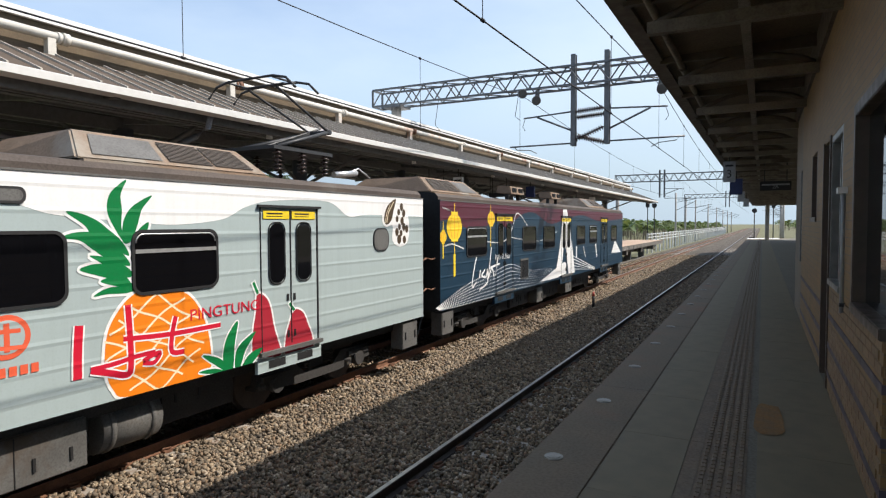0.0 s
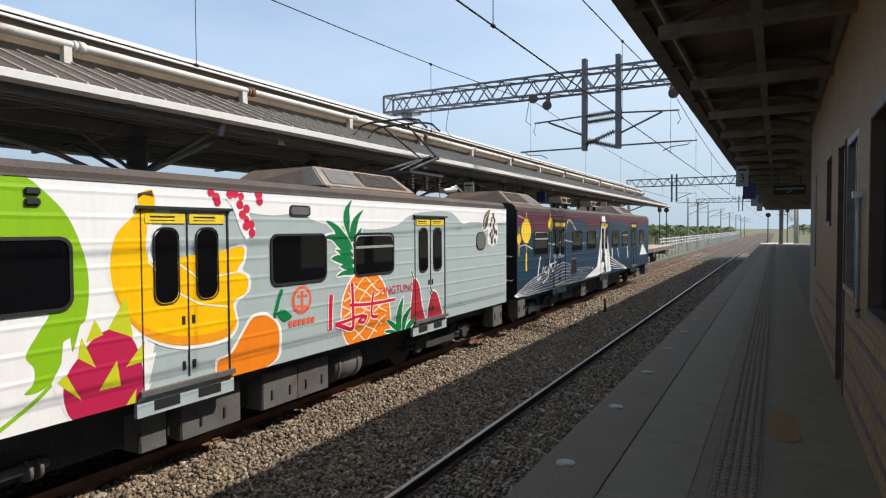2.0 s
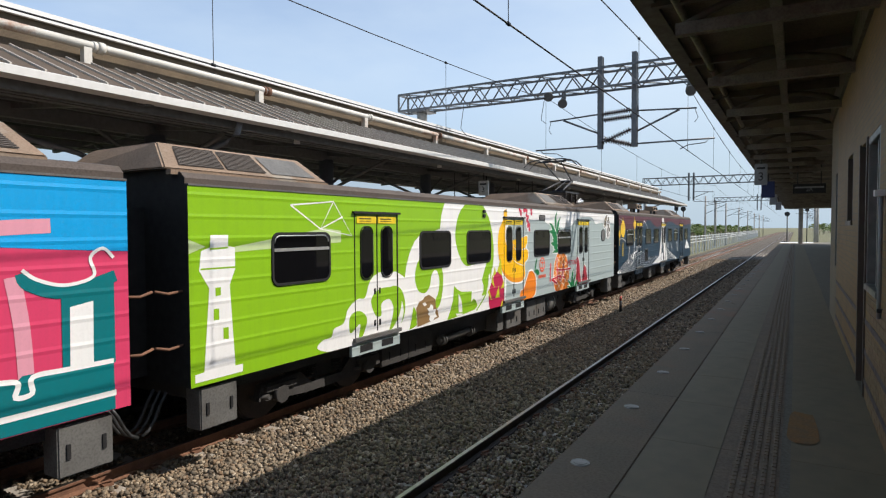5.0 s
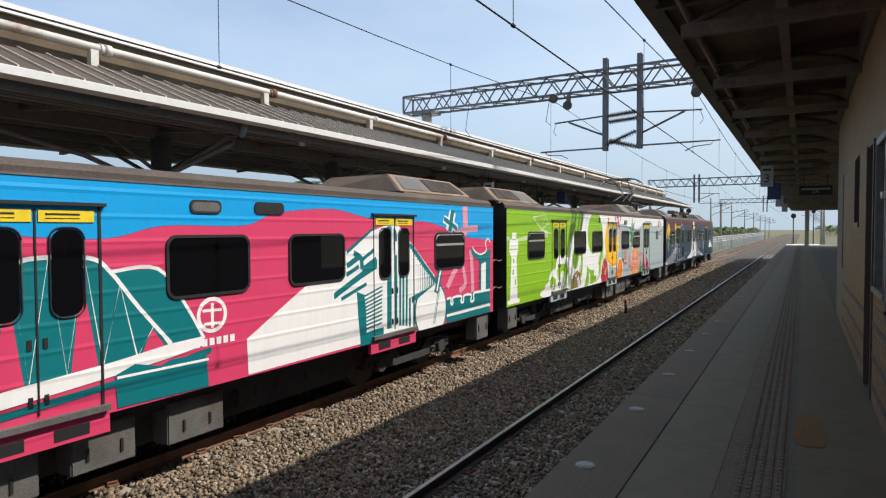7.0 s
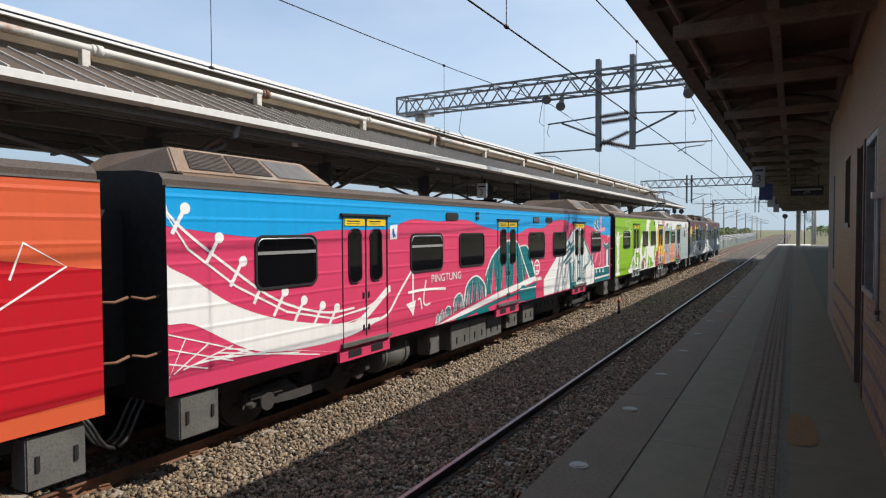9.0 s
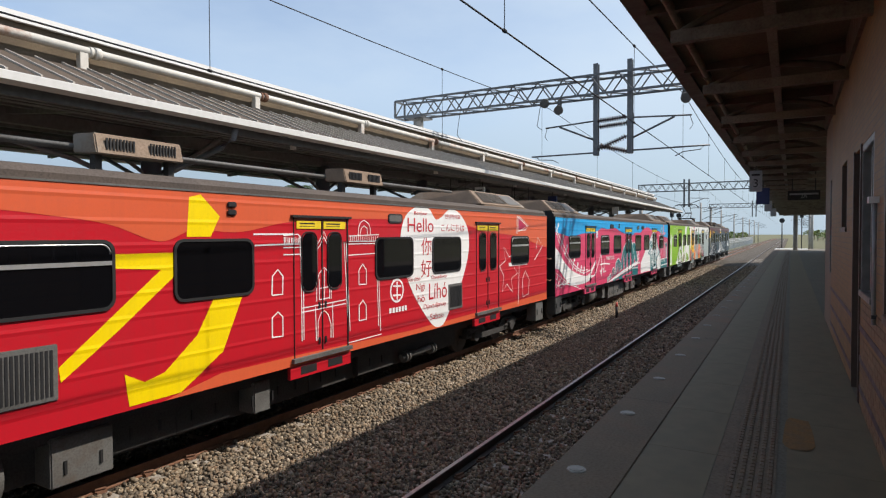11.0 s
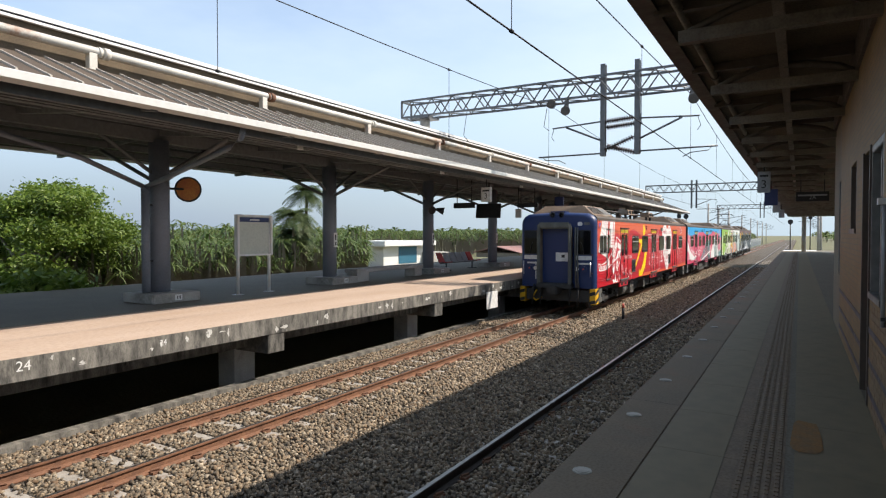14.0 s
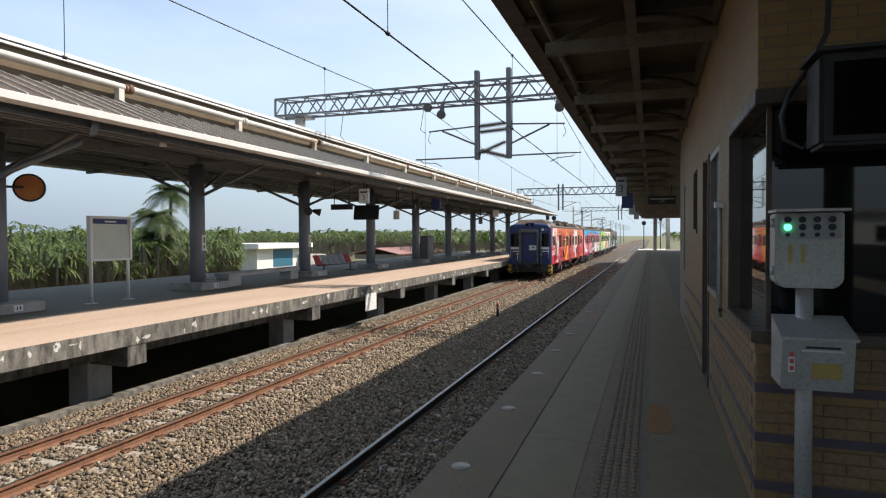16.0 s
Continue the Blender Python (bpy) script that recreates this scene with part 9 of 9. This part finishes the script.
def pantograph(car, y):
    base = boxes("pantograph_base", M["dark_steel"], car, (-0.6, 0.62, y - 0.75, y + 0.75, TOP + 0.72, TOP + 0.78), label="dark steel pantograph with folded arms")
    for sx in (-0.5, 0.55):
        for sy in (-0.6, 0.0, 0.6):
            bm = bmesh.new()
            insulator(bm, (sx, y + sy, TOP + 0.36), (sx, y + sy, TOP + 0.72), 0.09, 5)
            part("roof_insulator", bm, M["porcelain"], base)
    knee, top = (0, y + 1.15, TOP + 1.25), (0, y - 0.35, 4.02)
    bm = bmesh.new()
    for sx in (-0.4, 0.4):
        add_tube(bm, (sx, y - 0.45, TOP + 0.8), (sx * 0.55, knee[1], knee[2]), 0.035, 8)
        add_tube(bm, (sx * 0.55, knee[1], knee[2]), (sx * 0.8, top[1], top[2]), 0.022, 8)
    add_tube(bm, (-0.26, knee[1], knee[2]), (0.26, knee[1], knee[2]), 0.05, 8)
    add_tube(bm, (0.1, y - 0.4, TOP + 0.82), (0.1, knee[1] - 0.1, knee[2] + 0.06), 0.018, 6)
    part("arm", bm, M["dark_steel"], base)
    for dy in (-0.28, 0.28):
        bm = bmesh.new()
        add_path(bm, [(-0.98, top[1] + dy, 3.88), (-0.78, top[1] + dy, 4.06), (-0.5, top[1] + dy, 4.12), (0.5, top[1] + dy, 4.12), (0.78, top[1] + dy, 4.06), (0.98, top[1] + dy, 3.88)], 0.022, 8)
        part("collector_strip", bm, M["dark_steel"], base)
    bm = bmesh.new()
    for sx in (-0.5, 0.5):
        add_tube(bm, (sx, top[1] - 0.28, 4.1), (sx, top[1] + 0.28, 4.1), 0.018, 6)
    add_tube(bm, (-0.5, top[1], 4.05), (0.5, top[1], 4.05), 0.02, 6)
    part("head_frame", bm, M["dark_steel"], base)
    bm = bmesh.new()
    add_tube(bm, (0.45, y + 1.0, TOP + 0.42), (0.45, y + 1.7, TOP + 0.5), 0.06, 10)
    add_path(bm, [(0.3, y + 1.6, TOP + 0.5), (0.3, y + 2.0, TOP + 0.62), (0.3, y + 2.4, TOP + 0.45)], 0.02, 6)
    part("roof_cable", bm, M["alu"], base)


pantograph(car_b, 16.6)

# ---- driving cab at the end of the red car ----
M["cab_blue"] = paint("cab_blue", (0.003, 0.02, 0.095), 0.4, False, 0.3)
M["cab_white"] = plain("cab_white", (0.7, 0.7, 0.68), 0.45)
M["hazard"] = plain("hazard_yellow", (0.75, 0.42, 0.01), 0.55)
bm = bmesh.new()
F = -0.34
rings = []
for k in range(9):
    u = k / 8
    y = -0.09 + (F + 0.09) * math.sin(u * math.pi / 2)
    inset = 0.17 * (1 - math.cos(u * math.pi / 2))
    w, tp = SIDE - inset, TOP + 0.26 - inset * 0.7
    ring = [(w, SILL - 0.02)] + [(w - 0.42 + 0.42 * math.cos(v * math.pi / 2), tp - 0.36 + 0.36 * math.sin(v * math.pi / 2)) for v in (0, 0.2, 0.4, 0.6, 0.8, 1.0)]
    ring += [(0, tp + 0.05)] + [(-x, z) for x, z in ring[::-1]]
    rings.append([bm.verts.new((x, y, z)) for x, z in ring])
for a, b in zip(rings, rings[1:]):
    for i in range(len(a) - 1):
        f = bm.faces.new((a[i], a[i + 1], b[i + 1], b[i]))
        f.smooth = True
bm.faces.new(rings[-1])
boxes("cab_side", M["orange"], car_d, (SIDE - 0.06, SIDE, -0.11, 0.005, 0.95, TOP))
boxes("cab_side", M["p_red"], car_d, (SIDE - 0.06, SIDE, -0.11, 0.005, SILL, 0.95))
cab = part("cab", bm, M["cab_blue"], car_d, "dark blue driving cab end")


def face(name, mat, x0, x1, z0, z1, d0=0.004, d1=0.0, r=0.05, parent=None, label=""):
    bm = bmesh.new()
    w, h = (x1 - x0) / 2, (z1 - z0) / 2
    add_prism(bm, [((x0 + x1) / 2 + p, (z0 + z1) / 2 + q) for p, q in rounded(w, h, min(r, w * 0.9, h * 0.9))], "y", F - d0, F + 0.01)
    return part(name, bm, M[mat], parent or cab, label)


for s in (-1, 1):
    a, b = sorted((s * 0.70, s * 1.24))
    face("windscreen_seal", "rubber", a - 0.03, b + 0.03, 0.97, 1.85, 0.008, label="")
    face("windscreen", "dark_glass", a, b, 1.0, 1.82, 0.012)
    face("white_stripe", "cab_white", a - 0.02, b + 0.05, 0.78, 0.93, 0.005, r=0.01)
    face("white_stripe", "cab_white", a + 0.1, b + 0.05, 0.62, 0.68, 0.005, r=0.01)
    face("white_stripe", "cab_white", s * 0.8 - 0.02, s * 0.8 + 0.02, 0.05, 0.7, 0.004, r=0.01)
    for x, m_ in ((s * 0.78, "alu"), (s * 1.02, "notice_red")):
        bm = bmesh.new()
        add_tube(bm, (x, F - 0.09, 0.46), (x, F, 0.46), 0.10, 18)
        o = part("lamp_housing", bm, M["cab_blue"], cab)
        bm = bmesh.new()
        add_tube(bm, (x, F - 0.1, 0.46), (x, F - 0.088, 0.46), 0.075 if m_ == "alu" else 0.03, 18)
        part("lens", bm, M[m_], o, "clear headlight lens" if m_ == "alu" else "red tail light lens")
    bm = bmesh.new()
    add_path(bm, [(s * 1.02, F - 0.05, 1.0), (s * 0.98, F - 0.05, 1.3), (s * 0.9, F - 0.03, 1.42)], 0.01, 6)
    part("wiper", bm, M["rubber"], cab)
    bm = bmesh.new()
    add_path(bm, [(s * 1.26, F - 0.06, 0.2), (s * 1.26, F - 0.06, 0.72)], 0.014, 6)
    part("grab_rail", bm, M["alu"], cab)
    o = boxes("corner_plate", M["hazard"], cab, (s * 1.33 - 0.1, s * 1.33 + 0.1, F + 0.0, F + 0.42, -0.80, SILL - 0.03), bevel=0.01, label="yellow and black striped corner plate")
    for i in range(2):
        bm = bmesh.new()
        z = -0.80 + 0.3 * i
        for xx in (s * 1.33 + s * 0.104,):
            vs = [bm.verts.new((xx, yy, zz)) for yy, zz in ((F, z), (F + 0.42, z + 0.14), (F + 0.42, z + 0.26), (F, z + 0.12))]
            bm.faces.new(vs)
        vs = [bm.verts.new((xx, F - 0.004, zz)) for xx, zz in ((s * 1.33 - 0.1, z), (s * 1.33 + 0.1, z + 0.06), (s * 1.33 + 0.1, z + 0.18), (s * 1.33 - 0.1, z + 0.12))]
        bm.faces.new(vs)
        part("black_stripe", bm, M["black"], o)
for x in (-0.17, 0.17):
    bm = bmesh.new()
    add_tube(bm, (x, F + 0.0, TOP + 0.2), (x, F + 0.3, TOP + 0.2), 0.105, 18)
    o = part("roof_headlight", bm, M["black"], cab)
    bm = bmesh.new()
    add_tube(bm, (x, F - 0.008, TOP + 0.2), (x, F + 0.005, TOP + 0.2), 0.075, 18)
    part("lens", bm, M["dark_glass"], o, "clear headlight lens")
boxes("lamp_cowl", M["cab_blue"], cab, (-0.33, 0.33, F + 0.03, F + 0.6, TOP + 0.07, TOP + 0.34), bevel=0.06)
face("route_plate", "cab_white", 0.78, 0.95, 2.0, 2.14, 0.006)
face("route_plate", "equip", 1.0, 1.22, 2.03, 2.13, 0.006)
# gangway at the cab end
M["gang"] = surface("dull_gangway_rubber", (0.13, 0.135, 0.12), (0.06, 0.062, 0.056), 3, 40, 0.6)
G0 = F - 0.36
G2 = G0 + 0.12
M["canvas"] = surface("worn_tan_canvas", (0.17, 0.125, 0.09), (0.08, 0.06, 0.045), 4, 40, 0.9)
gw = boxes("gangway_frame", M["gang"], cab, (-0.64, -0.53, G0, G2, -0.2, 2.08), bevel=0.04, label="grey rubbing frame of the end gangway")
boxes("gangway_post", M["gang"], gw, (0.53, 0.64, G0, G2, -0.2, 2.08), bevel=0.04)
boxes("gangway_head", M["gang"], gw, (-0.6, 0.6, G0 + 0.003, G2 - 0.003, 1.9, 2.13), bevel=0.05)
for s in (-1, 1):
    for q in range(3):
        boxes("bellows_fold", M["canvas"], gw, (s * 0.56 - 0.035, s * 0.56 + 0.035, G2 + 0.08 * q, G2 + 0.075 + 0.08 * q, -0.1, 1.98), bevel=0.03, label="tan canvas bellows fold")
boxes("bellows_top", M["canvas"], gw, (-0.52, 0.52, G2, F, 1.93, 2.05), bevel=0.03)
boxes("gangway_sill", M["dark_steel"], gw, (-0.66, 0.66, G0 - 0.004, F, -0.24, -0.06), bevel=0.03)
boxes("gangway_door", M["cab_blue"], gw, (-0.53, 0.53, F - 0.03, F - 0.005, -0.06, 1.92), label="blue gangway door")
boxes("door_plate", M["cab_white"], gw, (-0.02, 0.46, F - 0.04, F - 0.03, 0.72, 1.04), label="white plate")
boxes("door_lock", M["black"], gw, (0.2, 0.32, F - 0.05, F - 0.04, 0.86, 0.96))
bm = bmesh.new()
for x in (0.72, 0.8):
    add_path(bm, [(x, F - 0.06, 1.95), (x, F - 0.1, 1.2), (x + 0.02, F - 0.08, 0.2), (x + 0.05, F - 0.12, -0.2)], 0.03, 8)
part("hose", bm, M["equip"], cab, "hanging canvas hose")
for x in (-0.55, 0.55, 0.85, -0.85):
    bm = bmesh.new()
    add_path(bm, [(x, F - 0.05, -0.15), (x + 0.03, F - 0.22, -0.3), (x + 0.02, F - 0.26, -0.6), (x - 0.02, F - 0.15, -0.85)], 0.035, 8)
    part("brake_hose", bm, M["rubber"], cab)
bm = bmesh.new()
add_path(bm, [(-0.75, F - 0.05, -0.35), (-0.85, F - 0.2, -0.6), (-0.7, F - 0.25, -0.72), (-0.5, F - 0.15, -0.6)], 0.03, 8)
part("jumper_hose", bm, M["hazard"], cab, "yellow jumper hose")
boxes("coupler", M["under"], cab, (-0.18, 0.18, F - 0.55, F + 0.4, -0.46, -0.16), bevel=0.04)
boxes("pilot_plate", M["under"], cab, (-1.2, 1.2, F + 0.06, F + 0.16, -0.72, -0.3), bevel=0.02)
# cab side window and crew door
car_window(car_d, 0.58, 1.33, 0.86, 0.66, False, "equip")
boxes("window_bar", M["alu"], car_d, (SIDE + 0.01, SIDE + 0.024, 0.56, 0.59, 1.03, 1.63))
cd = boxes("crew_door", M["rubber"], car_d, (SIDE, SIDE + 0.0125, 1.04, 1.06, 0.05, 1.9), label="narrow crew door with long grab rails")
boxes("door_gap", M["rubber"], cd, (SIDE, SIDE + 0.0125, 1.56, 1.58, 0.05, 1.9))
boxes("door_head", M["rubber"], cd, (SIDE, SIDE + 0.02, 1.02, 1.6, 1.88, 1.91))
boxes("door_step", M["equip"], cd, (SIDE, SIDE + 0.04, 1.04, 1.56, -0.01, 0.03))
bm = bmesh.new()
bm.faces.new([bm.verts.new((SIDE + 0.013, 1.31 + p, 1.34 + q)) for p, q in rounded(0.15, 0.36, 0.12)])
part("door_pane", bm, M["dark_glass"], cd)
for y in (0.98, 1.63):
    bm = bmesh.new()
    add_path(bm, [(SIDE, y, 0.1), (SIDE + 0.06, y, 0.14), (SIDE + 0.06, y, 1.15), (SIDE, y, 1.19)], 0.014, 6)
    part("grab_rail", bm, M["dark_steel"], cd)


# ---- pieces: wall tiles, paving, tactile strip, discs ----
def piece(name, me, parent, loc, rot=None):
    o = new(name, me)
    o.parent = parent
    o.location = loc
    if rot is not None:
        o.rotation_euler = rot
    return o


def slab_mesh(name, w, l, h, mat, inset=0.004):
    bm = bmesh.new()
    a = [bm.verts.new((x, y, 0)) for x, y in ((0, 0), (w, 0), (w, l), (0, l))]
    b = [bm.verts.new((x, y, h)) for x, y in ((inset, inset), (w - inset, inset), (w - inset, l - inset), (inset, l - inset))]
    for i in range(4):
        bm.faces.new((a[i], a[(i + 1) % 4], b[(i + 1) % 4], b[i]))
    bm.faces.new(b)
    return finish(bm, name, mat)


TILE_W, TILE_H = 0.228, 0.062
tile_a = slab_mesh("tile", TILE_W, TILE_H, 0.008, M["tile_piece"], 0.003)
n = 0
for r in range(15):
    z = 0.004 + r * 0.0685
    if any(abs(z + 0.03 - (q + 0.027)) < 0.055 for q in (0.14, 0.43, 0.73)):
        continue
    for c in range(9):
        x = WALL_X + 0.004 + 0.1175 * (r % 2) + c * 0.235
        o = piece("tile", tile_a, END_WALL, (x, 4.06, z), (radians(90), 0, 0))
        n += 1
    for c in range(12):
        y = 4.065 + 0.1175 * (r % 2) + c * 0.235
        o = piece("tile", tile_a, WALL, (WALL_X, y + TILE_W, z), (radians(90), 0, radians(-90)))
        n += 1

M["slab_piece"] = per_piece("grey_paving_slab", [(0.172, 0.136, 0.078), (0.177, 0.14, 0.081), (0.181, 0.143, 0.083), (0.174, 0.137, 0.079)], 0.7, 5.0, "object", 0.05, 0.2)
pv_l = slab_mesh("paving_slab", 0.506, 1.1995, 0.055, M["slab_piece"], 0.0015)
pv_r = slab_mesh("paving_slab", 0.61, 1.1995, 0.055, M["slab_piece"], 0.0015)
band = slab_mesh("border_tile", 0.0985, 1.1995, 0.055, M["tactile"], 0.002)
for i in range(66):
    y = -1.0 + 1.2 * i
    piece("paving_slab", pv_l, NEAR, (-0.9785, y, -0.06))
    piece("paving_slab", pv_r, NEAR, (-0.0125, y, -0.06))
    piece("border_tile", band, NEAR, (-0.47, y, -0.06))
bm = bmesh.new()
add_box(bm, -0.98, 0.6, -1.0, NEAR_END - 0.1, -0.06, -0.009)
add_box(bm, 0.6, 9, -25, NEAR_END, -0.06, -0.004)
add_box(bm, -0.98, 0.6, -25, -1.0, -0.06, -0.004)
part("paving_rest", bm, M["grey_paving"], NEAR)
bm = bmesh.new()
add_box(bm, 0, 0.299, 0, 0.299, 0, 0.055)
for i in range(5):
    for k in range(4):
        x, y = 0.035 + i * 0.057, 0.012 + k * 0.075
        add_prism(bm, [(x - 0.017, 0.055), (x + 0.017, 0.055), (x + 0.011, 0.062), (x - 0.011, 0.062)], "y", y, y + 0.052)
tact = finish(bm, "tactile_tile", M["tactile"])
for i in range(260):
    piece("tactile_tile", tact, NEAR, (-0.372, 0.5 + 0.3 * i, -0.06))
bm = bmesh.new()
add_tube(bm, (0, 0, -0.01), (0, 0, 0.008), 0.072, 24, 0.066)
add_tube(bm, (0, 0, 0.008), (0, 0, 0.011), 0.05, 24, 0.048)
disc_me = finish(bm, "edge_stud", M["steel_disc"])
for i in range(26):
    t = tagged(new("edge_stud", disc_me), "round worn steel stud set in the platform coping", "stud", "edge studs")
    t.location = (-1.31, 4.18 + 1.56 * i, 0.0)
bm = bmesh.new()
n = 14
pts = [(0.07 + 0.12 * math.copysign(abs(math.cos(6.283 * k / n)) ** 0.5, math.cos(6.283 * k / n)) * (0.92 + 0.1 * math.sin(5 * k)), 5.86 + 0.48 * math.copysign(abs(math.sin(6.283 * k / n)) ** 0.5, math.sin(6.283 * k / n)) * (0.95 + 0.06 * math.cos(3 * k))) for k in range(n)]
bm.faces.new([bm.verts.new((x, y, 0.0005)) for x, y in pts])
tagged(part("floor_mark", bm, M["ochre"]), "worn ochre painted patch on the paving", "floor marking")
for i in range(20):
    y = 2.1 + 4.2 * i
    boxes("coping_joint", M["black"], NEAR, (NEAR_EDGE - 0.001, -0.985, y, y + 0.003, -0.19, 0.0008))


def motions():
    times = [i / 2 for i in range(33)]
    for car, off in CARS:
        walk(car, [(t, pose(FAR_TRACK, where(t) + off, 0)) for t in times])
    fine = [i / 15 for i in range(241)]
    for ob, ay in WHEELS:
        walk(ob, [(t, pose(0, ay, RAIL + 0.43, -math.degrees((where(t) - where(0)) / 0.43))) for t in fine])


motions()
